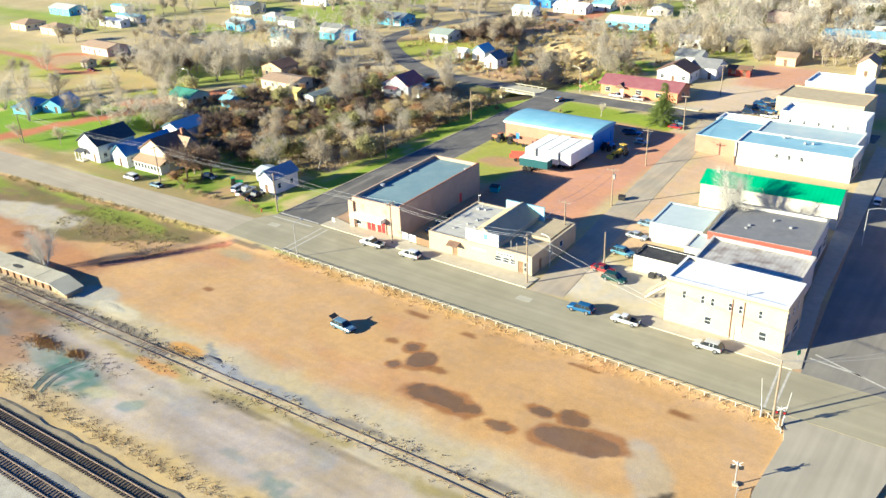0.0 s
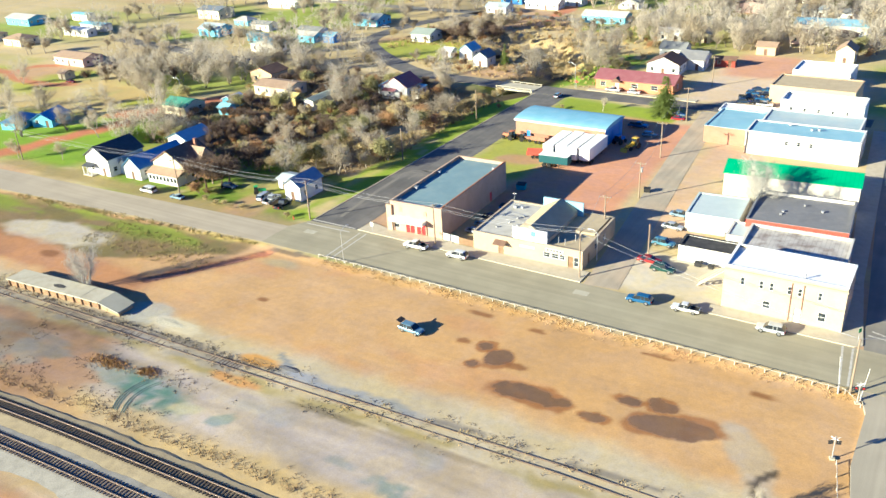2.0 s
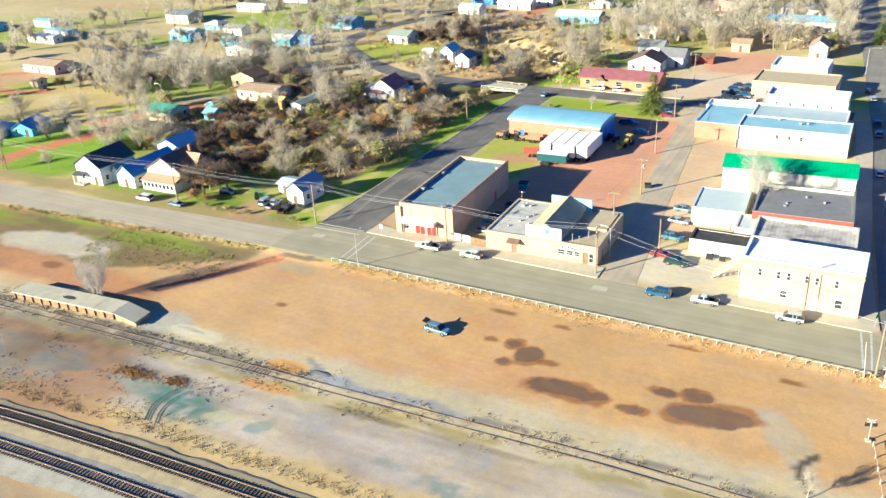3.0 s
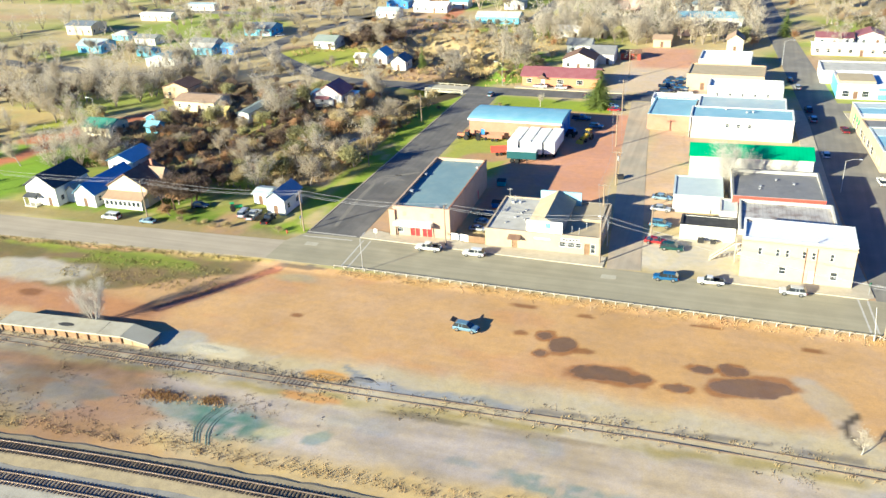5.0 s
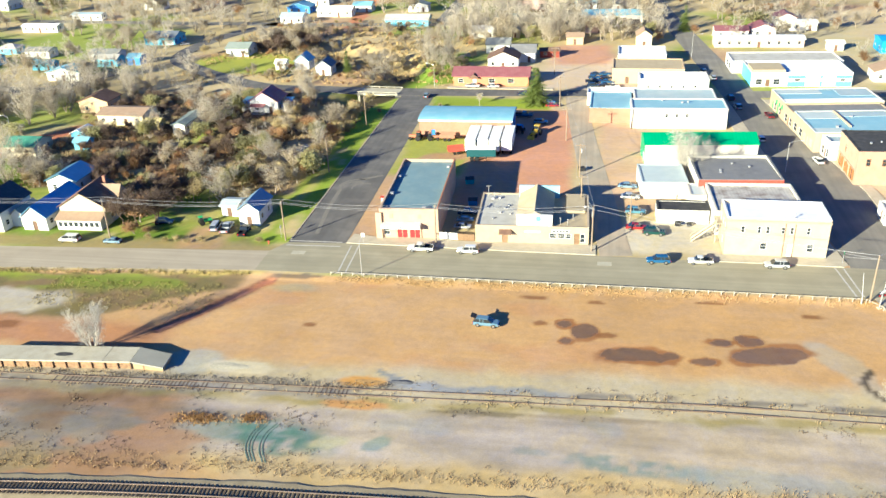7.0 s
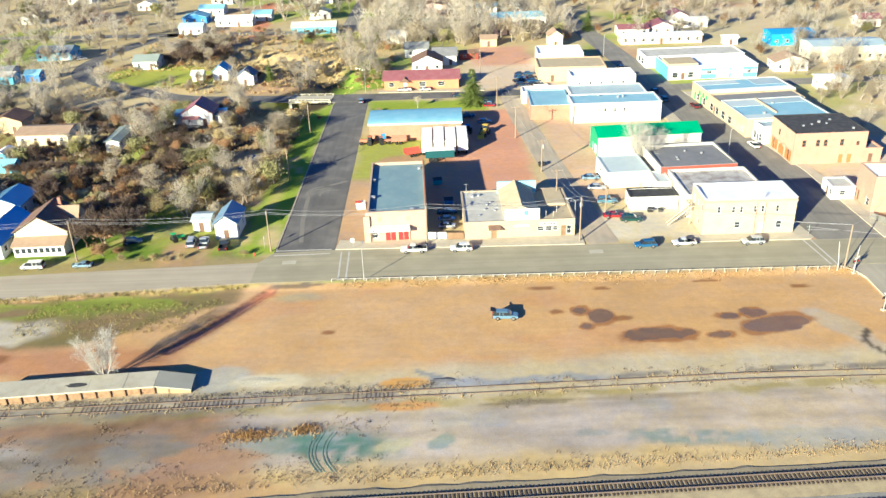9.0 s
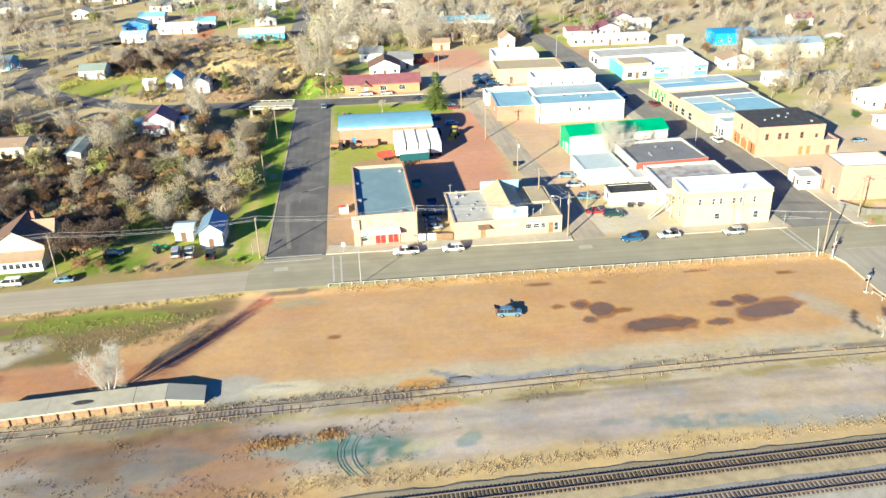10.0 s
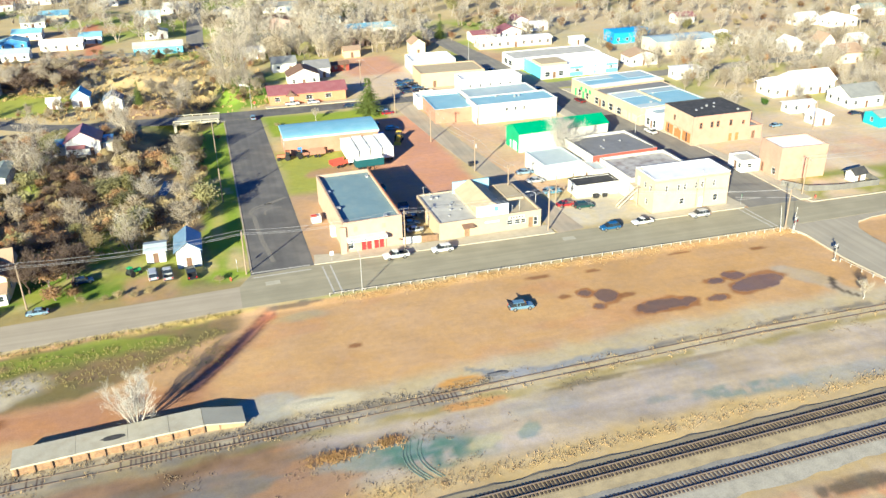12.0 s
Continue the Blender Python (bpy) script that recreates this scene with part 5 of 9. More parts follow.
def corner_block():
    w, d, h = 17.7, 8.3, 7.5
    hs = [("win", 2.6, 4.6, 0.62, 1.35), ("win", 5.4, 4.6, 0.62, 1.35), ("win", 6.9, 4.6, 0.62, 1.35), ("win", 9.5, 4.6, 0.62, 1.35), ("win", 11.0, 4.6, 0.62, 1.35), ("win", 13.8, 4.6, 0.62, 1.35),
          ("win", 6.2, 1.4, 1.1, 1.3), ("win", 14.2, 1.2, 1.1, 1.5), ("door", 10.8, 0.15, 1.1, 2.3)]
    root = flat_building("corner_block", "two-storey cream painted brick corner building with a white roof", -43.2, 111.9, 0.0, w, d, h, M_STUCCO2, M_ROOF_WHITE, cap=M_ROOF_WHITE, parapet=0.1,
                         holes={"S": hs, "E": row("win", 0.9, 2.3, 3, 4.6, 0.9, 1.4) + [("win", 0.8, 0.6, 2.0, 1.9), ("door", 3.3, 0.15, 1.1, 2.2), ("win", 4.9, 0.6, 2.4, 1.9)],
                                "W": row("win", 4.2, 2.2, 2, 4.6, 0.8, 1.3) + [("door", 1.2, 4.0, 1.0, 2.1), ("win", 5, 1.2, 0.9, 1.3)], "N": row("win", 2, 3.2, 5, 4.6, 0.8, 1.3)}, dm=M_WHITE, slope=0.3)
    bm = bmesh.new()
    box(bm, -0.12, w + 0.12, -0.22, -0.0, h - 0.75, h - 0.45)
    part("cornice", bm, M_STUCCO, root)
    for x in (10.1, 11.8):
        bm = bmesh.new()
        tube(bm, (x, -0.09, 0.2), (x, -0.09, h - 0.8), 0.06, 0.06, 6)
        part("downpipe", bm, M_CHIMNEY, root)
    roof_pipe(root, 11.6, 0.8, h - 0.2, 0.7)
    # wooden outside stair on the west wall
    for s in range(14):
        bm = bmesh.new()
        x0 = -5.2 + s * 0.30
        box(bm, x0, x0 + 0.32, 5.0, 6.1, 0.05 + s * 0.28, 0.12 + s * 0.28)
        part("stair_tread", bm, M_PALEWOOD, root)
    for yy in (4.95, 6.1):
        bm = bmesh.new()
        hexa(bm, ((-5.3, yy, 0.0), (-1.0, yy, 3.75), (-1.0, yy + 0.06, 3.75), (-5.3, yy + 0.06, 0.0)), ((-5.3, yy, 0.3), (-1.0, yy, 4.05), (-1.0, yy + 0.06, 4.05), (-5.3, yy + 0.06, 0.3)))
        part("stair_stringer", bm, M_PALEWOOD, root)
        bm = bmesh.new()
        hexa(bm, ((-5.3, yy, 1.0), (-1.0, yy, 4.8), (-1.0, yy + 0.05, 4.8), (-5.3, yy + 0.05, 1.0)), ((-5.3, yy, 1.08), (-1.0, yy, 4.88), (-1.0, yy + 0.05, 4.88), (-5.3, yy + 0.05, 1.08)))
        part("handrail", bm, M_PALEWOOD, root)
    bm = bmesh.new()
    box(bm, -1.1, -0.02, 4.9, 8.6, 3.9, 4.02)
    for px in ((-1.05, 5.0), (-1.05, 8.4)):
        box(bm, px[0], px[0] + 0.12, px[1], px[1] + 0.12, 0.0, 3.9)
        box(bm, px[0], px[0] + 0.1, px[1], px[1] + 0.1, 4.02, 5.0)
    part("stair_landing", bm, M_PALEWOOD, root)


theatre()
low_shop()
corner_block()
flat_building("low_store", "low store with a weathered patched metal roof", -43.9, 120.5, 2.0, 16.6, 14.4, 4.9, M_WHITEWALL, M_ROOF_RUST, cap=M_WHITEWALL, parapet=0.12, slope=0.3,
              holes={"E": [("win", 0.8, 0.6, 2.6, 2.0), ("door", 3.8, 0.1, 1.1, 2.2), ("win", 5.4, 0.6, 2.4, 2.0)], "W": [("door", 3, 0, 1.1, 2.1)]})
flat_building("pale_annex", "pale-roofed white annex behind the low store", -47.7, 130.4, 2.0, 3.2, 6.4, 3.9, M_WHITEWALL, M_ROOF_MIST, parapet=0.06, holes={"W": [("door", 2, 0, 1.0, 2.1)]})
b = flat_building("red_store", "store with a charcoal roof and a red painted parapet wall", -45.7, 135.5, 3.5, 16.9, 14.8, 5.3, M_WHITEWALL, M_ROOF_CHAR, cap=M_ROOF_CHAR, parapet=0.08, mats={"S": M_RED}, slope=0.5,
                  holes={"E": [("win", 1.0, 0.5, 3.0, 2.2), ("door", 5.0, 0.1, 1.2, 2.2), ("win", 7.0, 0.5, 3.0, 2.2), ("win", 11.5, 0.5, 3.0, 2.2)], "W": [("door", 10, 0, 1.1, 2.1)]})
for x, y, s in ((5.2, 6.0, 0.5), (5.0, 4.6, 0.5), (11.6, 8.2, 0.5), (8.4, 10.2, 0.4)):
    roof_vent(b, x, y, 4.95, s * 0.7)
flat_building("white_garage", "white block garage with a pale grey flat roof", -57.0, 137.3, 3.5, 9.6, 10.8, 3.7, M_WHITEWALL, M_ROOF_MIST, parapet=0.06, cap=M_ROOF_MIST,
              holes={"W": [("garage", 1.2, 0, 2.8, 2.5), ("garage", 5.2, 0, 2.8, 2.5)]})
flat_building("white_shed", "white shed with a black tar roof", -54.4, 125.1, 0.5, 10.0, 4.8, 2.9, M_WHITE, M_ROOF_DARK, parapet=0.12, cap=M_ROOF_DARK, holes={"S": [("door", 4.2, 0.1, 1.0, 2.0)], "W": [("win", 1.6, 1.0, 1.0, 1.0)]}, dm=M_WHITE)
house("green_hall", "long white hall with a bright green roof and end wall", -55.5, 157.8, 4.0, 25.4, 8.2, 4.9, M_WHITEWALL, M_ROOF_GREEN, rise=1.5, over=0.25,
           holes={"W": [("door", 2.4, 0, 1.0, 2.1), ("garage", 4.2, 0, 2.6, 2.4)], "E": [("win", 1, 0.5, 2.4, 2.0), ("door", 4, 0, 1.1, 2.1)], "S": [], "N": row("win", 3, 5, 4, 1.5, 1.2, 1.0)}, category="building", mats={"W": M_ROOF_GREEN}, dm=M_WHITE)
wh2 = flat_building("white_hall", "long white painted hall with a pale blue flat roof", -57.9, 184.6, 0.8, 24.2, 9.2, 5.4, M_WHITEWALL, M_ROOF_SKY, parapet=0.16, cap=M_WHITE,
                    holes={"S": row("win", 8.6, 2.6, 3, 3.0, 0.8, 1.0), "E": [("win", 1, 0.5, 3, 2.2), ("door", 5, 0.1, 1.2, 2.2), ("win", 7, 0.5, 3, 2.2)], "W": [("door", 8.5, 0, 1.1, 2.1)]})
for x, y in ((13, 5), (14.5, 5.6), (8, 7)):
    roof_vent(wh2, x, y, 5.44, 0.45)
flat_building("brick_store", "orange brick store with a pale blue roof", -68.7, 189.0, -1.0, 11.0, 15.5, 4.1, M_BRICK_SHED, M_ROOF_SKY, parapet=0.1, cap=M_ROOF_SKY, mats={"N": M_WHITEWALL}, holes={"W": [("door", 5, 0, 1.1, 2.1), ("win", 9, 1.2, 1.2, 1.2)]})
flat_building("white_annex", "white annex behind the brick store", -69.6, 204.8, 0, 14.0, 6.0, 3.6, M_WHITE, M_ROOF_WHITE, parapet=0.2, holes={"W": [("door", 2, 0, 1.1, 2.1)]})
flat_building("pale_store", "store with a pale blue flat roof", -56.8, 194.2, 0.5, 21.5, 11.0, 5.0, M_WHITEWALL, M_ROOF_BLUE2, parapet=0.12, cap=M_WHITE, holes={"E": [("win", 1, 0.5, 3, 2.2), ("door", 5, 0.1, 1.2, 2.2)]})
flat_building("white_block", "tall white rendered block with small windows", -55.2, 206.8, 0, 19.0, 8.0, 7.2, M_WHITE, M_ROOF_WHITE, parapet=0.4, holes={"S": row("win", 2.2, 3.2, 5, 4.4, 0.7, 1.1), "E": [("win", 1, 0.5, 2.6, 2.2), ("door", 4.4, 0.1, 1.2, 2.2)]})
flat_building("tan_store", "tan rendered store with a tan flat roof", -62.4, 228.6, -1.5, 21.5, 13.0, 4.6, M_TAN, M_ROOF_SAND, parapet=0.15, holes={"S": [("win", 12, 1.2, 1.2, 1.2), ("door", 4, 0, 1.1, 2.1)], "E": [("win", 1, 0.5, 3, 2.2), ("door", 5, 0.1, 1.2, 2.2)]})
flat_building("white_store_north", "white store with a pale blue front and flat roof", -60.5, 248.0, -1.5, 15.5, 12.0, 4.4, M_WHITE, M_ROOF_WHITE, parapet=0.3, holes={"E": [("win", 1, 0.5, 3, 2.2), ("door", 5, 0.1, 1.2, 2.2)], "S": [("win", 6, 1.0, 2.0, 1.2)]})
# blue-roofed shed, restaurant
house("machine_shed", "long tan brick machine shed with a curved light blue roof", -112.3, 174.6, 0.0, 24.0, 11.8, 4.5, M_BRICK_SHED, M_ROOF_BLUE, rise=1.0, over=0.35, roof="barrel", mats={"E": M_BLUE},
      holes={"S": [("door", 3, 0, 1.1, 2.1)], "E": [("garage", 1.6, 0, 3.4, 3.4), ("garage", 6.6, 0, 3.4, 3.4)], "N": row("win", 3, 5, 4, 1.5, 1.2, 1.0), "W": [("win", 3, 1.4, 1.2, 1.2), ("win", 7, 1.4, 1.2, 1.2)]}, category="shed", dm=M_BLUE)
re_ = house("restaurant", "orange brick restaurant with a faded maroon metal roof", -111.4, 224.6, 0.0, 23.5, 9.0, 3.2, M_BRICK_WARM, M_ROOF_MAROON, rise=1.7, over=0.6,
            holes={"S": [("door", 6.0, 0, 1.2, 2.1), ("win", 11, 0.9, 2.0, 1.4), ("win", 17, 0.9, 2.0, 1.4), ("win", 1.5, 0.9, 1.6, 1.4)], "E": [("win", 3.5, 1, 1.4, 1.3)], "W": [("win", 3.5, 1, 1.4, 1.3)], "N": []}, category="building", dm=M_WHITE)
bm = bmesh.new()
prism(bm, ((0, 2.6), (3.4, 2.6), (1.7, 3.9)), -1.2, 2.0)
part("entrance_gable", bm, M_ROOF_BROWN, re_, at=pose(4.9, 0, 0))
# east side of main street
be = flat_building("brick_block", "two-storey orange brick block with a dark roof and boarded shopfronts", -11.9, 148.4, 1.0, 16.8, 14.0, 7.6, M_BRICK_ORANGE, M_ROOF_DARK, cap=M_ROOF_DARK, parapet=0.02,
                   holes={"S": [("win", 1.8, 4.3, 0.9, 1.6), ("win", 5.0, 4.3, 0.9, 1.6), ("win", 6.8, 4.3, 0.9, 1.6), ("win", 10.6, 4.3, 0.9, 1.6), ("win", 14.4, 4.3, 0.8, 1.0), ("door", 10.8, 0.1, 1.0, 2.1), ("door", 12.8, 0.1, 1.0, 2.1)],
                          "W": [("garage", 0.9, 0.3, 1.1, 2.6), ("win", 2.0, 0.3, 0.9, 2.6), ("garage", 2.9, 0.3, 1.9, 2.6), ("door", 5.3, 0.1, 1.0, 2.4), ("garage", 6.3, 0.3, 1.3, 2.6), ("door", 7.6, 0.1, 1.0, 2.4), ("garage", 9.2, 0.3, 1.6, 2.6), ("win", 10.8, 0.3, 0.9, 2.6), ("garage", 11.7, 0.3, 1.4, 2.6), ("win", 4.6, 4.4, 0.9, 1.5)]}, fm=M_SHOPBOARD, dm=M_SHOPBOARD, mats={"W": M_BRICK_BUFF})
for x, y, s in ((3.6, 5.0, 0.6), (6.0, 6.0, 0.5), (8.2, 7.4, 0.8), (9.6, 6.2, 0.5), (11.5, 9.0, 0.6), (14.0, 2.0, 0.7)):
    roof_vent(be, x, y, 7.58, s * 0.6)
bm = bmesh.new()
for i in range(3):
    box(bm, 0.8 + i * 4.3, 4.6 + i * 4.3, -0.12, 0.0, 3.0, 3.25)
part("shop_lintel", bm, M_BRICK_ORANGE, be, at=pose(0, 14.0, 0, 0, 0, 270))
flat_building("brick_annex", "low brick annex behind the brick block", 4.95, 148.8, 1.0, 4.0, 6.0, 3.4, M_BRICK_ORANGE, M_ROOF_CHAR, parapet=0.3, holes={"S": [("door", 1, 0, 1, 2.1)]})
bs = flat_building("corner_brick_house", "two-storey buff brick corner building with a worn pale roof", -6.6, 120.3, -3.0, 11.8, 8.2, 7.6, M_BRICK_ORANGE, M_ROOF_WHITE, cap=M_BRICK_BUFF, parapet=0.15,
                   holes={"W": [("door", 1.0, 0.1, 1.1, 2.2), ("win", 5.4, 0.8, 1.4, 1.6)], "S": [], "E": [("win", 3, 4, 1, 1.4)], "N": []})
flat_building("white_lean_to", "white painted lean-to beside the brick corner building", -11.6, 127.4, -3.0, 4.8, 5.6, 2.9, M_WHITE, M_ROOF_PALE, parapet=0.15, holes={"W": [("door", 2.4, 0.1, 1.1, 2.1), ("win", 4.2, 1.0, 1.2, 1.1)], "S": [("win", 1.6, 1.0, 1.2, 1.1)]})
flat_building("white_shop", "narrow white shop front", -13.9, 162.9, 7.0, 14.0, 5.2, 4.6, M_WHITE, M_ROOF_BLUE2, parapet=0.4, holes={"W": [("win", 0.6, 0.6, 1.4, 2.0), ("door", 2.3, 0.1, 1.0, 2.1), ("win", 3.5, 0.6, 1.2, 2.0)]})

# ---- railway lines, platform ----
mt, _ = track("main railway track with bright rails on grey ballast", y_main, 0.0, -260, 120, M_TIE, M_RAIL, 0.52, -0.12)
lay_ties(mt, y_main, 0.0, -150, 10, 0.54, -0.12, M_TIE)
mt2, _ = track("second railway track on pale ballast", y_main, -5.4, -260, 120, M_TIE_OLD, M_RAIL, 0.56, -0.17, M_BALLAST_GREY)
lay_ties(mt2, y_main, -5.4, -145, 10, 0.58, -0.17, M_TIE_OLD)
sp, _ = track("disused rusty siding half buried in dirt", y_spur, 0.0, -230, 60, M_TIE_OLD, M_RUSTRAIL, 0.6, -0.48, None)
lay_ties(sp, y_spur, 0.0, -190, -101, 0.62, -0.44, M_TIE_OLD)


def platform():
    """Old loading dock: a concrete deck on a dirt fill behind upright timbers, with a ramp at its east end."""
    L, W, H = 23.6, 3.9, 1.45
    root = thing("loading_dock", "old concrete loading dock with a timber front beside the siding", "loading dock", pose(-159.2, 63.0, -0.38, 0, 0, 4.8))
    x = 0.0
    k = 0
    r = rng(5)
    for seg in (7.6, 6.4, 5.2, 4.4):
        bm = bmesh.new()
        box(bm, x, x + seg - 0.03, -0.15 + r.uniform(-0.04, 0.04), W, H - 0.22, H + r.uniform(-0.03, 0.02))
        part("deck_slab", bm, M_CONC_OLD, root)
        x += seg
    bm = bmesh.new()
    box(bm, 0, L, 0.12, W - 0.1, -0.3, H - 0.221)
    part("fill", bm, M_ROOF_TAN, root, "packed orange dirt fill")
    bm = bmesh.new()
    hexa(bm, ((L + 0.02, -0.15, H - 0.22), (L + 5.4, -0.9, H - 0.72), (L + 5.4, 2.9, H - 0.72), (L + 0.02, W, H - 0.22)), ((L + 0.02, -0.15, H), (L + 5.4, -0.9, H - 0.5), (L + 5.4, 2.9, H - 0.5), (L + 0.02, W, H)))
    part("ramp_slab", bm, mat("grey_ramp_concrete", (0.31, 0.30, 0.25), 0.9, var=0.12, scale=0.4), root, "grey sloping concrete end")
    bm = bmesh.new()
    hexa(bm, ((L + 0.02, 0.12, -0.3), (L + 5.2, -0.5, -0.3), (L + 5.2, 2.7, -0.3), (L + 0.02, W - 0.1, -0.3)), ((L + 0.02, 0.12, H - 0.221), (L + 5.2, -0.5, H - 0.705), (L + 5.2, 2.7, H - 0.705), (L + 0.02, W - 0.1, H - 0.221)))
    part("ramp_fill", bm, M_ROOF_TAN, root, "packed orange dirt under the sloping end")
    n = 13
    for i in range(n):
        bm = bmesh.new()
        xx = 0.4 + i * (L + 1.5) / (n - 1)
        box(bm, xx, xx + 0.22, -0.16, 0.06, -0.3, H - 0.235 + r.uniform(-0.1, 0.0))
        part("timber_post", bm, M_WOOD, root)
    for zz in (0.15, 0.55, 0.95):
        bm = bmesh.new()
        box(bm, 0.2, L - 0.1, 0.07, 0.118, zz - 0.19, zz + 0.17)
        part("timber_plank", bm, M_DOCKBOARD, root)
    bm = bmesh.new()
    n = 14
    ring = [(12.2 + 1.5 * math.cos(i * math.tau / n) * (1 + 0.15 * math.sin(3 * i)), 1.6 + 0.55 * math.sin(i * math.tau / n)) for i in range(n)]
    a = [bm.verts.new((x, y, H + 0.03)) for x, y in ring]
    b = [bm.verts.new((x, y, H - 0.0)) for x, y in ring]
    bm.faces.new(a)
    for i in range(n):
        bm.faces.new((a[i], b[i], b[(i + 1) % n], a[(i + 1) % n]))
    part("broken_patch", bm, M_ROOF_DARK, root, "dark broken patch in the deck")
    bm = bmesh.new()
    box(bm, 5.0, 6.4, 3.95, 4.5, 0.0, 0.7)
    part("red_drum", bm, M_RED, root, "red painted box behind the deck")


platform()

# ---- vehicles ----
KINDS = {  # length, width, height, sill, belt, hood height, cabin start, screen top, roof end, cabin end (from the front, as shares of the length)
    "sedan": (4.7, 1.8, 1.45, 0.28, 0.90, 0.78, 0.27, 0.42, 0.72, 0.90),
    "suv": (4.8, 1.9, 1.7, 0.35, 1.04, 0.95, 0.25, 0.40, 0.87, 0.99),
    "pickup": (5.7, 2.0, 1.85, 0.42, 1.15, 1.08, 0.25, 0.36, 0.58, 0.63),
    "van": (4.9, 1.95, 1.8, 0.3, 1.05, 0.95, 0.14, 0.32, 0.94, 0.99),
}
VEH = {}


def loft(bm, sections):
    """Skins a row of rings with the same count of corners."""
    rings = [[bm.verts.new(p) for p in s] for s in sections]
    n = len(rings[0])
    for a, b in zip(rings, rings[1:]):
        for i in range(n):
            j = (i + 1) % n
            bm.faces.new((a[i], a[j], b[j], b[i]))
    bm.faces.new(rings[0][::-1])
    bm.faces.new(rings[-1])


def vehicle(kind, key, col, x, y, heading, label, z=None, hatch=False, category="car", group=""):
    """A car with its front towards heading (degrees from +x)."""
    z = gz(x, y) if z is None else z
    m = pose(x, y, z, 0, 0, heading) @ Matrix.Diagonal((0.88, 0.88, 0.88, 1))
    ck = (kind, key, hatch)
    if ck in VEH:
        ob = copy_thing(VEH[ck], m)
        return tagged(ob, label, category, group)
    L, W, H, sill, belt, hood, c0, c1, c2, c3 = KINDS[kind]
    X = lambda s: L / 2 - s * L
    hw = W / 2
    pm = paint(key, col)
    root = thing({"sedan": "car", "suv": "suv", "pickup": "pickup_truck", "van": "van"}[kind], label, category, m, group)

    def ring(xx, top, w, lo=sill):
        return [(xx, -w * 0.93, lo), (xx, w * 0.93, lo), (xx, w, lo + 0.22), (xx, w, top - 0.14), (xx, w * 0.9, top), (xx, -w * 0.9, top), (xx, -w, top - 0.14), (xx, -w, lo + 0.22)]
    bm = bmesh.new()
    bed = kind == "pickup"
    if bed:
        secs = [ring(L / 2, hood - 0.2, hw * 0.86), ring(L / 2 - 0.15, hood - 0.04, hw * 0.97), ring(X(c0), belt - 0.02, hw), ring(X(c3), belt, hw)]
        loft(bm, secs)
        xb, xe_ = X(c3) - 0.02, -L / 2
        box(bm, xe_, xb, -hw * 0.97, hw * 0.97, sill + 0.1, sill + 0.32)
        for s in (-1, 1):
            y0, y1 = sorted((s * hw * 0.98, s * (hw - 0.12)))
            box(bm, xe_, xb, y0, y1, sill + 0.32, belt)
        box(bm, xe_, xe_ + 0.1, -hw * 0.87, hw * 0.87, sill + 0.32, belt - 0.02)
    else:
        secs = [ring(L / 2, hood - 0.2, hw * 0.84), ring(L / 2 - 0.18, hood - 0.05, hw * 0.96), ring(X(c0), belt - 0.03, hw), ring(X(c3 - 0.02), belt, hw), ring(-L / 2 + 0.1, belt - 0.06 if kind == "sedan" else belt, hw * 0.95), ring(-L / 2, belt - 0.3, hw * 0.86)]
        loft(bm, secs)
    bmesh.ops.remove_doubles(bm, verts=bm.verts, dist=0.001)
    bmesh.ops.bevel(bm, geom=[e for e in bm.edges if e.calc_face_angle(0.0) > 0.5], offset=0.05, segments=2, affect='EDGES')
    part("body", bm, pm, root)
    if bed:
        bm = bmesh.new()
        box(bm, xe_ + 0.11, xb - 0.01, -hw * 0.86, hw * 0.86, sill + 0.325, sill + 0.345)
        for s_ in (-1, 1):
            y0, y1 = sorted((s_ * (hw - 0.121), s_ * (hw - 0.15)))
            box(bm, xe_ + 0.11, xb - 0.01, y0, y1, sill + 0.345, belt - 0.02)
        part("bed_liner", bm, M_TRIM, root, "black bed liner")
    rw = hw * 0.78
    lo = [(X(c0), -hw * 0.93, belt - 0.03), (X(c0), hw * 0.93, belt - 0.03), (X(c3), hw * 0.93, belt - 0.03), (X(c3), -hw * 0.93, belt - 0.03)]
    hi = [(X(c1), -rw, H - 0.07), (X(c1), rw, H - 0.07), (X(c2), rw, H - 0.07), (X(c2), -rw, H - 0.07)]
    bm = bmesh.new()
    hexa(bm, lo[::-1], hi[::-1])
    part("window_glass", bm, M_CARGLASS, root)
    bm = bmesh.new()
    r0 = [(X(c1) + 0.05, -rw - 0.02, H - 0.075), (X(c1) + 0.05, rw + 0.02, H - 0.075), (X(c2) - 0.05, rw + 0.02, H - 0.075), (X(c2) - 0.05, -rw - 0.02, H - 0.075)]
    r1 = [(X(c1) - 0.1, -rw + 0.12, H), (X(c1) - 0.1, rw - 0.12, H), (X(c2) + 0.1, rw - 0.12, H), (X(c2) + 0.1, -rw + 0.12, H)]
    hexa(bm, r0[::-1], r1[::-1])
    bmesh.ops.bevel(bm, geom=bm.edges[:], offset=0.035, segments=2, affect='EDGES')
    part("roof", bm, pm, root)
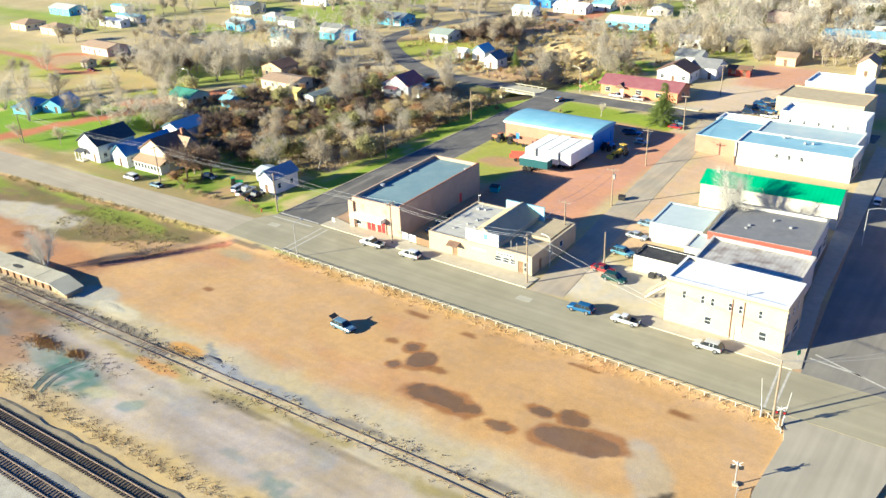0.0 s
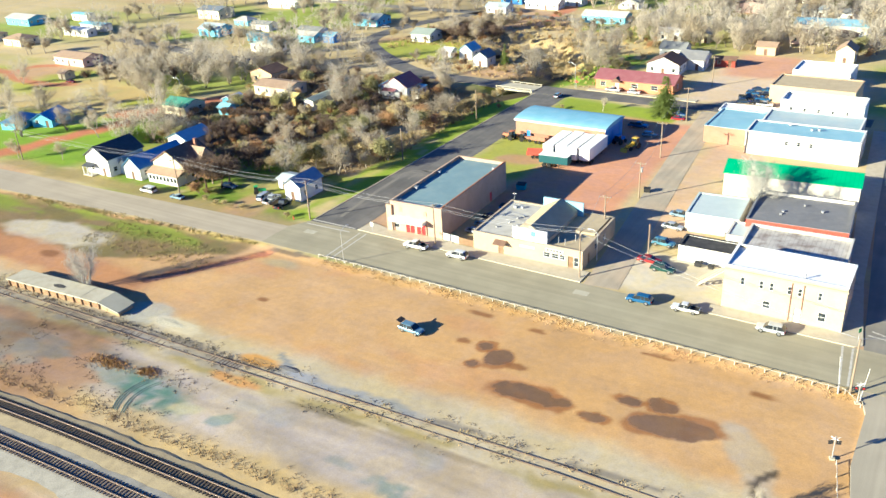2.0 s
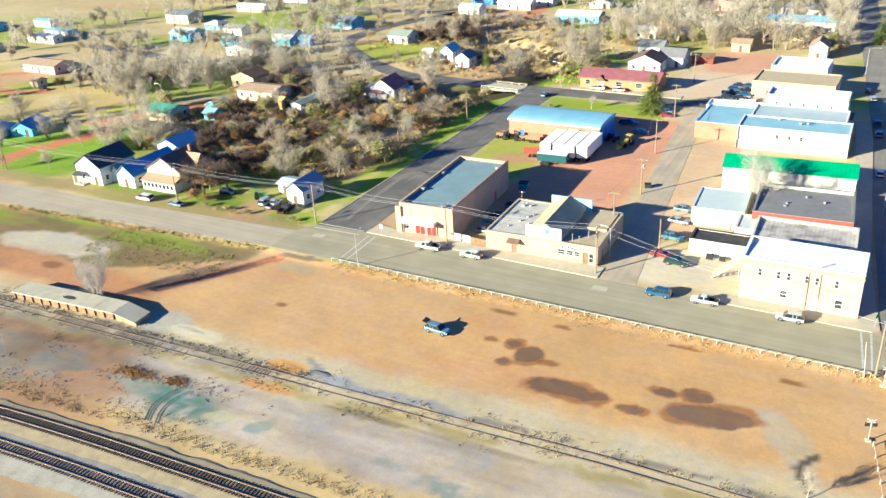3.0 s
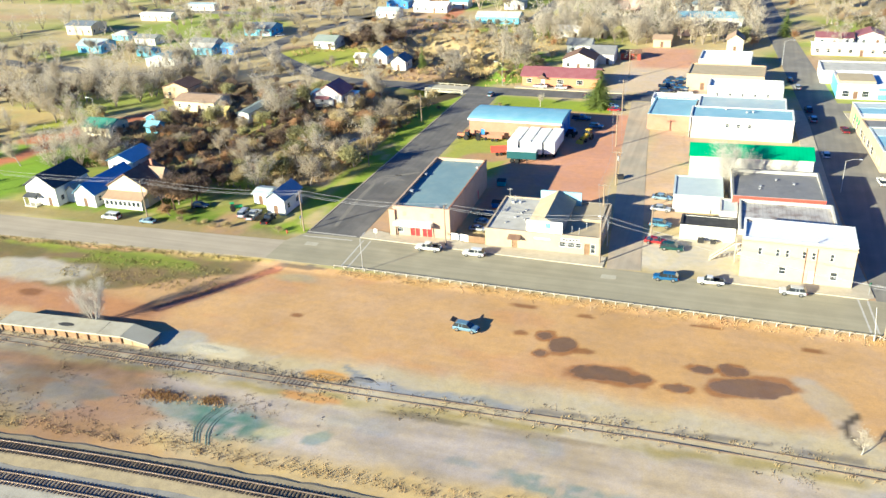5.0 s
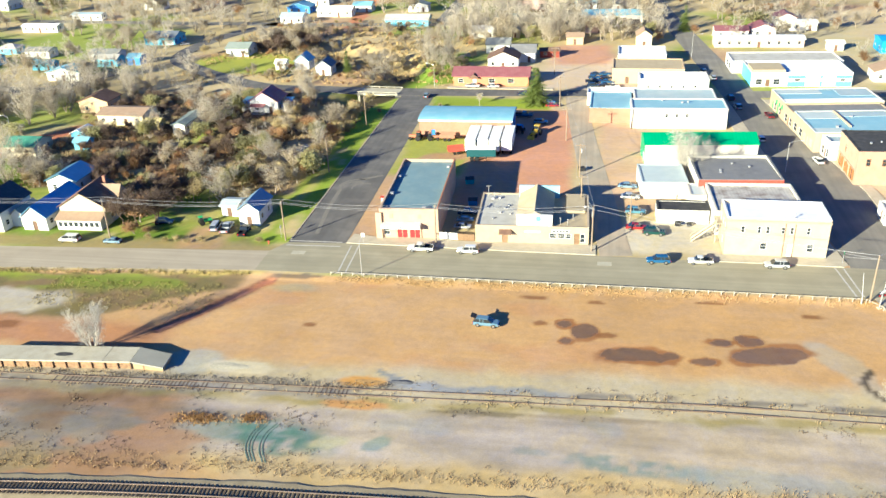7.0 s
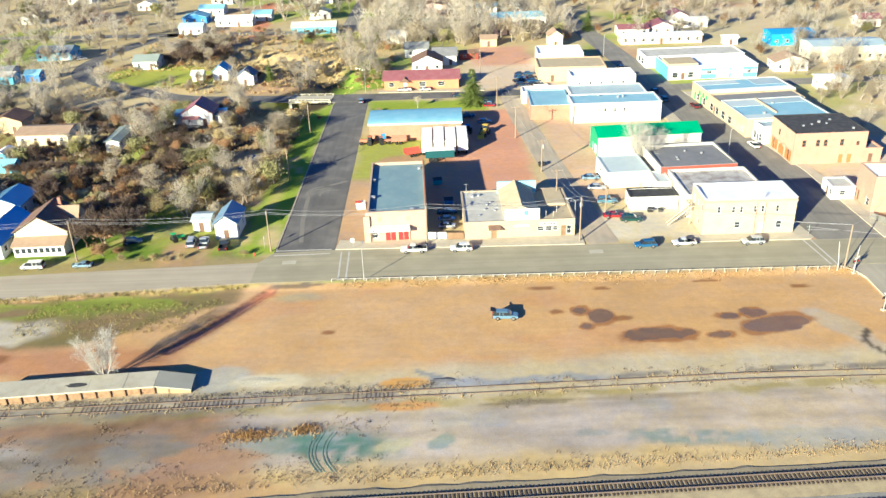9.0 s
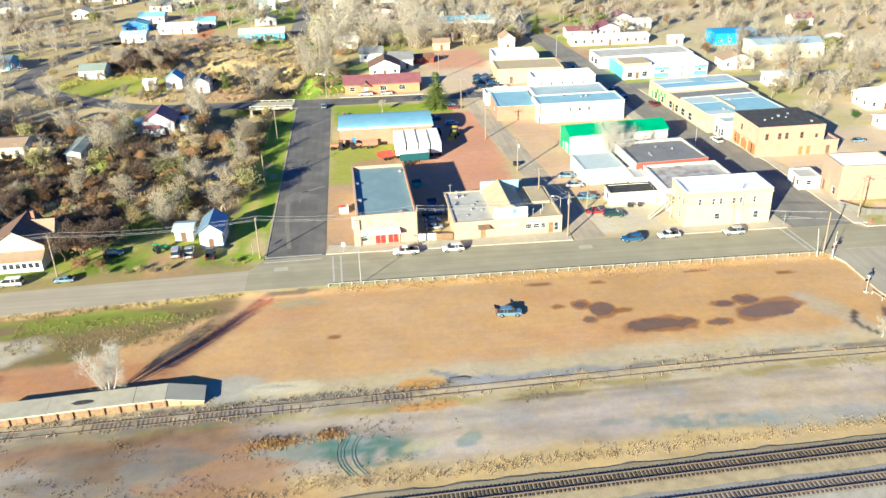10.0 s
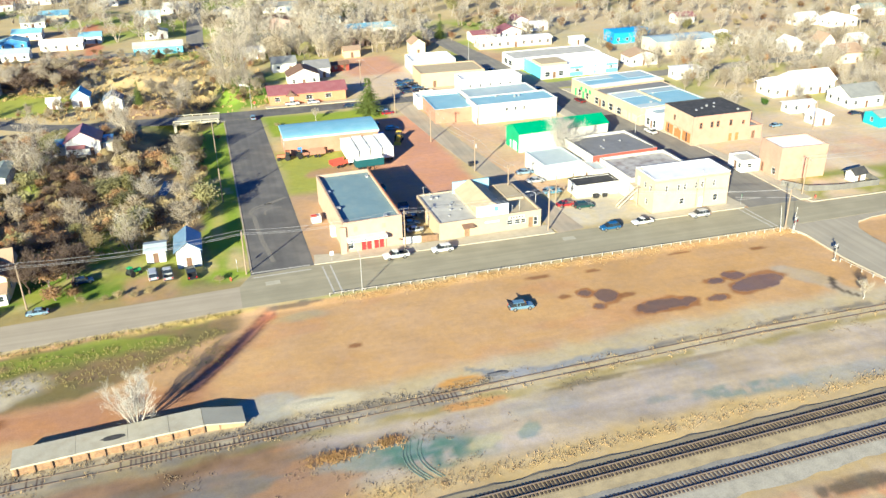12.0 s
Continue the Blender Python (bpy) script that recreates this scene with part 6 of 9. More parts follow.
    for s in (-1, 1):
        for f in ((0.5,) if kind in ("sedan", "pickup") else (0.40, 0.68)):
            xx = X(c1 + (c2 - c1) * f)
            bm = bmesh.new()
            hexa(bm, [(xx - 0.05, s * hw * 0.935, belt - 0.02), (xx + 0.05, s * hw * 0.935, belt - 0.02), (xx + 0.05, s * hw * 0.92, belt - 0.02), (xx - 0.05, s * hw * 0.92, belt - 0.02)],
                 [(xx - 0.05, s * (rw + 0.02), H - 0.08), (xx + 0.05, s * (rw + 0.02), H - 0.08), (xx + 0.05, s * (rw - 0.01), H - 0.08), (xx - 0.05, s * (rw - 0.01), H - 0.08)])
            part("door_pillar", bm, pm, root)
        bm = bmesh.new()
        y0, y1 = sorted((s * hw, s * (hw + 0.16)))
        box(bm, X(c0 + 0.07) - 0.06, X(c0 + 0.07) + 0.06, y0, y1, belt + 0.0, belt + 0.14)
        part("wing_mirror", bm, pm, root)
        bm = bmesh.new()
        y0, y1 = sorted((s * hw * 0.82, s * hw * 0.5))
        box(bm, L / 2 - 0.08, L / 2 + 0.015, y0, y1, hood - 0.36, hood - 0.22)
        part("headlight", bm, M_LAMPW, root)
        bm = bmesh.new()
        y0, y1 = sorted((s * hw * 0.86, s * hw * 0.62))
        box(bm, -L / 2 - 0.02, -L / 2 + 0.1, y0, y1, belt - 0.42, belt - 0.1)
        part("taillight", bm, M_LAMPR, root)
    for xx, nm in ((L / 2 - 0.04, "front_bumper"), (-L / 2 - 0.02, "rear_bumper")):
        bm = bmesh.new()
        box(bm, xx - 0.06, xx + 0.08, -hw * 0.85, hw * 0.85, sill, sill + 0.22)
        part(nm, bm, M_TRIM, root)
    r = 0.34 if kind in ("sedan", "van") else 0.40
    bm = bmesh.new()
    tube(bm, (0, -0.12, 0), (0, 0.12, 0), r, r, 14)
    tyre = mesh_of("tyre", bm, M_TYRE)
    bm = bmesh.new()
    tube(bm, (0, -0.13, 0), (0, 0.13, 0), r * 0.62, r * 0.62, 10)
    rim = mesh_of("rim", bm, M_RIM)
    for fx in (L / 2 - 0.19 * L, -L / 2 + 0.2 * L):
        for s in (-1, 1):
            wl = part("wheel", tyre, None, root, at=pose(fx, s * (hw - 0.11), r))
            part("rim", rim, None, wl)
    if hatch:
        bm = bmesh.new()
        hexa(bm, [(X(c2) - 0.05, -rw, H), (X(c2) - 0.05, rw, H), (X(c2) - 1.0, rw, H + 0.28), (X(c2) - 1.0, -rw, H + 0.28)], [(X(c2) - 0.05, -rw, H + 0.08), (X(c2) - 0.05, rw, H + 0.08), (X(c2) - 1.0, rw, H + 0.36), (X(c2) - 1.0, -rw, H + 0.36)])
        part("open_tailgate", bm, M_TRIM, root, "raised dark tailgate")
    VEH[ck] = root
    return root


WHITE_C, SILVER, BLUE_C, NAVY, GREEN_C, RED_C, BLACK_C, STEEL = (0.75, 0.75, 0.73), (0.45, 0.47, 0.49), (0.03, 0.12, 0.26), (0.025, 0.05, 0.10), (0.02, 0.07, 0.06), (0.36, 0.03, 0.03), (0.02, 0.02, 0.025), (0.22, 0.33, 0.42)


def box_trailer(x, y, heading, L, label, wm, h=3.9, z=0.0):
    root = thing("semi_trailer", label, "trailer", pose(x, y, z, 0, 0, heading), "parked trailers")
    bm = bmesh.new()
    box(bm, -L / 2, L / 2, -1.28, 1.28, 1.1, h)
    part("box", bm, wm, root)
    bm = bmesh.new()
    box(bm, -L / 2 - 0.03, L / 2 + 0.03, -1.3, 1.3, h, h + 0.06)
    part("roof_panel", bm, M_ROOF_WHITE, root)
    bm = bmesh.new()
    box(bm, -L / 2, L / 2, -0.5, 0.5, 0.85, 1.1)
    part("chassis", bm, M_TRIM, root)
    for wx in (-L / 2 + 1.2, -L / 2 + 2.4):
        for s in (-1, 1):
            bm = bmesh.new()
            tube(bm, (wx, s * 0.85, 0.5), (wx, s * 1.25, 0.5), 0.5, 0.5, 12)
            part("wheel", bm, M_TYRE, root)
    for s in (-1, 1):
        bm = bmesh.new()
        box(bm, L / 2 - 2.4, L / 2 - 2.25, s * 0.7 - 0.08, s * 0.7 + 0.08, 0.0, 0.85)
        part("landing_leg", bm, M_TRIM, root)
    return root


def flat_trailer(x, y, heading, L, label, mat_, h=1.0, load=None):
    root = thing("flatbed_trailer", label, "trailer", pose(x, y, gz(x, y), 0, 0, heading))
    bm = bmesh.new()
    box(bm, -L / 2, L / 2, -1.1, 1.1, h - 0.15, h)
    part("deck", bm, mat_, root)
    for s in (-1, 1):
        bm = bmesh.new()
        y0, y1 = sorted((s * 1.1, s * 1.02))
        box(bm, -L / 2, L / 2, y0, y1, h, h + 0.9)
        part("side_board", bm, mat_, root)
        for wx in (-0.6, 0.4):
            bm = bmesh.new()
            tube(bm, (wx, s * 0.8, 0.4), (wx, s * 1.1, 0.4), 0.4, 0.4, 10)
            part("wheel", bm, M_TYRE, root)
    bm = bmesh.new()
    box(bm, L / 2, L / 2 + 1.3, -0.06, 0.06, h - 0.4, h - 0.25)
    part("drawbar", bm, M_TRIM, root)
    return root


def machine(x, y, heading, label, mat_, scale=1.0, loader=False):
    """A farm or earth-moving machine: bonnet, cab, big rear wheels, small front ones."""
    root = thing("tractor", label, "tractor", pose(x, y, gz(x, y), 0, 0, heading) @ Matrix.Diagonal((scale, scale, scale, 1)))
    bm = bmesh.new()
    hexa(bm, ((-0.4, -0.45, 0.8), (2.1, -0.4, 0.8), (2.1, 0.4, 0.8), (-0.4, 0.45, 0.8)), ((-0.4, -0.4, 1.7), (2.0, -0.33, 1.55), (2.0, 0.33, 1.55), (-0.4, 0.4, 1.7)))
    part("bonnet", bm, mat_, root)
    bm = bmesh.new()
    hexa(bm, ((-1.6, -0.75, 1.0), (-0.4, -0.75, 1.0), (-0.4, 0.75, 1.0), (-1.6, 0.75, 1.0)), ((-1.5, -0.65, 2.5), (-0.55, -0.65, 2.5), (-0.55, 0.65, 2.5), (-1.5, 0.65, 2.5)))
    part("cab", bm, M_CARGLASS, root)
    bm = bmesh.new()
    box(bm, -1.65, -0.4, -0.75, 0.75, 2.5, 2.62)
    part("cab_roof", bm, mat_, root)
    for xx, rr, yy in ((-1.0, 0.8, 0.95), (1.5, 0.5, 0.75)):
        for s in (-1, 1):
            bm = bmesh.new()
            tube(bm, (xx, s * (yy - 0.18), rr), (xx, s * (yy + 0.18), rr), rr, rr, 14)
            part("wheel", bm, M_TYRE, root)
    if loader:
        for s in (-1, 1):
            bm = bmesh.new()
            tube(bm, (0.2, s * 0.55, 1.6), (3.0, s * 0.55, 0.5), 0.09, 0.09, 6)
            part("loader_arm", bm, mat_, root)
        bm = bmesh.new()
        prism(bm, ((2.9, 0.1), (3.6, 0.05), (3.0, 0.9)), -0.9, 0.9)
        part("bucket", bm, mat_, root)
    return root

# ---- trees ----
def fast_mesh(name, verts, faces, material, smooth=False):
    me = bpy.data.meshes.new(name)
    me.from_pydata(verts, [], faces)
    me.materials.append(material)
    me.update()
    return me


def limb(V, F, p, q, r0, r1, n=4):
    d = (q - p)
    if d.length < 1e-4:
        return
    d.normalize()
    u = d.orthogonal().normalized()
    w = d.cross(u)
    b = len(V)
    for c, r in ((p, r0), (q, r1)):
        for k in range(n):
            a = k * math.tau / n
            V.append((c + (u * math.cos(a) + w * math.sin(a)) * r).to_tuple())
    for k in range(n):
        j = (k + 1) % n
        F.append((b + k, b + j, b + n + j, b + n + k))


def grow(r, H, spread, levels, trunk_r, clear=0.25, up=0.35, thin=False):
    """Trunk and limbs. Returns vertices, faces and the ends of the outer limbs with their directions."""
    V, F, tips = [], [], []

    def branch(p, d, length, rad, lv):
        n = 3 if lv < 2 else 2
        q = p
        for i in range(n):
            d2 = (d + Vector((r.gauss(0, 0.16), r.gauss(0, 0.16), r.gauss(0, 0.08) + 0.04))).normalized()
            q2 = q + d2 * length / n
            if not (thin and lv >= 2):
                limb(V, F, q, q2, rad * (1 - 0.25 * i), rad * (1 - 0.25 * (i + 1)), 5 if lv == 0 else 3)
            if lv < levels and (i >= 1 or lv > 0):
                for _ in range(2):
                    az = r.uniform(0, math.tau)
                    side = Vector((math.cos(az), math.sin(az), 0))
                    nd = (d2 * r.uniform(0.35, 0.8) + side * spread * r.uniform(0.7, 1.2) + Vector((0, 0, up))).normalized()
                    branch(q2, nd, length * r.uniform(0.5, 0.75), rad * (0.55 - 0.1 * i), lv + 1)
            if lv >= levels - 1:
                tips.append((q2, d2))
            q, d = q2, d2
        if lv < levels:
            branch(q, d, length * 0.62, rad * 0.4, lv + 1)
    branch(Vector((0, 0, -0.15)), Vector((r.gauss(0, 0.05), r.gauss(0, 0.05), 1)).normalized(), H * (clear + 0.22), trunk_r, 0)
    return V, F, tips


def twigs(r, tips, per, length, width, long_=2):
    """Fine twigs as slender blades round the limbs' ends, a few long ones first."""
    V, F = [], []
    for p, d in tips:
        for k in range(per + long_):
            lg = k < long_
            q = p if lg else p + Vector((r.gauss(0, 0.5), r.gauss(0, 0.5), r.gauss(0, 0.45))) * length
            e = (d * 0.8 + Vector((r.gauss(0, 0.6), r.gauss(0, 0.6), r.gauss(0.25, 0.45)))).normalized()
            s = e.orthogonal().normalized()
            s.rotate(Matrix.Rotation(r.uniform(0, 6.28), 3, e))
            ln = length * (r.uniform(1.3, 2.0) if lg else r.uniform(0.5, 1.2))
            wd = width * (1.5 if lg else 1.0)
            b = len(V)
            V += [(q - s * wd).to_tuple(), (q + s * wd).to_tuple(), (q + e * ln).to_tuple()]
            F.append((b, b + 1, b + 2))
    return V, F


def leaves(r, tips, per, size, scat):
    V, F = [], []
    for p, d in tips:
        for _ in range(per):
            q = p + Vector((r.gauss(0, scat), r.gauss(0, scat), r.gauss(0, scat * 0.8)))
            e = Vector((r.gauss(0, 1), r.gauss(0, 1), r.gauss(0, 1))).normalized()
            s = e.orthogonal().normalized()
            k = size * r.uniform(0.5, 1.3)
            b = len(V)
            V += [(q - s * k * 0.55).to_tuple(), (q + s * k * 0.55).to_tuple(), (q + e * k * 1.3).to_tuple()]
            F.append((b, b + 1, b + 2))
    return V, F


TREES = {}


def tree_kind(kind, v, far=False):
    """The shared meshes of one tree: wood and crown; far ones have fewer, broader sprays."""
    key = (kind, v, far)
    fp, fw = (0.5, 2.5) if far else (1.0, 1.0)
    if key in TREES:
        return TREES[key]
    r = rng(100 + v * 7 + sum(map(ord, kind)))
    if kind == "bare":
        V, F, tips = grow(r, 12, 0.85, 2, 0.24, clear=0.12, thin=far)
        cv, cf = twigs(r, tips, round(14 * fp), 0.95, 0.032 * fw)
        meshes = (M_BARK, M_TWIG)
    elif kind == "pale":
        V, F, tips = grow(r, 12, 0.9, 2, 0.22, clear=0.12, thin=far)
        cv, cf = twigs(r, tips, round(14 * fp), 0.95, 0.034 * fw)
        meshes = (M_BARKPALE, M_TWIGPALE)
    elif kind == "lone":
        V, F, tips = [], [], []
        for k in range(9):
            az, lean = k * math.tau / 9 + r.uniform(-0.3, 0.3), r.uniform(0.12, 0.62)
            d = Vector((math.cos(az) * lean, math.sin(az) * lean, 1)).normalized()
            p = Vector((math.cos(az), math.sin(az), 0)) * 0.15 + Vector((0, 0, -0.3))
            ln = r.uniform(7.4, 9.2)
            for i in range(9):
                d = (d + Vector((r.gauss(0, 0.07), r.gauss(0, 0.07), 0.03))).normalized()
                q = p + d * ln / 9
                limb(V, F, p, q, 0.15 * (1 - i / 9.5), 0.15 * (1 - (i + 1) / 9.5), 4)
                if i >= 2:
                    for _ in range(2):
                        sd = (d + Vector((r.gauss(0, 0.55), r.gauss(0, 0.55), r.gauss(0.1, 0.3)))).normalized()
                        e = q + sd * r.uniform(0.9, 1.9)
                        limb(V, F, q, e, 0.04, 0.015, 3)
                        tips += [(q.lerp(e, 0.5), sd), (e, sd)]
                p = q
        cv, cf = twigs(r, tips, 24, 0.85, 0.013, 3)
        meshes = (M_BARKPALE, M_TWIGWHITE)
    elif kind == "fan":
        # several stems rising from one foot, spreading like a fan, pale and feathery
        V, F, tips = [], [], []
        stems = 5 if far else 7
        for k in range(stems):
            az, lean = k * math.tau / stems + r.uniform(-0.4, 0.4), r.uniform(0.08, 0.55)
            d = Vector((math.cos(az) * lean, math.sin(az) * lean, 1)).normalized()
            p = Vector((0, 0, -0.3))
            ln = r.uniform(7.2, 9.6)
            for i in range(6):
                d = (d + Vector((r.gauss(0, 0.10), r.gauss(0, 0.10), 0.02))).normalized()
                q = p + d * ln / 6
                limb(V, F, p, q, 0.12 * (1 - i / 6.6), 0.12 * (1 - (i + 1) / 6.6), 3)
                if i >= 1:
                    for _ in range(1 if far else 2):
                        sd = (d + Vector((r.gauss(0, 0.6), r.gauss(0, 0.6), r.gauss(0.05, 0.25)))).normalized()
                        e = q + sd * r.uniform(0.9, 2.2)
                        if not far:
                            limb(V, F, q, e, 0.045, 0.02, 3)
                        tips += [(q.lerp(e, 0.5), sd), (e, sd)]
                p = q
        cv, cf = twigs(r, tips, 8 if far else 12, 1.05, 0.05 if far else 0.026, 2)
        meshes = (M_BARK, M_TWIGPALE)
    elif kind == "dark":
        V, F, tips = grow(r, 10, 0.9, 2, 0.2, clear=0.12, up=0.2, thin=far)
        cv, cf = twigs(r, tips, round(16 * fp), 1.0, 0.042 * fw)
        meshes = (M_TWIGDARK, M_TWIGDARK)
    elif kind in ("rust", "straw", "olive", "green"):
        V, F, tips = grow(r, 10, 0.85, 2, 0.2, clear=0.12, up=0.25, thin=far)
        per = {"rust": 12, "straw": 12, "olive": 20, "green": 20}[kind]
        cv, cf = leaves(r, tips, round(per * fp), (1.4 if far else 1.0) * (0.36 if kind != "olive" else 0.44), 0.75)
        m = {"rust": M_LEAFRUST, "straw": M_LEAFTAN, "olive": M_LEAFOLIVE, "green": M_LEAFGREEN}[kind]
        meshes = (M_BARK, m)
    elif kind == "spruce":
        V, F, tips = [], [], []
        limb(V, F, Vector((0, 0, -0.1)), Vector((0, 0, 10)), 0.2, 0.02, 6)
        cv, cf = [], []
        z = 0.7
        while z < 9.9:
            rad = 2.9 * (1 - z / 10.2) + 0.15
            for k in range(max(5, int(15 * rad / 2.2))):
                az = r.uniform(0, 6.28)
                d = Vector((math.cos(az), math.sin(az), -0.22 + r.uniform(-0.1, 0.15)))
                L_ = rad * r.uniform(0.75, 1.12)
                side = Vector((-d.y, d.x, 0))
                n = max(2, int(L_ / 0.32))
                for i in range(n):
                    t = (i + 0.4) / n
                    c = Vector((0, 0, z)) + d * L_ * t
                    wd = 0.34 * (1.15 - t)
                    for sg in (-1, 1):
                        b = len(cv)
                        tip = c + side * sg * wd * 1.5 + d * 0.25 + Vector((0, 0, r.uniform(-0.16, 0.05)))
                        cv += [c.to_tuple(), (c + d * 0.3).to_tuple(), tip.to_tuple()]
                        cf.append((b, b + 1, b + 2))
            z += 0.27
        meshes = (M_BARK, M_NEEDLE)
    TREES[key] = (fast_mesh("trunk", V, F, meshes[0]), fast_mesh("crown", cv, cf, meshes[1]))
    return TREES[key]


TREE_WORDS = {"lone": ("tree", "pale leafless tree with a dense crown"), "bare": ("tree", "bare grey leafless tree"), "pale": ("tree", "pale bare cottonwood tree"), "fan": ("tree", "tall pale many-stemmed leafless tree"), "dark": ("shrub", "dark brown leafless shrub"),
              "rust": ("shrub", "rust coloured autumn shrub"), "straw": ("shrub", "straw coloured dry shrub"), "olive": ("tree", "olive green juniper tree"),
              "green": ("bush", "bright green leafy garden bush"), "spruce": ("spruce", "dark green conical spruce tree")}


def tree(kind, x, y, h, where="on dry grass", v=None, wide=1.0, rz=None, z=None, group=""):
    r = rng(int(x * 31 + y * 17))
    v = r.randrange(4 if kind in ("bare", "pale") else 3) if v is None else v
    wood, crown = tree_kind(kind, v)
    s = h / 10.0
    z = gz(x, y) if z is None else z
    nm, words = TREE_WORDS[kind]
    root = thing(nm, words + " " + where, nm, pose(x, y, z, 0, 0, r.uniform(0, 360) if rz is None else rz), group)
    k = Matrix.Diagonal((s * wide, s * wide, s, 1))
    part("trunk", wood, None, root, at=k)
    part("crown", crown, None, root, at=k)
    return root


def tree_mass(name, label, spots):
    """Many far trees, too many to count, as one mesh. spots: (kind, x, y, height, width)."""
    VS, FS, MI, mats_, base = [], [], [], [], 0
    r = rng(len(spots))
    for kind, x, y, h, wide in spots:
        for me_ in tree_kind(kind, r.randrange(3), True):
            n = len(me_.vertices)
            co = np.empty(n * 3)
            me_.vertices.foreach_get("co", co)
            co = co.reshape(-1, 3) * (h / 10 * wide, h / 10 * wide, h / 10)
            a = r.uniform(0, 6.28)
            c, s_ = math.cos(a), math.sin(a)
            co = np.stack([co[:, 0] * c - co[:, 1] * s_ + x, co[:, 0] * s_ + co[:, 1] * c + y, co[:, 2]], 1)
            tri = len(me_.polygons)
            step = 1
            fs = [tuple(p.vertices) for p in me_.polygons]
            m_ = me_.materials[0]
            if m_ not in mats_:
                mats_.append(m_)
            FS += [tuple(i + base for i in f) for f in fs]
            MI += [mats_.index(m_)] * len(fs)
            VS.append(co)
            base += n
    me_ = bpy.data.meshes.new(name)
    me_.from_pydata(np.concatenate(VS).tolist(), [], FS)
    for m_ in mats_:
        me_.materials.append(m_)
    me_.polygons.foreach_set("material_index", MI)
    me_.update()
    return tagged(new(name, me_), label, "trees", kind="stuff")


def tufts(name, label, spots, h, material, per=7, width=0.05, seed=1):
    """Dry grass clumps as one mesh of stuff. spots: x, y pairs."""
    r = rng(seed)
    V, F = [], []
    for x, y in spots:
        z = gz(x, y)
        for _ in range(per):
            a = r.uniform(0, 6.28)
            px_, py_ = x + r.gauss(0, 0.25), y + r.gauss(0, 0.25)
            hh = h * r.uniform(0.5, 1.2)
            b = len(V)
            V += [(px_ - math.cos(a) * width, py_ - math.sin(a) * width, z - 0.03), (px_ + math.cos(a) * width, py_ + math.sin(a) * width, z - 0.03), (px_ + r.gauss(0, 0.2) * h, py_ + r.gauss(0, 0.2) * h, z + hh)]
            F.append((b, b + 1, b + 2))
    return tagged(new(name, fast_mesh(name, V, F, material)), label, "grass", kind="stuff")

# ---- houses of the town ----
first_house = house("house", "white two-storey house with a blue-black roof on a lawn", -196.6, 108.8, 0, 8.4, 10.5, 4.6, M_WHITE, M_ROOF_INK, rise=2.6, axis="y", roof="gable", porch=(0.3, 3.4, 1.8))
bm = bmesh.new()
box(bm, 8.42, 11.5, 3.0, 9.0, 0.0, 2.7)
prism(bm, ((8.42, 2.701), (11.5, 2.701), (9.96, 4.0)), 3.0, 9.0)
part("wing", bm, M_WHITE, first_house, "white side wing")
bm = bmesh.new()
prism(bm, ((8.42, 2.6), (9.96, 4.02), (11.75, 2.5), (11.75, 2.62), (9.96, 4.16), (8.42, 2.74)), 2.7, 9.2)
part("wing_roof", bm, M_ROOF_SHINGLE, first_house, "grey shingled wing roof")
house("house", "long white gabled house with a metal roof coloured as reflected sky", -184.6, 110.4, 0, 5.6, 14.0, 3.2, M_WHITE, M_ROOF_VIVID, rise=2.2, axis="y", roof="gable")
western_house = house("house", "cream house with a brown roof and a glazed front porch", -177.4, 113.4, 2.0, 10.2, 9.5, 4.4, M_CREAM, M_ROOF_BROWN, rise=3.0, axis="y", roof="gable", chimney=(6.4, 7.6))
western_porch = part("glazed_porch", wall_panel(9.8, 2.2, 0.15, [(0.35 + i * 1.16, 1.15 + i * 1.16, 0.8, 1.8) for i in range(8)]), M_WHITE, western_house, "white porch with a row of windows", at=pose(0.2, -2.4, 0))
for k in range(8):
    bm = bmesh.new()
    box(bm, 0.35 + k * 1.16, 1.15 + k * 1.16, 0.05, 0.08, 0.8, 1.8)
    part("pane", bm, M_GLASS, western_porch)
for xx in (0.2, 9.85):
    bm = bmesh.new()
    box(bm, xx, xx + 0.15, -2.25, -0.01, 0.0, 2.2)
    part("porch_side", bm, M_WHITE, western_house)
bm = bmesh.new()
hexa(bm, ((-0.1, -2.7, 2.2), (10.3, -2.7, 2.2), (10.3, -0.01, 3.2), (-0.1, -0.01, 3.2)), ((-0.1, -2.7, 2.32), (10.3, -2.7, 2.32), (10.3, -0.01, 3.34), (-0.1, -0.01, 3.34)))
part("porch_roof", bm, M_ROOF_TANSH, western_house, "tan shingled porch roof")
bm = bmesh.new()
prism(bm, ((0.0, 4.0), (5.0, 4.0), (2.5, 6.9)), 0.0, 6.4)
part("cross_gable", bm, M_ROOF_TANSH, western_house, "tan shingled cross gable", at=pose(11.0, 4.2, 0, 0, 0, 90))
house("house", "small white gabled house with a metal roof tinted by skylight", -139.0, 116.6, 0, 4.4, 7.4, 3.6, M_WHITE, M_ROOF_STEEL, rise=1.6, axis="y", roof="gable")
house("shed", "white flat-roofed shed beside the small house", -144.6, 120.6, 0, 3.5, 4.2, 2.5, M_WHITE, M_ROOF_MIST, rise=0.5, axis="x", roof="gable", category="shed")
house("house", "white house behind leafless trees", -191.6, 130.1, 0, 7.5, 8.5, 3.2, M_WHITE, M_ROOF_VIVID, rise=1.6, axis="y", roof="gable")
house("house", "cream house with a dull green roof", -219.5, 152.6, 0, 9.6, 8.0, 2.9, M_CREAM, M_ROOF_GREENDULL, rise=1.4, axis="x", roof="gable")
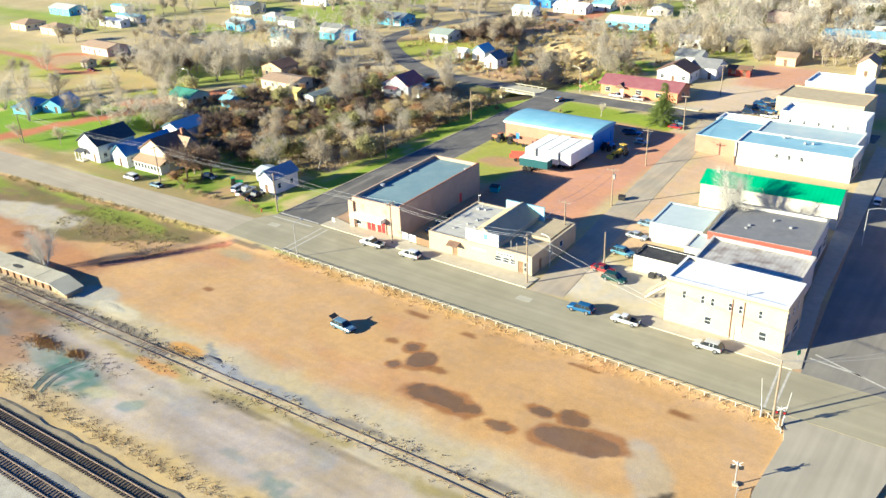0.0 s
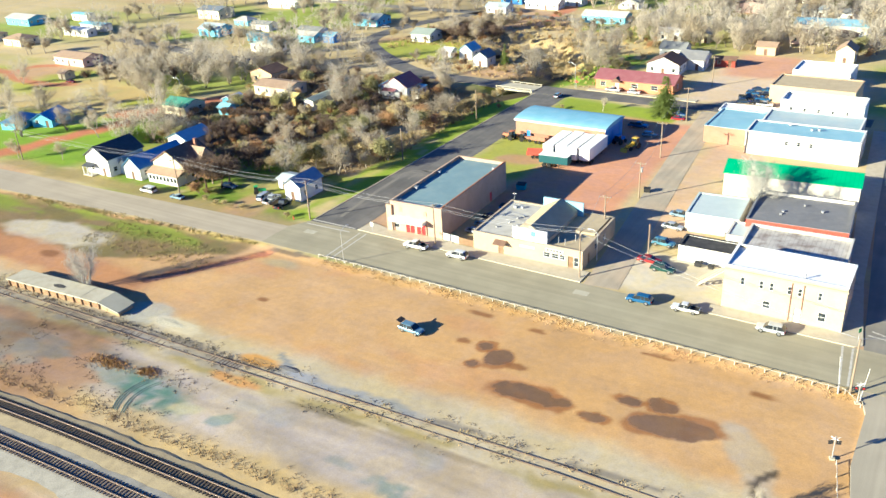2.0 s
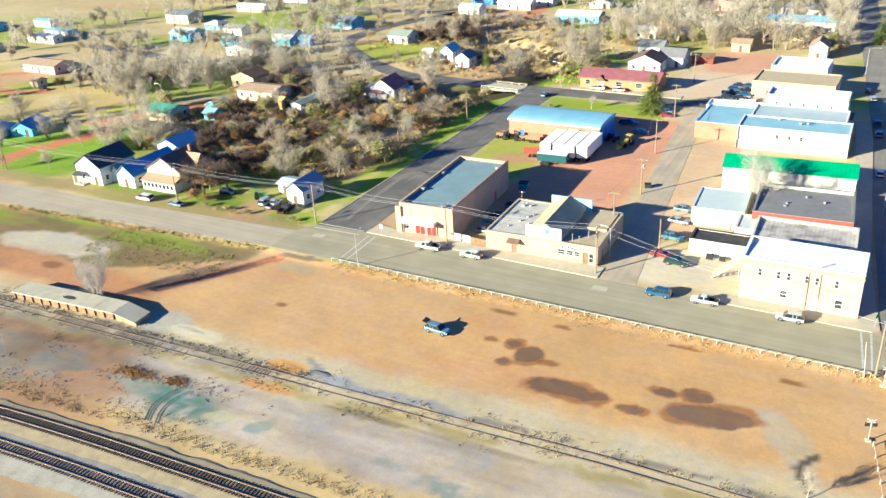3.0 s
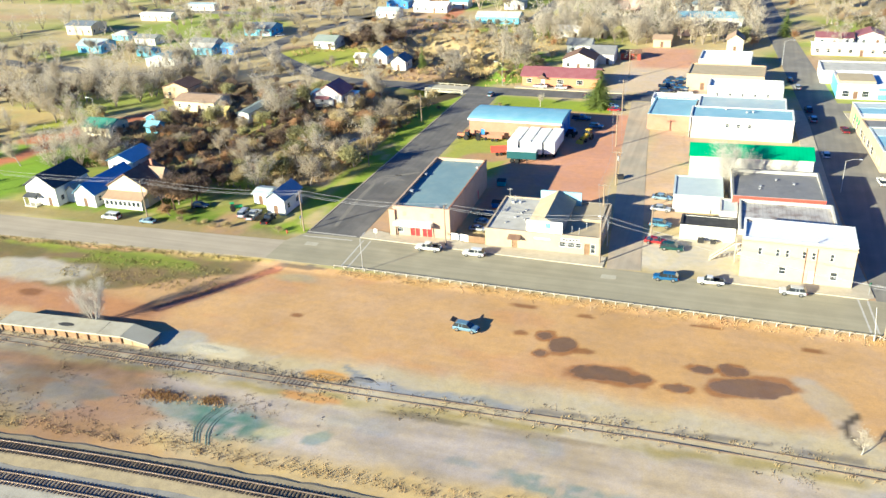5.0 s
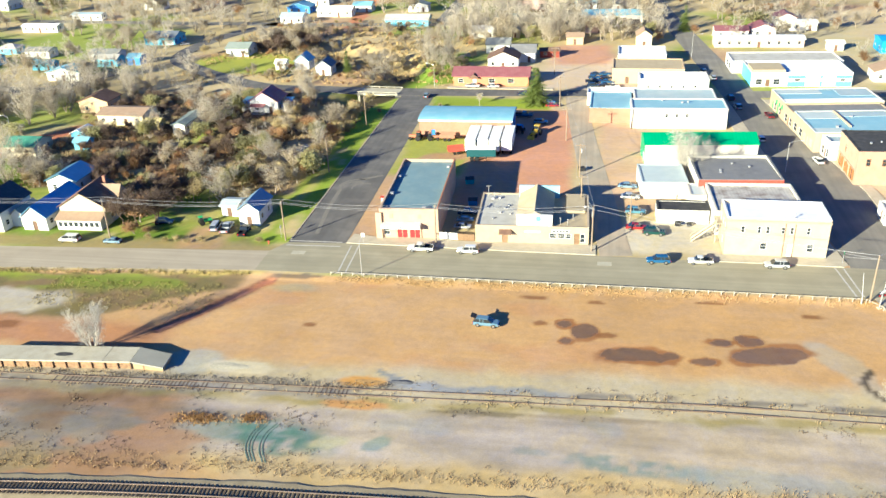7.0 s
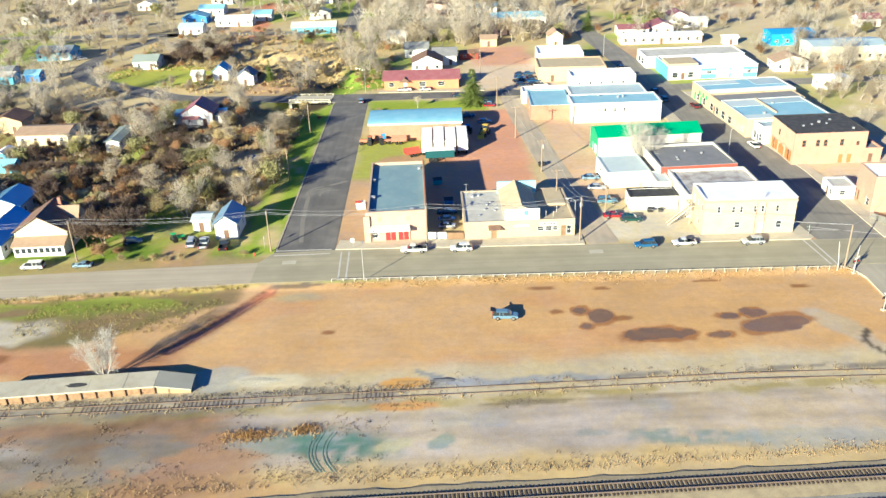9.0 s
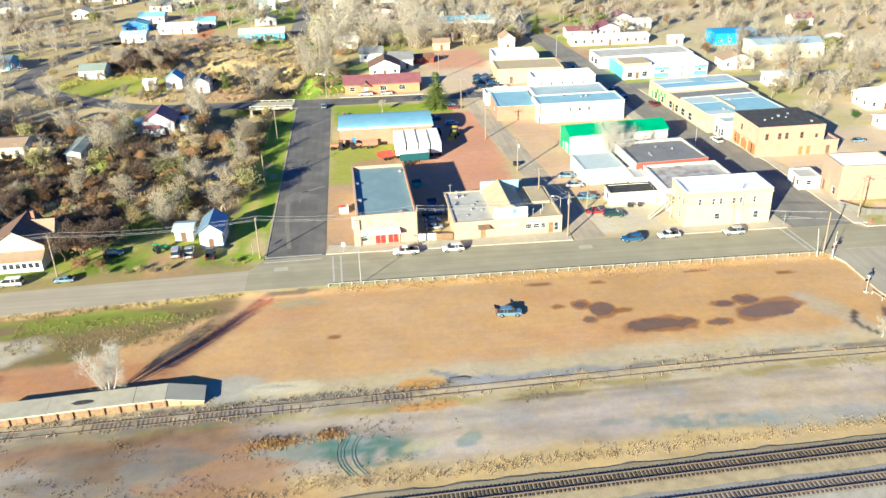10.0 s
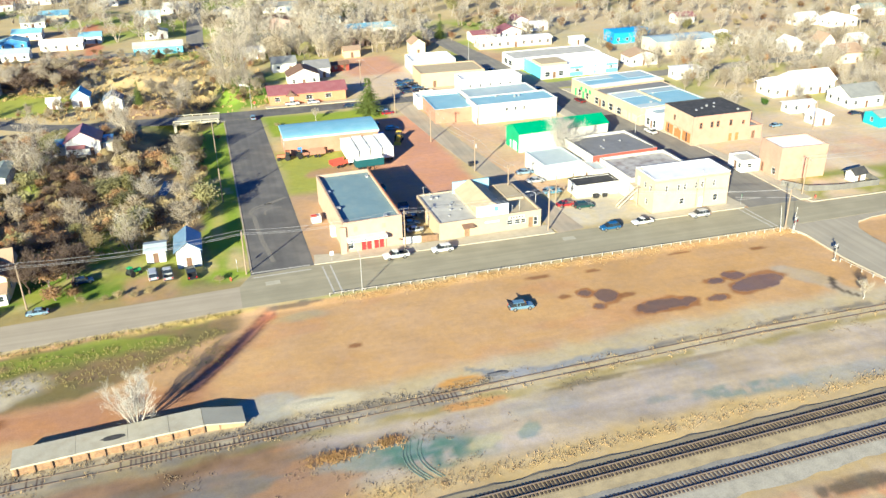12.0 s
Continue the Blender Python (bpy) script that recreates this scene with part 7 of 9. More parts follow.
house("shed", "light blue garden shed", -207.0, 164.8, 0, 4.5, 5.0, 2.4, M_SKYBLUE, M_ROOF_WHITE, rise=1.0, axis="y", roof="gable", category="shed")
house("shed", "small blue shed at the edge of the wood", -202.4, 158.6, 0, 3.7, 3.5, 2.2, M_SKYBLUE, M_ROOF_BLUE, rise=0.8, axis="x", roof="gable", category="shed")
house("house", "low pale house with a bright blue hipped roof", -253.0, 121.4, 20, 6.6, 8.6, 2.3, M_SKYBLUE, M_ROOF_VIVID, rise=1.8, axis="y", roof="hip")
house("house", "low pale house with a bright blue gabled roof", -246.4, 127.0, 20, 6.6, 8.6, 2.3, M_SKYBLUE, M_ROOF_VIVID, rise=1.8, axis="y", roof="gable")
house("house", "long low pink brick house with a tan roof", -315.2, 182.9, 0, 17.4, 9.0, 3.0, M_PINK, M_ROOF_TANSH, rise=1.2, axis="x", roof="gable", garage=True)
house("shed", "small cream shed on grass", -292.3, 168.2, 0, 3.9, 4.0, 2.3, M_CREAM, M_ROOF_TANSH, rise=0.9, axis="x", roof="gable", category="shed")
house("house", "cream house with a tan hipped roof", -396.5, 197.6, 0, 12.6, 10.0, 3.0, M_CREAM, M_ROOF_TANSH, rise=1.5, axis="x", roof="hip")
house("house", "cream bungalow with a brown hipped roof", -371.8, 197.9, 0, 12.0, 9.0, 3.0, M_CREAM, M_ROOF_TANSH, rise=1.5, axis="x", roof="hip")
house("house", "pale blue-grey house with a pale roof", -420.2, 230.2, 0, 17.9, 10.0, 3.4, M_SKYBLUE, M_ROOF_PALE, rise=1.2, axis="x", roof="gable")
house("mobile_home", "long white mobile home on grass", -364.3, 222.2, 0, 16.5, 5.0, 3.0, M_WHITE, M_ROOF_WHITE, rise=0.5, axis="x", roof="gable", category="mobile home")
house("mobile_home", "white mobile home with a blue end", -366.7, 232.9, 0, 15.9, 5.0, 3.0, M_WHITE, M_ROOF_BLUE, rise=0.5, axis="x", roof="gable", category="mobile home")
house("mobile_home", "white and blue mobile home", -394.6, 248.6, 0, 11.5, 5.0, 3.0, M_WHITE, M_ROOF_BLUE, rise=0.5, axis="x", roof="gable", category="mobile home")
house("house", "light blue house with a pale blue roof", -298.9, 241.7, 0, 11.7, 9.0, 3.2, M_SKYBLUE, M_ROOF_BLUE2, rise=1.6, axis="x", roof="gable")
house("barn", "long low barn with a grey roof tinted as blue shade", -331.5, 271.9, 0, 13.8, 10.0, 4.0, M_CREAM, M_ROOF_NAVY, rise=1.2, axis="x", roof="gable", category="barn")
house("house", "white house with a bright blue roof", -254.1, 226.3, 0, 12.3, 7.0, 3.0, M_WHITE, M_ROOF_BLUE, rise=1.5, axis="y", roof="gable")
house("house", "long cream house with a tan roof among trees", -207.4, 179.1, 0, 13.9, 9.0, 3.0, M_CREAM, M_ROOF_TANSH, rise=1.0, axis="x", roof="gable")
house("house", "tan house with a brown roof among trees", -220.6, 191.3, 0, 9.4, 8.0, 3.6, M_TAN, M_ROOF_BROWN, rise=1.6, axis="y", roof="gable")
house("mobile_home", "long white trailer with a teal side", -180.8, 171.9, 0, 3.6, 12.0, 2.9, M_WHITE, M_ROOF_PALEGREEN, rise=0.5, axis="y", roof="gable", category="mobile home")
house("shed", "small yellow metal shed by the wood", -190.1, 173.9, 0, 4.2, 4.0, 2.6, M_YELLOW, M_YELLOW, rise=0.8, axis="x", roof="gable", category="shed")
maroon_house = house("house", "white house with a steep maroon roof", -166.4, 192.0, 0, 8.6, 8.0, 3.6, M_WHITE, M_ROOF_MAROON, rise=2.6, axis="y", roof="gable", porch=(0.5, 4.5, 1.6))
for x0_, x1_ in ((-3.2, -0.42), (9.02, 11.4)):
    bm = bmesh.new()
    box(bm, x0_, x1_, 1.6, 6.8, 0.0, 2.4)
    part("side_wing", bm, M_WHITE, maroon_house, "low white side wing")
    bm = bmesh.new()
    hexa(bm, ((x0_ - 0.2, 1.4, 2.41), (x1_ + 0.1, 1.4, 2.41), (x1_ + 0.1, 7.0, 2.9), (x0_ - 0.2, 7.0, 2.9)), ((x0_ - 0.2, 1.4, 2.53), (x1_ + 0.1, 1.4, 2.53), (x1_ + 0.1, 7.0, 3.02), (x0_ - 0.2, 7.0, 3.02)))
    part("wing_roof", bm, M_ROOF_VIVID, maroon_house, "blue metal wing roof")
house("house", "light blue house with a grey roof tinted as blue shade", -245.9, 280.3, 0, 12.9, 10.0, 3.0, M_SKYBLUE, M_ROOF_NAVY, rise=1.6, axis="x", roof="gable", garage=True)
house("house", "white house with a pale green roof beside the curve", -203.2, 261.6, 0, 8.6, 9.0, 3.0, M_WHITE, M_ROOF_PALEGREEN, rise=1.4, axis="x", roof="gable")
house("house", "small white house with a blue roof among shrubs", -170.0, 242.7, 0, 5.1, 6.0, 3.2, M_WHITE, M_ROOF_BLUE, rise=2.0, axis="y", roof="gable")
house("house", "grey-roofed pale blue house among trees", -247.2, 246.1, 0, 8.2, 6.0, 2.8, M_SKYBLUE, M_ROOF_PALE, rise=1.0, axis="x", roof="gable")
house("shed", "blue metal shed among bare trees", -236.0, 248.3, 0, 5.0, 5.0, 2.8, M_BLUE, M_ROOF_BLUE, rise=1.0, axis="x", roof="gable", category="shed")
house("house", "white bungalow with a grey roof", -283.9, 257.9, 0, 10.0, 6.0, 2.8, M_WHITE, M_ROOF_SHINGLE, rise=1.0, axis="x", roof="gable")
house("house", "pale blue house with a grey roof", -154.8, 314.1, 0, 18.3, 8.0, 3.0, M_SKYBLUE, M_ROOF_PALE, rise=1.4, axis="x", roof="gable")
house("house", "white house with a cyan roof", -177.5, 346.0, 0, 8.6, 7.0, 3.0, M_WHITE, M_ROOF_BLUE, rise=1.3, axis="x", roof="gable")
house("house", "long white house among bare trees", -191.2, 335.5, 0, 15.9, 7.0, 3.0, M_WHITE, M_ROOF_WHITE, rise=1.2, axis="x", roof="gable")
house("house", "white house with a pale blue roof", -203.1, 320.6, 0, 9.9, 7.0, 3.0, M_WHITE, M_ROOF_BLUE2, rise=1.3, axis="x", roof="gable")
house("house", "white gabled house with a brown roof", -103.2, 245.8, 0, 10.2, 8.0, 3.4, M_WHITE, M_ROOF_BROWN, rise=2.2, axis="y", roof="gable")
house("house", "white house with a charcoal roof behind the restaurant", -96.2, 254.4, 0, 8.2, 9.0, 3.4, M_WHITE, M_ROOF_CHAR, rise=1.8, axis="x", roof="gable")
house("shed", "long dull red shed beside a white house", -86.6, 260.8, 8, 6.6, 3.6, 2.4, M_SHEDRED, M_ROOF_BROWN, rise=0.7, axis="x", roof="gable", category="shed")
house("house", "white house with a grey roof among trees", -106.4, 267.2, 0, 8.4, 7.0, 3.2, M_WHITE, M_ROOF_SHINGLE, rise=1.6, axis="x", roof="gable")
house("house", "white bungalow with a pale roof among trees", -115.6, 291.2, 0, 8.8, 6.5, 3.0, M_WHITE, M_ROOF_WHITE, rise=1.3, axis="x", roof="gable")
house("house", "cream house with a pale roof among trees", -103.4, 292.6, 0, 6.6, 6.5, 3.0, M_CREAM, M_ROOF_PALE, rise=1.4, axis="y", roof="gable")
house("house", "large white house with a grey-green hipped roof", -108.7, 308.1, 0, 19.3, 10.0, 3.4, M_WHITE, M_ROOF_PALEGREEN, rise=2.0, axis="x", roof="hip")
house("building", "long white building with a pale blue metal roof", -73.8, 316.2, 0, 24.1, 12.0, 3.8, M_WHITE, M_ROOF_BLUE, rise=1.0, axis="x", roof="gable", category="building")
house("garage", "small tan garage on dry grass", -78.4, 281.2, 0, 6.1, 6.0, 2.8, M_TAN, M_ROOF_TANSH, rise=1.0, axis="x", roof="gable", category="garage")
house("house", "house with a purple-brown roof", -71.9, 300.5, 0, 7.2, 7.0, 3.0, M_PINK, M_ROOF_MAROON, rise=1.4, axis="x", roof="hip")
house("house", "cream house with a brown hipped roof", -63.0, 302.7, 0, 11.4, 8.0, 3.0, M_CREAM, M_ROOF_BROWN, rise=1.6, axis="x", roof="hip")
house("house", "cream two-storey house by the main street", -53.4, 276.8, 0, 5.3, 7.0, 4.2, M_CREAM, M_ROOF_TANSH, rise=1.8, axis="y", roof="gable")
house("house", "pale house with a blue-grey roof", -77.2, 348.0, 0, 9.2, 7.0, 3.0, M_WHITE, M_ROOF_BLUE2, rise=1.2, axis="x", roof="gable")
house("house", "white house with a grey hipped roof", -65.5, 345.4, 0, 8.9, 7.0, 3.0, M_WHITE, M_ROOF_SHINGLE, rise=1.2, axis="x", roof="hip")
house("motel", "long low motel with a pale flat roof", -26.5, 276.6, 0, 29.9, 7.0, 2.9, M_PINK, M_ROOF_WHITE, rise=0.5, axis="x", roof="gable", category="motel")
house("house", "white house with a purple-brown roof", -24.8, 290.2, 0, 11.6, 8.0, 3.0, M_WHITE, M_ROOF_MAROON, rise=1.0, axis="x", roof="gable")
house("house", "white gabled house with a purple roof", -11.8, 292.4, 0, 8.5, 8.0, 3.2, M_WHITE, M_ROOF_MAROON, rise=1.6, axis="y", roof="gable")
house("carport", "open white carport with a flat roof", 3.9, 304.0, 0, 9.5, 7.0, 2.8, M_WHITE, M_ROOF_WHITE, rise=0.5, axis="x", roof="gable", category="carport")
house("trailer_home", "white camping trailer on red dirt", 10.2, 271.7, 0, 4.9, 4.0, 2.6, M_WHITE, M_ROOF_WHITE, rise=0.6, axis="x", roof="gable", category="trailer home")
house("warehouse", "large white metal warehouse", -385.3, 356.1, 0, 25.4, 12.0, 4.5, M_WHITE, M_ROOF_WHITE, rise=1.5, axis="x", roof="gable", category="warehouse")
house("mobile_home", "long white mobile home beside bare trees", -317.1, 304.7, 0, 17.0, 5.0, 2.9, M_WHITE, M_ROOF_WHITE, rise=0.5, axis="x", roof="gable", category="mobile home")
house("mobile_home", "white mobile home with a blue roof", -308.5, 330.1, 0, 14.9, 5.0, 2.9, M_WHITE, M_ROOF_BLUE2, rise=0.5, axis="x", roof="gable", category="mobile home")
house("shed", "pale blue domed shed", -300.2, 264.0, 0, 8.1, 6.0, 2.6, M_SKYBLUE, M_ROOF_PALE, rise=1.2, axis="x", roof="hip", category="shed")
house("shed", "low blue shed beside a dirt drive", -269.4, 240.3, 0, 8.5, 4.0, 2.5, M_SKYBLUE, M_ROOF_BLUE, rise=0.9, axis="x", roof="gable", category="shed")
house("house", "white bungalow with a grey shingle roof", -254.4, 253.9, 0, 11.6, 6.0, 2.9, M_WHITE, M_ROOF_SHINGLE, rise=1.1, axis="x", roof="gable")
house("house", "small white house with a dark roof in the brush", -160.2, 235.5, 0, 5.3, 6.0, 3.2, M_WHITE, M_ROOF_NAVY, rise=1.8, axis="y", roof="gable")
house("shed", "small white shed on grass", -177.1, 242.6, 0, 3.6, 4.0, 2.4, M_WHITE, M_ROOF_WHITE, rise=0.9, axis="x", roof="gable", category="shed")
house("house", "cream house with a cyan roof", -200.9, 406.5, 0, 12.9, 9.0, 3.2, M_CREAM, M_ROOF_BLUE, rise=1.6, axis="x", roof="gable")
house("house", "deep blue house with a blue roof", -207.9, 343.6, 0, 10.7, 8.0, 3.0, M_BLUE, M_ROOF_BLUE, rise=1.5, axis="y", roof="gable")
house("house", "white house with a sky blue roof", -205.9, 364.1, 0, 11.5, 8.0, 3.0, M_WHITE, M_ROOF_BLUE, rise=1.3, axis="x", roof="gable")
house("house", "white gabled house with a green-grey roof", -151.6, 345.8, 0, 9.1, 6.0, 3.0, M_WHITE, M_ROOF_PALEGREEN, rise=1.3, axis="y", roof="gable")
house("house", "white gabled house with a grey roof tinted as blue shade", -121.7, 382.6, 0, 10.9, 8.0, 3.2, M_WHITE, M_ROOF_NAVY, rise=1.8, axis="y", roof="gable")
house("store", "sky blue store with a bright blue cornice", 25.9, 267.9, 0, 15.4, 9.0, 4.2, M_AZURE, M_AZURE, rise=0.6, axis="x", roof="gable", category="store")
house("building", "large cream block building with a blue-grey roof", 30.8, 242.8, 0, 24.2, 12.0, 5.0, M_CREAM, M_ROOF_BLUE2, rise=0.8, axis="x", roof="gable", category="building")
house("building", "round-cornered white building among far houses", 62.5, 250.5, 0, 7.6, 9.0, 3.6, M_WHITE, M_ROOF_WHITE, rise=1.6, axis="x", roof="hip", category="building")
house("house", "white gabled house with a tan roof", 14.2, 232.0, 0, 10.8, 7.0, 3.2, M_WHITE, M_ROOF_TANSH, rise=1.8, axis="y", roof="gable")
house("garage", "white metal garage beside the side street", 19.4, 209.8, 0, 8.5, 5.0, 3.4, M_WHITE, M_ROOF_WHITE, rise=0.3, axis="x", roof="gable", category="garage")
house("house", "white house with a pale roof", 35.0, 180.4, 0, 7.1, 8.0, 3.4, M_WHITE, M_ROOF_WHITE, rise=1.8, axis="x", roof="gable")
house("house", "large white gabled house", 43.5, 180.3, 0, 13.5, 9.0, 4.0, M_WHITE, M_ROOF_WHITE, rise=2.4, axis="x", roof="gable")
house("house", "white house with a grey gabled roof and green lawn", 48.3, 162.9, 0, 11.7, 10.0, 3.4, M_WHITE, M_ROOF_SHINGLE, rise=2.4, axis="x", roof="gable")
house("camper_trailer", "white camping trailer with a red stripe", 29.2, 164.2, 0, 8.2, 4.0, 2.6, M_WHITE, M_ROOF_WHITE, rise=0.5, axis="x", roof="gable", category="camper trailer")
house("shed", "small white garage on dirt", 28.6, 152.2, 0, 4.8, 5.0, 2.6, M_WHITE, M_ROOF_WHITE, rise=1.2, axis="y", roof="gable", category="shed")
house("shed", "teal metal shed among bare trees", 43.0, 145.2, 0, 5.9, 6.0, 3.0, M_TEAL, M_ROOF_PALEGREEN, rise=1.0, axis="x", roof="gable", category="shed")
house("church", "white church front with a tan roof", 84.1, 221.5, 0, 6.0, 6.0, 5.0, M_WHITE, M_ROOF_TANSH, rise=3.0, axis="y", roof="gable", category="church")
house("church_hall", "cream hall with a tan roof beside the church", 83.3, 209.8, 0, 9.5, 10.0, 3.6, M_CREAM, M_ROOF_TANSH, rise=2.2, axis="x", roof="gable", category="church hall")
house("house", "white gabled house among bare trees", 78.4, 231.7, 0, 6.1, 7.0, 3.2, M_WHITE, M_ROOF_WHITE, rise=1.8, axis="y", roof="gable")
house("house", "white house near the top of the town", 113.5, 272.9, 0, 10.5, 8.0, 3.2, M_WHITE, M_ROOF_WHITE, rise=1.6, axis="x", roof="gable")
house("house", "white two-gabled house in trees", 123.9, 264.4, 0, 12.5, 8.0, 3.2, M_WHITE, M_ROOF_WHITE, rise=1.8, axis="y", roof="gable")
house("house", "white house with a green-grey roof on a lawn", 153.5, 281.0, 0, 11.4, 8.0, 3.2, M_WHITE, M_ROOF_PALEGREEN, rise=1.6, axis="x", roof="gable")
house("house", "white house with a red-brown roof", 69.8, 295.1, 0, 8.3, 7.0, 3.0, M_WHITE, M_ROOF_MAROON, rise=1.4, axis="x", roof="gable")
house("garage", "white garage among bushes", 108.1, 233.0, 0, 6.2, 6.0, 2.8, M_WHITE, M_ROOF_WHITE, rise=1.2, axis="x", roof="gable", category="garage")
house("house", "white house with a wide grey roof", -98.4, 391.3, 0, 26.9, 9.0, 3.2, M_WHITE, M_ROOF_SHINGLE, rise=1.5, axis="x", roof="hip")
house("house", "small white house with a maroon roof", 0.2, 312.1, 0, 7.3, 8.0, 3.2, M_WHITE, M_ROOF_MAROON, rise=1.6, axis="y", roof="gable")


# ---- small houses at the far edge of town, half hidden by trees ----
r = rng(205)
LOOKS = ((M_WHITE, M_ROOF_PALE, "white house with a pale roof among far trees"), (M_WHITE, M_ROOF_BROWN, "white house with a brown roof among far trees"), (M_CREAM, M_ROOF_TANSH, "cream house with a tan roof among far trees"),
         (M_WHITE, M_ROOF_BLUE2, "white house with a blue-grey roof among far trees"), (M_PINK, M_ROOF_BROWN, "pinkish house with a brown roof among far trees"), (M_WHITE, M_ROOF_SHINGLE, "white house with a grey shingle roof among far trees"))
made = 0
while made < 30:
    x, y = r.uniform(-330, 190), r.uniform(345, 470)
    wd, dp = r.uniform(8, 14), r.uniform(6, 9)
    if xw(y) - wd - 8 < x < xe(y) + 8 or any(fx - wd - 5 < x < fx + fw + 5 and fy - dp - 5 < y < fy + fd + 5 for fx, fy, fw, fd in FOOT):
        continue
    wall_, roof_, words_ = r.choice(LOOKS)
    house("house", words_, x, y, r.uniform(-6, 6), wd, dp, r.uniform(2.8, 3.6), wall_, roof_, rise=r.uniform(1.2, 2.2), axis=r.choice("xy"),
          holes={"S": [("win", 1.2, 1.0, 1.2, 1.2), ("door", wd * 0.45, 0.0, 1.0, 2.05), ("win", wd - 2.6, 1.0, 1.2, 1.2)], "W": [("win", dp / 2 - 0.6, 1.0, 1.2, 1.2)], "E": [("win", dp / 2 - 0.6, 1.0, 1.2, 1.2)]})
    made += 1

# ---- row of shops on the east side, and the blue shop north of the cross street ----
rw = flat_building("shop_row", "long tan rendered row of shops with a plain parapet", -16.0, 168.6, 5.2, 22.0, 17.0, 4.9, M_STUCCO, M_ROOF_SKY, cap=M_ROOF_MIST, parapet=0.14, dm=M_PALEWOOD,
                   holes={"W": [("win", 1.0, 0.5, 2.2, 2.0), ("door", 3.6, 0.1, 1.1, 2.2), ("win", 5.4, 0.5, 2.2, 2.0), ("garage", 8.4, 0.5, 2.4, 2.0), ("door", 11.4, 0.1, 1.1, 2.2), ("garage", 13.2, 0.5, 2.4, 2.0)]}, category="shop")
for x0, x1, y0, y1, mm in ((0.6, 9.0, 11.0, 16.4, M_ROOF_MIST), (9.6, 21.4, 12.4, 16.4, M_ROOF_BLUE2), (0.6, 7.5, 0.6, 3.6, M_ROOF_MIST)):
    bm = bmesh.new()
    box(bm, x0, x1, y0, y1, 4.762, 4.83)
    part("roof_sheet", bm, mm, rw, "paler felted patch of roof")
bm = bmesh.new()
box(bm, 9.2, 9.5, 4.0, 16.4, 4.762, 5.25)
part("firewall", bm, M_STUCCO, rw, "low upstand across the roof")
for x, y, s in ((6, 4, 0.9), (9, 7, 0.7), (12, 12, 0.8)):
    roof_vent(rw, x, y, 4.76, s * 0.6)
flat_building("dark_roofed_shop", "shop with a tarred flat roof", -17.7, 185.7, 5.2, 24.0, 7.4, 4.4, M_STUCCO, M_ROOF_CHAR, parapet=0.12, holes={"W": [("win", 1.0, 0.5, 2.0, 2.0), ("door", 3.4, 0.1, 1.1, 2.2), ("win", 5.0, 0.5, 1.8, 2.0)]}, category="shop")
gs = flat_building("green_door_shop", "tan shop with green painted panels", -18.4, 193.2, 5.2, 25.0, 13.0, 4.8, M_STUCCO, M_ROOF_SKY, parapet=0.12, cap=M_WHITE,
                   holes={"W": [("door", 2.0, 0.1, 1.3, 2.3), ("win", 4.2, 0.5, 1.6, 2.0), ("door", 6.6, 0.1, 1.3, 2.3), ("win", 8.8, 0.5, 1.6, 2.0)]}, dm=M_GREENP, category="shop")
for x0, x1, y0, y1, mm in ((0.5, 24.5, 0.5, 3.6, M_ROOF_WHITE), (0.5, 12.0, 8.4, 12.5, M_ROOF_MIST), (16.0, 24.5, 6.0, 12.5, M_ROOF_BLUE2)):
    bm = bmesh.new()
    box(bm, x0, x1, y0, y1, 4.682, 4.75)
    part("roof_sheet", bm, mm, gs, "paler felted patch of roof")
for u in (5.5, 8.2, 10.6):
    bm = bmesh.new()
    box(bm, u, u + 1.2, -0.05, 0.0, 2.4, 3.6)
    part("green_panel", bm, M_GREENP, gs, at=pose(0, 13.0, 0, 0, 0, 270))
bl = flat_building("blue_shop", "white and sky blue car repair shop", -21.8, 225.6, 2.0, 28.5, 15.0, 4.2, M_WHITE, M_ROOF_WHITE, parapet=0.25, mats={"W": M_SKYBLUE},
                   holes={"S": [("door", 4.2, 0.1, 1.2, 2.2), ("win", 1.4, 0.7, 1.8, 1.7), ("win", 6.4, 0.7, 1.8, 1.7), ("win", 12.4, 1.6, 1.6, 0.9), ("garage", 16.0, 0, 3.4, 3.0), ("garage", 20.4, 0, 3.4, 3.0), ("win", 25.2, 1.6, 1.4, 0.9)]}, category="shop")
for u0, u1 in ((10.4, 15.4), (19.5, 20.2), (23.9, 28.4)):
    bm = bmesh.new()
    box(bm, u0, u1, -0.03, 0.0, 0.1, 1.55)
    part("blue_panel", bm, M_SKYBLUE, bl)
    bm = bmesh.new()
    box(bm, u0, u1, -0.03, 0.0, 2.55, 3.4)
    part("blue_panel", bm, M_SKYBLUE, bl)
bm = bmesh.new()
box(bm, 0.4, 9.6, 0.6, 9.0, 3.9, 5.0)
part("raised_roof", bm, M_ROOF_SAND, bl, "raised tan flat roof")
flat_building("pale_flat_shop", "low white shop with a pale blue-grey flat roof", -25.2, 241.5, 2.0, 33.0, 12.0, 3.8, M_WHITE, M_ROOF_PALE, parapet=0.2, holes={"W": [("win", 2, 0.6, 3.0, 1.8), ("win", 6, 0.6, 3.0, 1.8)]}, category="shop")

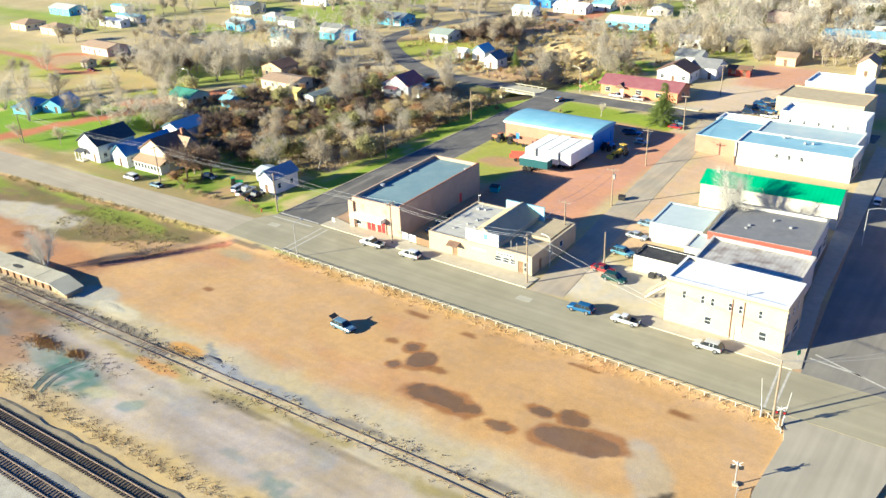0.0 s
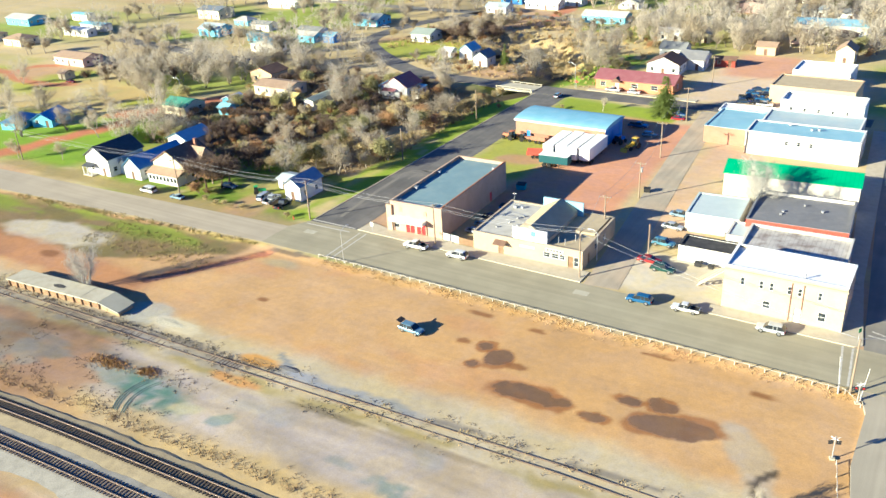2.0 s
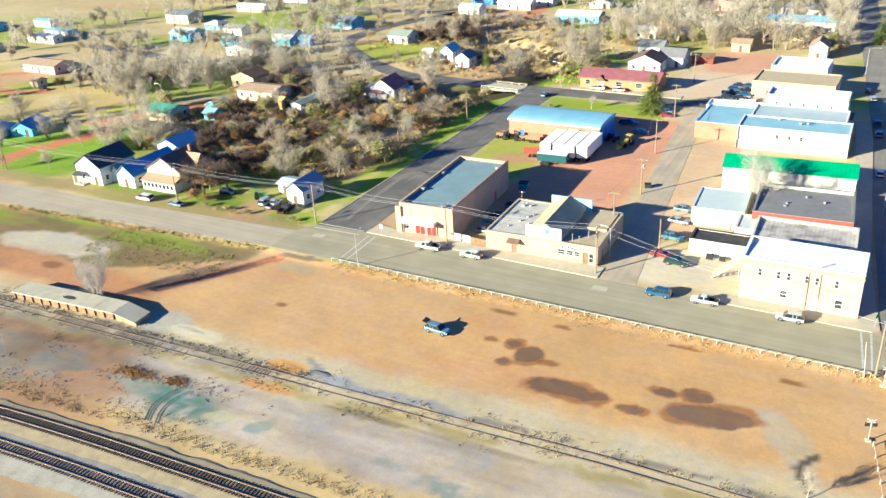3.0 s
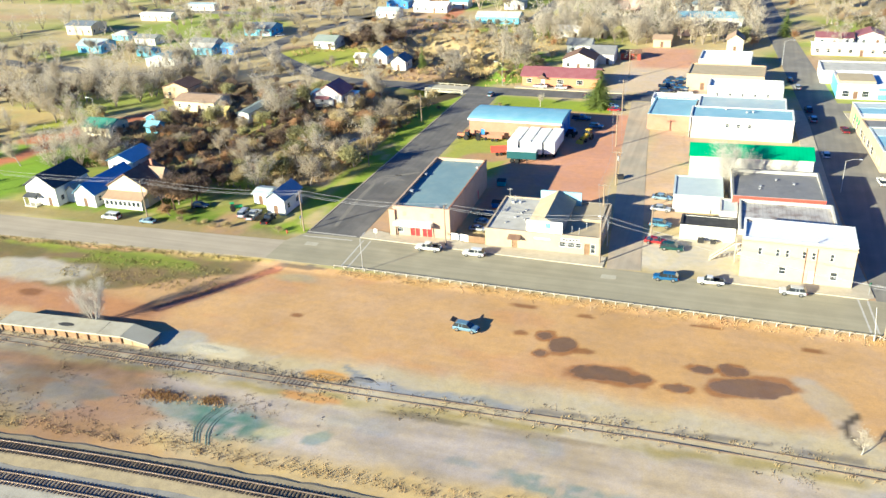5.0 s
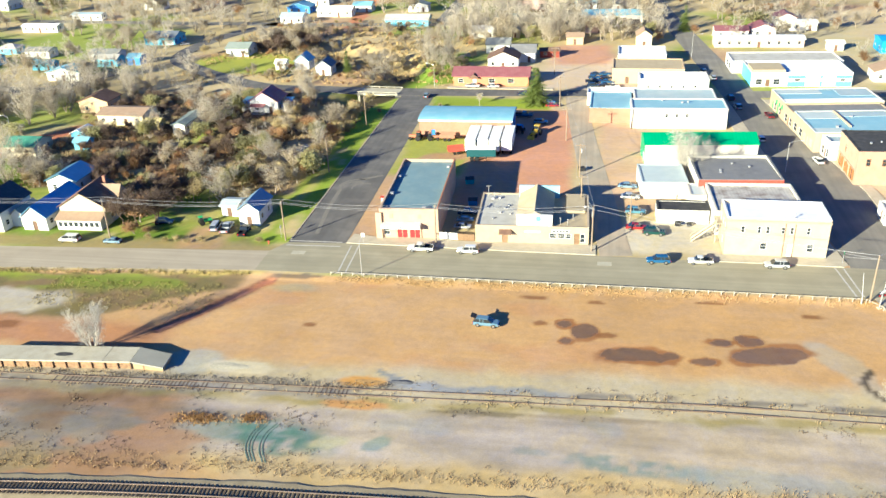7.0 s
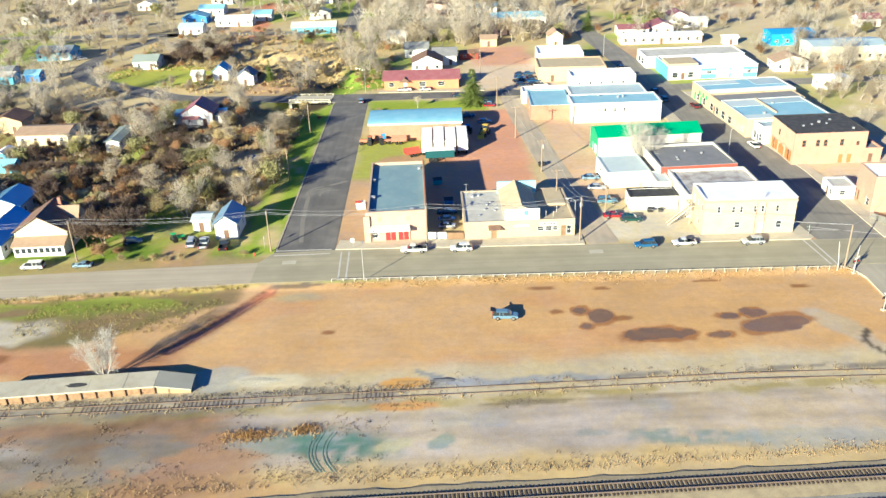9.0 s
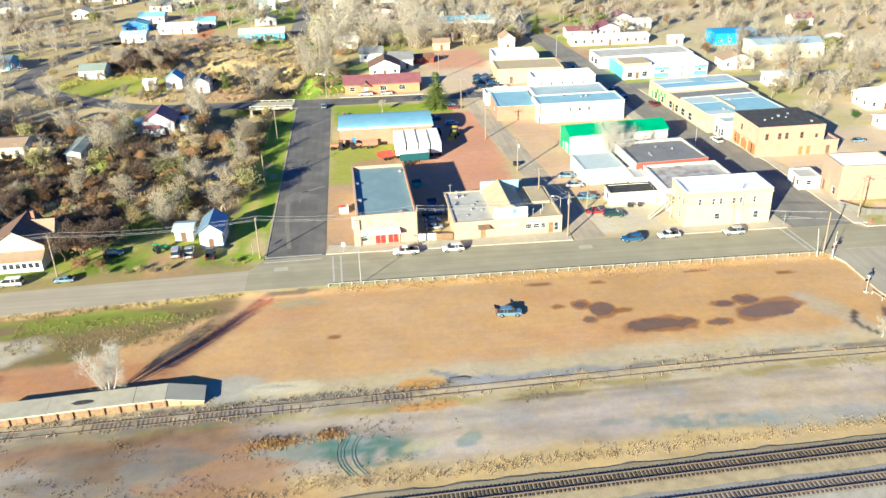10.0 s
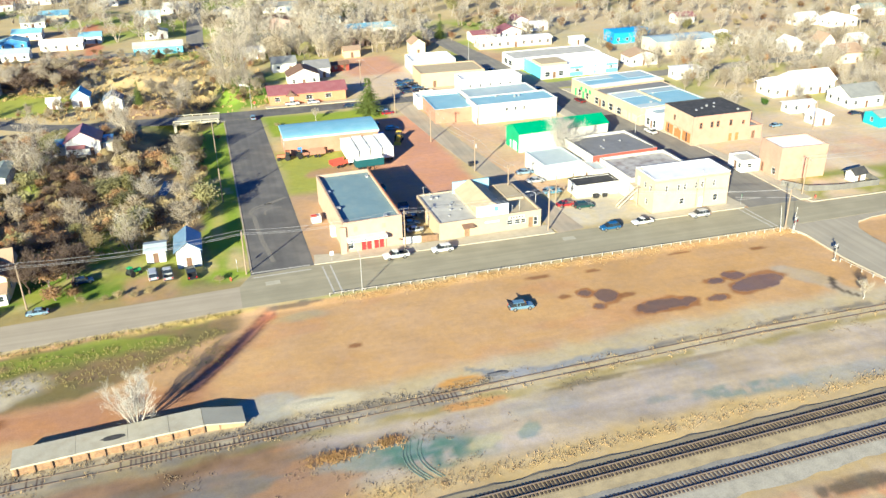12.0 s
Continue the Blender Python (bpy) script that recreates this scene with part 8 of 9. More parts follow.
# ---- parked vehicles ----
vehicle("pickup", "white", WHITE_C, -99.1, 108.4, 181, "white pickup truck parked by the theatre kerb", z=0.02, category="pickup truck")
vehicle("suv", "white", WHITE_C, -90.0, 108.4, 181, "white patrol car parked by the shop kerb", z=0.02)
vehicle("suv", "slateblue", (0.15, 0.26, 0.35), -83.4, 83.4, -4, "blue-grey SUV with its tailgate open on bare dirt", hatch=True)
vehicle("suv", "blue", BLUE_C, -55.0, 107.6, 182, "deep blue SUV parked by the kerb", z=0.02)
vehicle("pickup", "white", WHITE_C, -47.6, 108.0, 182, "white pickup truck with an open black bed", z=0.02, category="pickup truck")
vehicle("suv", "silver", SILVER, -34.6, 107.7, 181, "silver estate car parked before the corner building", z=0.02)
vehicle("suv", "green", GREEN_C, -55.2, 119.6, -3, "dark green SUV parked in the gravel yard")
vehicle("sedan", "red", RED_C, -58.4, 121.8, -3, "red car parked behind a dark SUV")
vehicle("suv", "steel2", (0.12, 0.27, 0.36), -58.4, 129.4, -4, "blue-grey SUV parked beside the alley")
vehicle("sedan", "silver", SILVER, -59.2, 137.2, -4, "silver car parked at the garage")
vehicle("sedan", "steelblue", STEEL, -59.6, 143.2, -4, "light blue car parked at the garage")
for yy, k, c in ((119.2, "silver", SILVER), (122.6, "steelblue", STEEL), (126.2, "navy", NAVY)):
    vehicle("sedan", k, c, -92.6, yy, 2, "car parked in the shade beside the theatre", group="cars beside the theatre")
vehicle("sedan", "darkred", (0.16, 0.025, 0.03), -21.3, 196.0, 99, "dark red car parked on the main street", z=0.02)
vehicle("sedan", "white", WHITE_C, -16.2, 161.6, 99, "white car parked before the brick block", z=0.02)
for yy, k, c in ((176.5, "white", WHITE_C), (203.5, "steelblue", STEEL), (212.0, "navy", NAVY), (234.0, "silver", SILVER)):
    vehicle("suv", k, c, xw(yy) + 1.3, yy, 96, "car parked along the main street pavement", z=0.02, group="cars on main street")
vehicle("suv", "navy", NAVY, -33.6, 242.0, 98, "dark car parked by the far shops", z=0.02)
vehicle("van", "white", WHITE_C, -171.3, 106.0, 181, "white van parked on the verge", z=0.05)
vehicle("sedan", "steelblue", STEEL, -161.9, 106.1, 181, "light blue car parked on the verge", z=0.05)
vehicle("suv", "steelblue", STEEL, -117.6, 211.4, 90, "light blue car at the end of the side street", z=0.02)
vehicle("sedan", "navy", NAVY, -88.6, 214.8, 2, "dark blue car on the cross street", z=0.02)
vehicle("pickup", "white", WHITE_C, -105.0, 222.2, 2, "white pickup before the restaurant", z=0.16, category="pickup truck")
vehicle("suv", "white", WHITE_C, -98.5, 222.0, 2, "white car before the restaurant", z=0.16)
vehicle("sedan", "red", RED_C, -79.4, 203.2, 4, "red car parked beside the spruce")
vehicle("sedan", "steelblue", STEEL, -80.4, 206.6, 4, "light blue car parked beside the spruce")
r = rng(31)
for k in range(8):
    key, col = r.choice((("navy", NAVY), ("black", BLACK_C), ("silver", SILVER), ("blue", BLUE_C)))
    vehicle(r.choice(("sedan", "suv", "pickup")), key, col, -67.6 + (k % 2) * 3.4 + r.uniform(-0.4, 0.4), 224.5 + (k // 2) * 4.6 + r.uniform(-0.4, 0.4), 8 + r.uniform(-5, 5), "used car in the gravel car lot", group="cars in the gravel lot")
vehicle("pickup", "white", WHITE_C, -62.2, 223.4, 4, "white pickup in the gravel lot", category="pickup truck")
vehicle("sedan", "steelblue", STEEL, 18.2, 155.4, 5, "light blue car behind the brick block")
vehicle("sedan", "steelblue", STEEL, -246.0, 146.0, 12, "light blue car beside the red dirt track")
vehicle("sedan", "darkred", (0.16, 0.025, 0.03), -283.0, 166.5, 10, "dark red car on dry grass")
vehicle("suv", "silver", SILVER, -318.0, 186.0, 8, "silver car by the pink brick house")
vehicle("suv", "white", WHITE_C, -229.0, 280.5, 30, "white car on a drive beside the curve")
vehicle("sedan", "navy", NAVY, 46.0, 158.0, 0, "dark car on a gravel drive")
vehicle("pickup", "navy", NAVY, 8.0, 157.5, 95, "dark pickup in the yard behind the brick block", category="pickup truck")
vehicle("pickup", "black", BLACK_C, -136.6, 113.0, 96, "dark old pickup before the small white house", category="pickup truck")
vehicle("pickup", "silver", SILVER, -140.8, 114.0, 96, "silver old pickup on bare dirt", category="pickup truck")
vehicle("van", "silver", SILVER, -143.4, 114.6, 96, "grey van on bare dirt by the small house")
vehicle("suv", "navy", NAVY, -155.6, 116.0, 12, "dark car parked under the dark tree")
# old loader and trailers in the yard behind the theatre
for k in range(4):
    box_trailer(-97.2 + k * 2.95, 167.2 + (k % 2) * 0.6, 90.5, 11.2, "white box semi-trailer in the red dirt yard", M_WHITEMETAL)
box_trailer(-94.0, 158.8, 4, 7.0, "dark teal box trailer beside the white trailers", mat("dark_teal_paint", (0.015, 0.075, 0.085), 0.6, var=0.1), h=2.9)
machine(-86.4, 179.6, 80, "blue tractor in the machinery yard", M_BLUE, 0.95)
machine(-82.2, 177.2, 250, "yellow wheel loader in the machinery yard", M_MACHYEL, 1.0, True)
vehicle("pickup", "blue", BLUE_C, -86.6, 193.2, 3, "blue pickup at the end of the machine shed", category="pickup truck")
vehicle("suv", "steelblue", STEEL, -81.6, 187.6, 3, "light blue car on red dirt")
machine(-113.0, 172.2, 170, "orange old truck beside the machine shed", M_ORANGE, 0.9)
machine(-108.4, 172.3, 10, "rusty brown machine beside the shed", M_CHIMNEY, 0.8)
flat_trailer(-104.6, 172.4, 0, 4.0, "rusty wagon beside the shed", M_CHIMNEY)
flat_trailer(-100.8, 162.6, 20, 4.2, "red farm wagon on dry grass", M_RED)
machine(-146.8, 116.6, 40, "green garden tractor on the lawn", M_GREENP, 0.7)


# ---- utility poles, lamps, wires ----
WIRE_TOPS = {}


def utility_pole(key, x, y, h, arm=1, turn=0.0, transformer=False, label="wooden utility pole with a crossarm"):
    z = gz(x, y)
    root = thing("utility_pole", label, "utility pole", pose(x, y, z, 0, 0, turn), "utility poles")
    bm = bmesh.new()
    tube(bm, (0, 0, -0.3), (0, 0, h), 0.16, 0.11, 8)
    part("pole", bm, M_POLE, root)
    tops = []
    for a in range(arm):
        zz = h - 0.35 - a * 0.9
        bm = bmesh.new()
        box(bm, -1.15, 1.15, -0.2, -0.09, zz - 0.06, zz + 0.06)
        part("crossarm", bm, M_POLE, root)
        for xx in (-1.05, -0.4, 0.4, 1.05):
            bm = bmesh.new()
            tube(bm, (xx, -0.14, zz + 0.05), (xx, -0.14, zz + 0.2), 0.05, 0.035, 6)
            part("insulator", bm, M_STEELPOLE, root)
            if a == 0:
                tops.append(pose(x, y, z, 0, 0, turn) @ Vector((xx, -0.14, zz + 0.2)))
    if transformer:
        bm = bmesh.new()
        tube(bm, (0.32, 0.0, h - 2.2), (0.32, 0.0, h - 1.2), 0.22, 0.22, 10)
        part("transformer", bm, M_STEELPOLE, root)
    WIRE_TOPS[key] = tops or [Vector((x, y, z + h))] * 4
    return root


def wire(a, b, sag=0.7, r=0.022):
    c = bpy.data.curves.new("power_line", 'CURVE')
    c.dimensions, c.bevel_depth, c.bevel_resolution = '3D', r, 0
    s = c.splines.new('POLY')
    n = 14
    s.points.add(n)
    for i in range(n + 1):
        t = i / n
        p = a.lerp(b, t)
        s.points[i].co = (p.x, p.y, p.z - 4 * sag * t * (1 - t), 1)
    c.materials.append(M_WIRE)
    return tagged(new("power_line", c), "thin grey overhead power line between poles", "power line")


utility_pole("w0", -222, 107.5, 8.2, 1, 88)
utility_pole("w1", -164.0, 108.6, 8.6, 1, 90)
utility_pole("w2", -126.9, 110.4, 8.6, 1, 90, label="wooden utility pole at the corner lawn")
utility_pole("w3", -96.6, 111.2, 8.4, 1, 90)
utility_pole("w4", -67.0, 111.0, 9.2, 2, 90, True, "wooden utility pole with transformer beside the alley")
utility_pole("se", -22.0, 96.7, 8.6, 0, 90, label="white steel pole at the street corner")
utility_pole("a1", -69.4, 128.0, 8.6, 1, 5, label="wooden pole behind the low shop")
utility_pole("a2", -70.2, 148.8, 8.0, 1, 5, True)
utility_pole("a3", -74.2, 174.0, 8.6, 1, 5)
utility_pole("a4", -77.2, 203.0, 9.0, 1, 5)
utility_pole("a5", -80.5, 238.0, 9.0, 1, 5)
utility_pole("s1", -129.3, 148.0, 8.0, 0, 0, label="slim wooden pole on the grass strip")
utility_pole("s2", -129.4, 184.0, 8.0, 0, 0, label="slim wooden pole on the grass strip")
utility_pole("g1", -59.6, 124.6, 6.0, 0, 0, label="short wooden pole beside the white shed")
utility_pole("e1", -7.0, 111.2, 8.6, 1, 90, label="wooden utility pole beside the board fence")
utility_pole("e2", 26.0, 150.0, 8.0, 1, 30)
utility_pole("e3", 40.0, 112.0, 8.6, 1, 90)
for a, b in (("w0", "w1"), ("w1", "w2"), ("w2", "w3"), ("w3", "w4")):
    for k in (0, 1, 3):
        wire(WIRE_TOPS[a][k], WIRE_TOPS[b][k], 0.9)
for a, b in (("w4", "se"), ("se", "e1"), ("e1", "e3"), ("w4", "a1"), ("a1", "a2"), ("a2", "a3"), ("a3", "a4"), ("a4", "a5"), ("s1", "s2")):
    for k in (0, 3):
        wire(WIRE_TOPS[a][k], WIRE_TOPS[b][k], 0.8)


def street_lamp(x, y, h, turn, label, reach=2.2):
    root = thing("street_lamp", label, "street lamp", pose(x, y, gz(x, y), 0, 0, turn), "street lamps")
    bm = bmesh.new()
    tube(bm, (0, 0, -0.1), (0, 0, h), 0.085, 0.06, 8)
    part("pole", bm, M_STEELPOLE, root)
    bm = bmesh.new()
    tube(bm, (0, 0, h - 0.1), (reach * 0.5, 0, h + 0.35), 0.05, 0.045, 6)
    tube(bm, (reach * 0.5, 0, h + 0.35), (reach, 0, h + 0.4), 0.045, 0.04, 6)
    part("arm", bm, M_STEELPOLE, root)
    bm = bmesh.new()
    hexa(bm, ((reach - 0.1, -0.14, h + 0.3), (reach + 0.6, -0.1, h + 0.3), (reach + 0.6, 0.1, h + 0.3), (reach - 0.1, 0.14, h + 0.3)), ((reach - 0.1, -0.1, h + 0.48), (reach + 0.5, -0.07, h + 0.44), (reach + 0.5, 0.07, h + 0.44), (reach - 0.1, 0.1, h + 0.48)))
    head = part("lamp_head", bm, M_STEELPOLE, root)
    bm = bmesh.new()
    box(bm, reach, reach + 0.5, -0.09, 0.09, h + 0.26, h + 0.3)
    part("lens", bm, M_LAMPGLASS, head)
    return root


street_lamp(-107.8, 97.4, 6.4, 90, "white steel street lamp beside the guard fence", 1.8)
street_lamp(-24.6, 155.0, 7.0, 10, "steel street lamp on the main street pavement", 2.6)
street_lamp(-35.6, 262.0, 7.5, 10, "steel street lamp far along the main street", 2.6)
street_lamp(-66.9, 118.4, 5.4, 170, "short steel lamp beside the alley", 1.4)
street_lamp(-225.0, 165.0, 7.0, 190, "steel street lamp beside the dirt track", 1.6)
street_lamp(-117.2, 222.6, 7.0, 160, "steel street lamp at the cross street", 2.4)


def guy_pole(x0, y0, x1, y1, z1):
    root = thing("barrier_arm", "raised white barrier pole at the level crossing", "barrier", pose(x0, y0, gz(x0, y0)))
    bm = bmesh.new()
    tube(bm, (0, 0, -0.1), (0, 0, 1.1), 0.14, 0.14, 8)
    part("stand", bm, M_STEELPOLE, root)
    bm = bmesh.new()
    tube(bm, (0, 0, 1.0), (x1 - x0, y1 - y0, z1), 0.045, 0.03, 6)
    part("arm", bm, M_WHITE, root)
    return root


guy_pole(-23.4, 96.3, -23.9, 96.4, 5.6)
guy_pole(-20.6, 96.0, -20.2, 96.3, 5.0)


def crossing_signal(x, y, turn, label):
    root = thing("crossing_signal", label, "railway signal", pose(x, y, gz(x, y), 0, 0, turn))
    bm = bmesh.new()
    tube(bm, (0, 0, -0.1), (0, 0, 3.4), 0.08, 0.07, 8)
    part("pole", bm, M_STEELPOLE, root)
    for s in (-1, 1):
        bm = bmesh.new()
        box(bm, s * 0.45 - 0.28, s * 0.45 + 0.28, -0.08, -0.02, 2.2, 2.75)
        lamp = part("signal_head", bm, M_BLACK, root)
        bm = bmesh.new()
        tube(bm, (s * 0.45, -0.12, 2.47), (s * 0.45, -0.08, 2.47), 0.14, 0.14, 10)
        part("red_lens", bm, M_LAMPR, lamp)
        bm = bmesh.new()
        hexa(bm, ((-0.6, -0.05, 3.0 - 0.3 * s), (-0.5, -0.05, 2.9 - 0.3 * s), (0.6, -0.05, 3.0 + 0.3 * s), (0.5, -0.05, 3.1 + 0.3 * s)), ((-0.6, -0.03, 3.0 - 0.3 * s), (-0.5, -0.03, 2.9 - 0.3 * s), (0.6, -0.03, 3.0 + 0.3 * s), (0.5, -0.03, 3.1 + 0.3 * s)))
        part("crossbuck", bm, M_SIGN, root)
    bm = bmesh.new()
    box(bm, -0.3, 0.3, -0.3, 0.3, 0, 0.25)
    part("base", bm, M_CONC_OLD, root)
    return root


crossing_signal(-21.8, 82.4, 200, "railway crossing signal with black heads on bare dirt")
crossing_signal(-20.9, 95.3, 20, "railway crossing signal at the street corner")


def sign(x, y, turn, h, shape, matl, label, w=0.7):
    root = thing("road_sign", label, "sign", pose(x, y, gz(x, y), 0, 0, turn))
    bm = bmesh.new()
    tube(bm, (0, 0, -0.1), (0, 0, h), 0.035, 0.035, 6)
    part("post", bm, M_STEELPOLE, root)
    bm = bmesh.new()
    if shape == "round":
        n = 8
        prism(bm, [(w / 2 * math.cos((i + 0.5) * math.tau / n), h - w / 2 + w / 2 * math.sin((i + 0.5) * math.tau / n)) for i in range(n)], -0.06, -0.04)
    else:
        prism(bm, ((-w / 2, h - w * 1.2), (w / 2, h - w * 1.2), (w / 2, h), (-w / 2, h)), -0.06, -0.04)
    part("plate", bm, matl, root)
    return root


sign(-128.4, 112.0, 90, 2.6, "round", M_SIGN, "pale octagonal sign seen from behind on the grass", 0.8)
sign(-111.0, 110.6, 0, 2.2, "box", M_SIGN, "small white sign on the theatre pavement")
sign(-116.3, 221.5, 0, 2.6, "round", M_RED, "red octagonal stop sign at the cross street", 0.8)
sign(-23.0, 110.4, 60, 2.4, "box", M_GREENP, "small green sign at the street corner", 0.6)


def hydrant(x, y):
    root = thing("fire_hydrant", "red fire hydrant on the grass corner", "fire hydrant", pose(x, y, gz(x, y)))
    bm = bmesh.new()
    tube(bm, (0, 0, 0), (0, 0, 0.6), 0.13, 0.12, 8)
    tube(bm, (0, 0, 0.6), (0, 0, 0.78), 0.15, 0.05, 8)
    part("barrel", bm, M_RED, root)
    for a in (0, 180):
        bm = bmesh.new()
        tube(bm, (0.1, 0, 0.45), (0.22, 0, 0.45), 0.06, 0.06, 6)
        part("outlet", bm, M_RED, root, at=pose(0, 0, 0, 0, 0, a))


hydrant(-129.8, 108.6)
hydrant(-5.6, 108.6)


# ---- fences ----
M_FENCE = mat("dulled_white_fence_paint", (0.44, 0.40, 0.35), 0.7, var=0.2, scale=1.0, tint=(0.30, 0.26, 0.2), tintamt=0.6)


def guard_fence(name, label, pts, step, h, matl, rail_r=0.055, rails=(0.62,)):
    root = thing(name, label, "fence", pose(0, 0, 0))
    P = [Vector((x, y, 0)) for x, y in pts]
    bm = bmesh.new()
    box(bm, -0.06, 0.06, -0.06, 0.06, -0.5, h)
    post = mesh_of("post", bm, matl)
    last = None
    for a, b in zip(P, P[1:]):
        n = max(1, round((b - a).length / step))
        for i in range(n + (b == P[-1])):
            p = a.lerp(b, i / n)
            z = max(gz(p.x, p.y), gz(p.x, p.y + 0.6))
            part("post", post, None, root, at=pose(p.x, p.y, z))
            if last is not None:
                q, zq = last
                for rz_ in rails:
                    bm = bmesh.new()
                    tube(bm, (q.x, q.y, zq + rz_), (p.x, p.y, z + rz_), rail_r, rail_r, 6)
                    part("rail", bm, matl, root)
            last = (p, z)
    return root


guard_fence("guard_fence", "low white pipe guard fence along the street edge", [(-113.6, 97.2), (-66, 97.0), (-22.6, 96.6), (-20.4, 94.6)], 2.1, 0.62, M_FENCE, 0.04, (0.55,))
guard_fence("guard_fence", "low white pipe fence beside the crossing", [(-21.2, 81.6), (-20.0, 74.6), (-18.2, 62.0)], 2.8, 0.7, M_FENCE, 0.05)


def board_fence(pts, h, matl, label, step=0.9):
    root = thing("board_fence", label, "fence", pose(0, 0, 0))
    for (ax, ay), (bx, by) in zip(pts, pts[1:]):
        L_ = math.hypot(bx - ax, by - ay)
        n = max(1, int(L_ / step))
        ang = math.degrees(math.atan2(by - ay, bx - ax))
        bm = bmesh.new()
        box(bm, 0, L_ / n - 0.03, -0.02, 0.02, 0.05, h)
        board = mesh_of("board", bm, matl)
        for i in range(n):
            part("board", board, None, root, at=pose(ax + (bx - ax) * i / n, ay + (by - ay) * i / n, 0, 0, 0, ang))
    return root


board_fence([(-8.0, 117.2), (-4.6, 112.4), (2.5, 110.8), (12.8, 110.6), (14.0, 118.5)], 1.4, mat("grey_fence_board", (0.15, 0.145, 0.13), 0.9, var=0.2, spread=0.5), "weathered grey board fence on the corner lot")
board_fence([(-96.4, 113.8), (-92.8, 113.6)], 1.5, M_WHITE, "white board fence beside the theatre")
board_fence([(-92.78, 113.6), (-89.4, 113.4)], 1.4, M_WOOD, "brown board fence beside the low shop")
house("garden_shed", "small black-roofed shed behind the board fence", 8.6, 113.6, 8, 3.4, 2.6, 2.0, M_WHITE, M_ROOF_DARK, rise=0.9, holes={"S": [("door", 1.1, 0, 0.9, 1.8)]}, category="shed")


# ---- small clutter ----
def skip(x, y, turn, matl, label, s=1.0):
    root = thing("dumpster", label, "dumpster", pose(x, y, gz(x, y), 0, 0, turn) @ Matrix.Diagonal((s, s, s, 1)))
    bm = bmesh.new()
    hexa(bm, ((-0.9, -0.6, 0.1), (0.9, -0.6, 0.1), (0.9, 0.6, 0.1), (-0.9, 0.6, 0.1)), ((-1.0, -0.75, 1.2), (1.0, -0.75, 1.2), (1.0, 0.75, 1.4), (-1.0, 0.75, 1.4)))
    part("bin", bm, matl, root)
    bm = bmesh.new()
    hexa(bm, ((-1.02, -0.78, 1.21), (1.02, -0.78, 1.21), (1.02, 0.78, 1.41), (-1.02, 0.78, 1.41)), ((-1.02, -0.78, 1.27), (1.02, -0.78, 1.27), (1.02, 0.78, 1.47), (-1.02, 0.78, 1.47)))
    part("lid", bm, M_TRIM, root)


skip(-92.2, 131.0, 5, M_BLUE, "blue steel dumpster behind the low shop")
skip(-81.0, 129.4, 0, M_BLUE, "blue steel dumpster by the back wall")
skip(-94.6, 143.0, 10, M_TEAL, "teal steel dumpster behind the theatre")
skip(-69.8, 152.6, 15, M_TRIM, "black dumpster beside the alley pole", 0.7)
skip(-50.4, 123.9, 0, M_TRIM, "black bin beside the white shed", 0.6)
skip(-48.2, 124.0, 0, M_TRIM, "black bin beside the white shed wall", 0.5)


def pile(name, label, x, y, rx_, ry_, h, material, seed):
    """A low heap with an uneven top."""
    bm = bmesh.new()
    r_ = rng(seed)
    n, m = 22, 6
    rings = []
    for j in range(m + 1):
        t = j / m
        rings.append([bm.verts.new((rx_ * t * math.cos(i * math.tau / n) * (1 + r_.uniform(-0.12, 0.12)), ry_ * t * math.sin(i * math.tau / n) * (1 + r_.uniform(-0.12, 0.12)), h * (1 - t) ** 1.2 + (r_.uniform(-0.1, 0.1) * h if 0 < j < m else 0) - 0.03)) for i in range(n)])
    for a, b in zip(rings[1:], rings[2:]):
        for i in range(n):
            j = (i + 1) % n
            bm.faces.new((a[i], b[i], b[j], a[j]))
    bm.faces.new(rings[1])
    for v in rings[0]:
        bm.verts.remove(v)
    ob = new(name, mesh_of(name, bm, material, True))
    ob.matrix_world = pose(x, y, gz(x, y))
    return tagged(ob, label, "mound")


M_SAND = mat("orange_sand", (0.43, 0.26, 0.095), 0.95, var=0.15, scale=1.5, bump=0.5)
pile("sand_mound", "long mound of orange sand beside the siding", -99.6, 66.1, 3.9, 0.9, 0.07, M_SAND, 1)
pile("sand_mound", "low mound of orange sand south of the siding", -99.4, 60.3, 4.5, 0.9, 0.07, M_SAND, 2)
pile("rubble_mound", "mound of dark broken stone beside the siding", -93.4, 66.4, 2.6, 0.7, 0.22, mat("dark_rubble", (0.13, 0.13, 0.14), 0.95, var=0.4, scale=3, bump=1.0), 3)
pile("gravel_mound", "pale gravel mound near the dock", -119.6, 67.4, 4.6, 1.2, 0.1, mat("pale_gravel", (0.46, 0.42, 0.31), 0.95, var=0.2, scale=3, bump=0.8), 4)


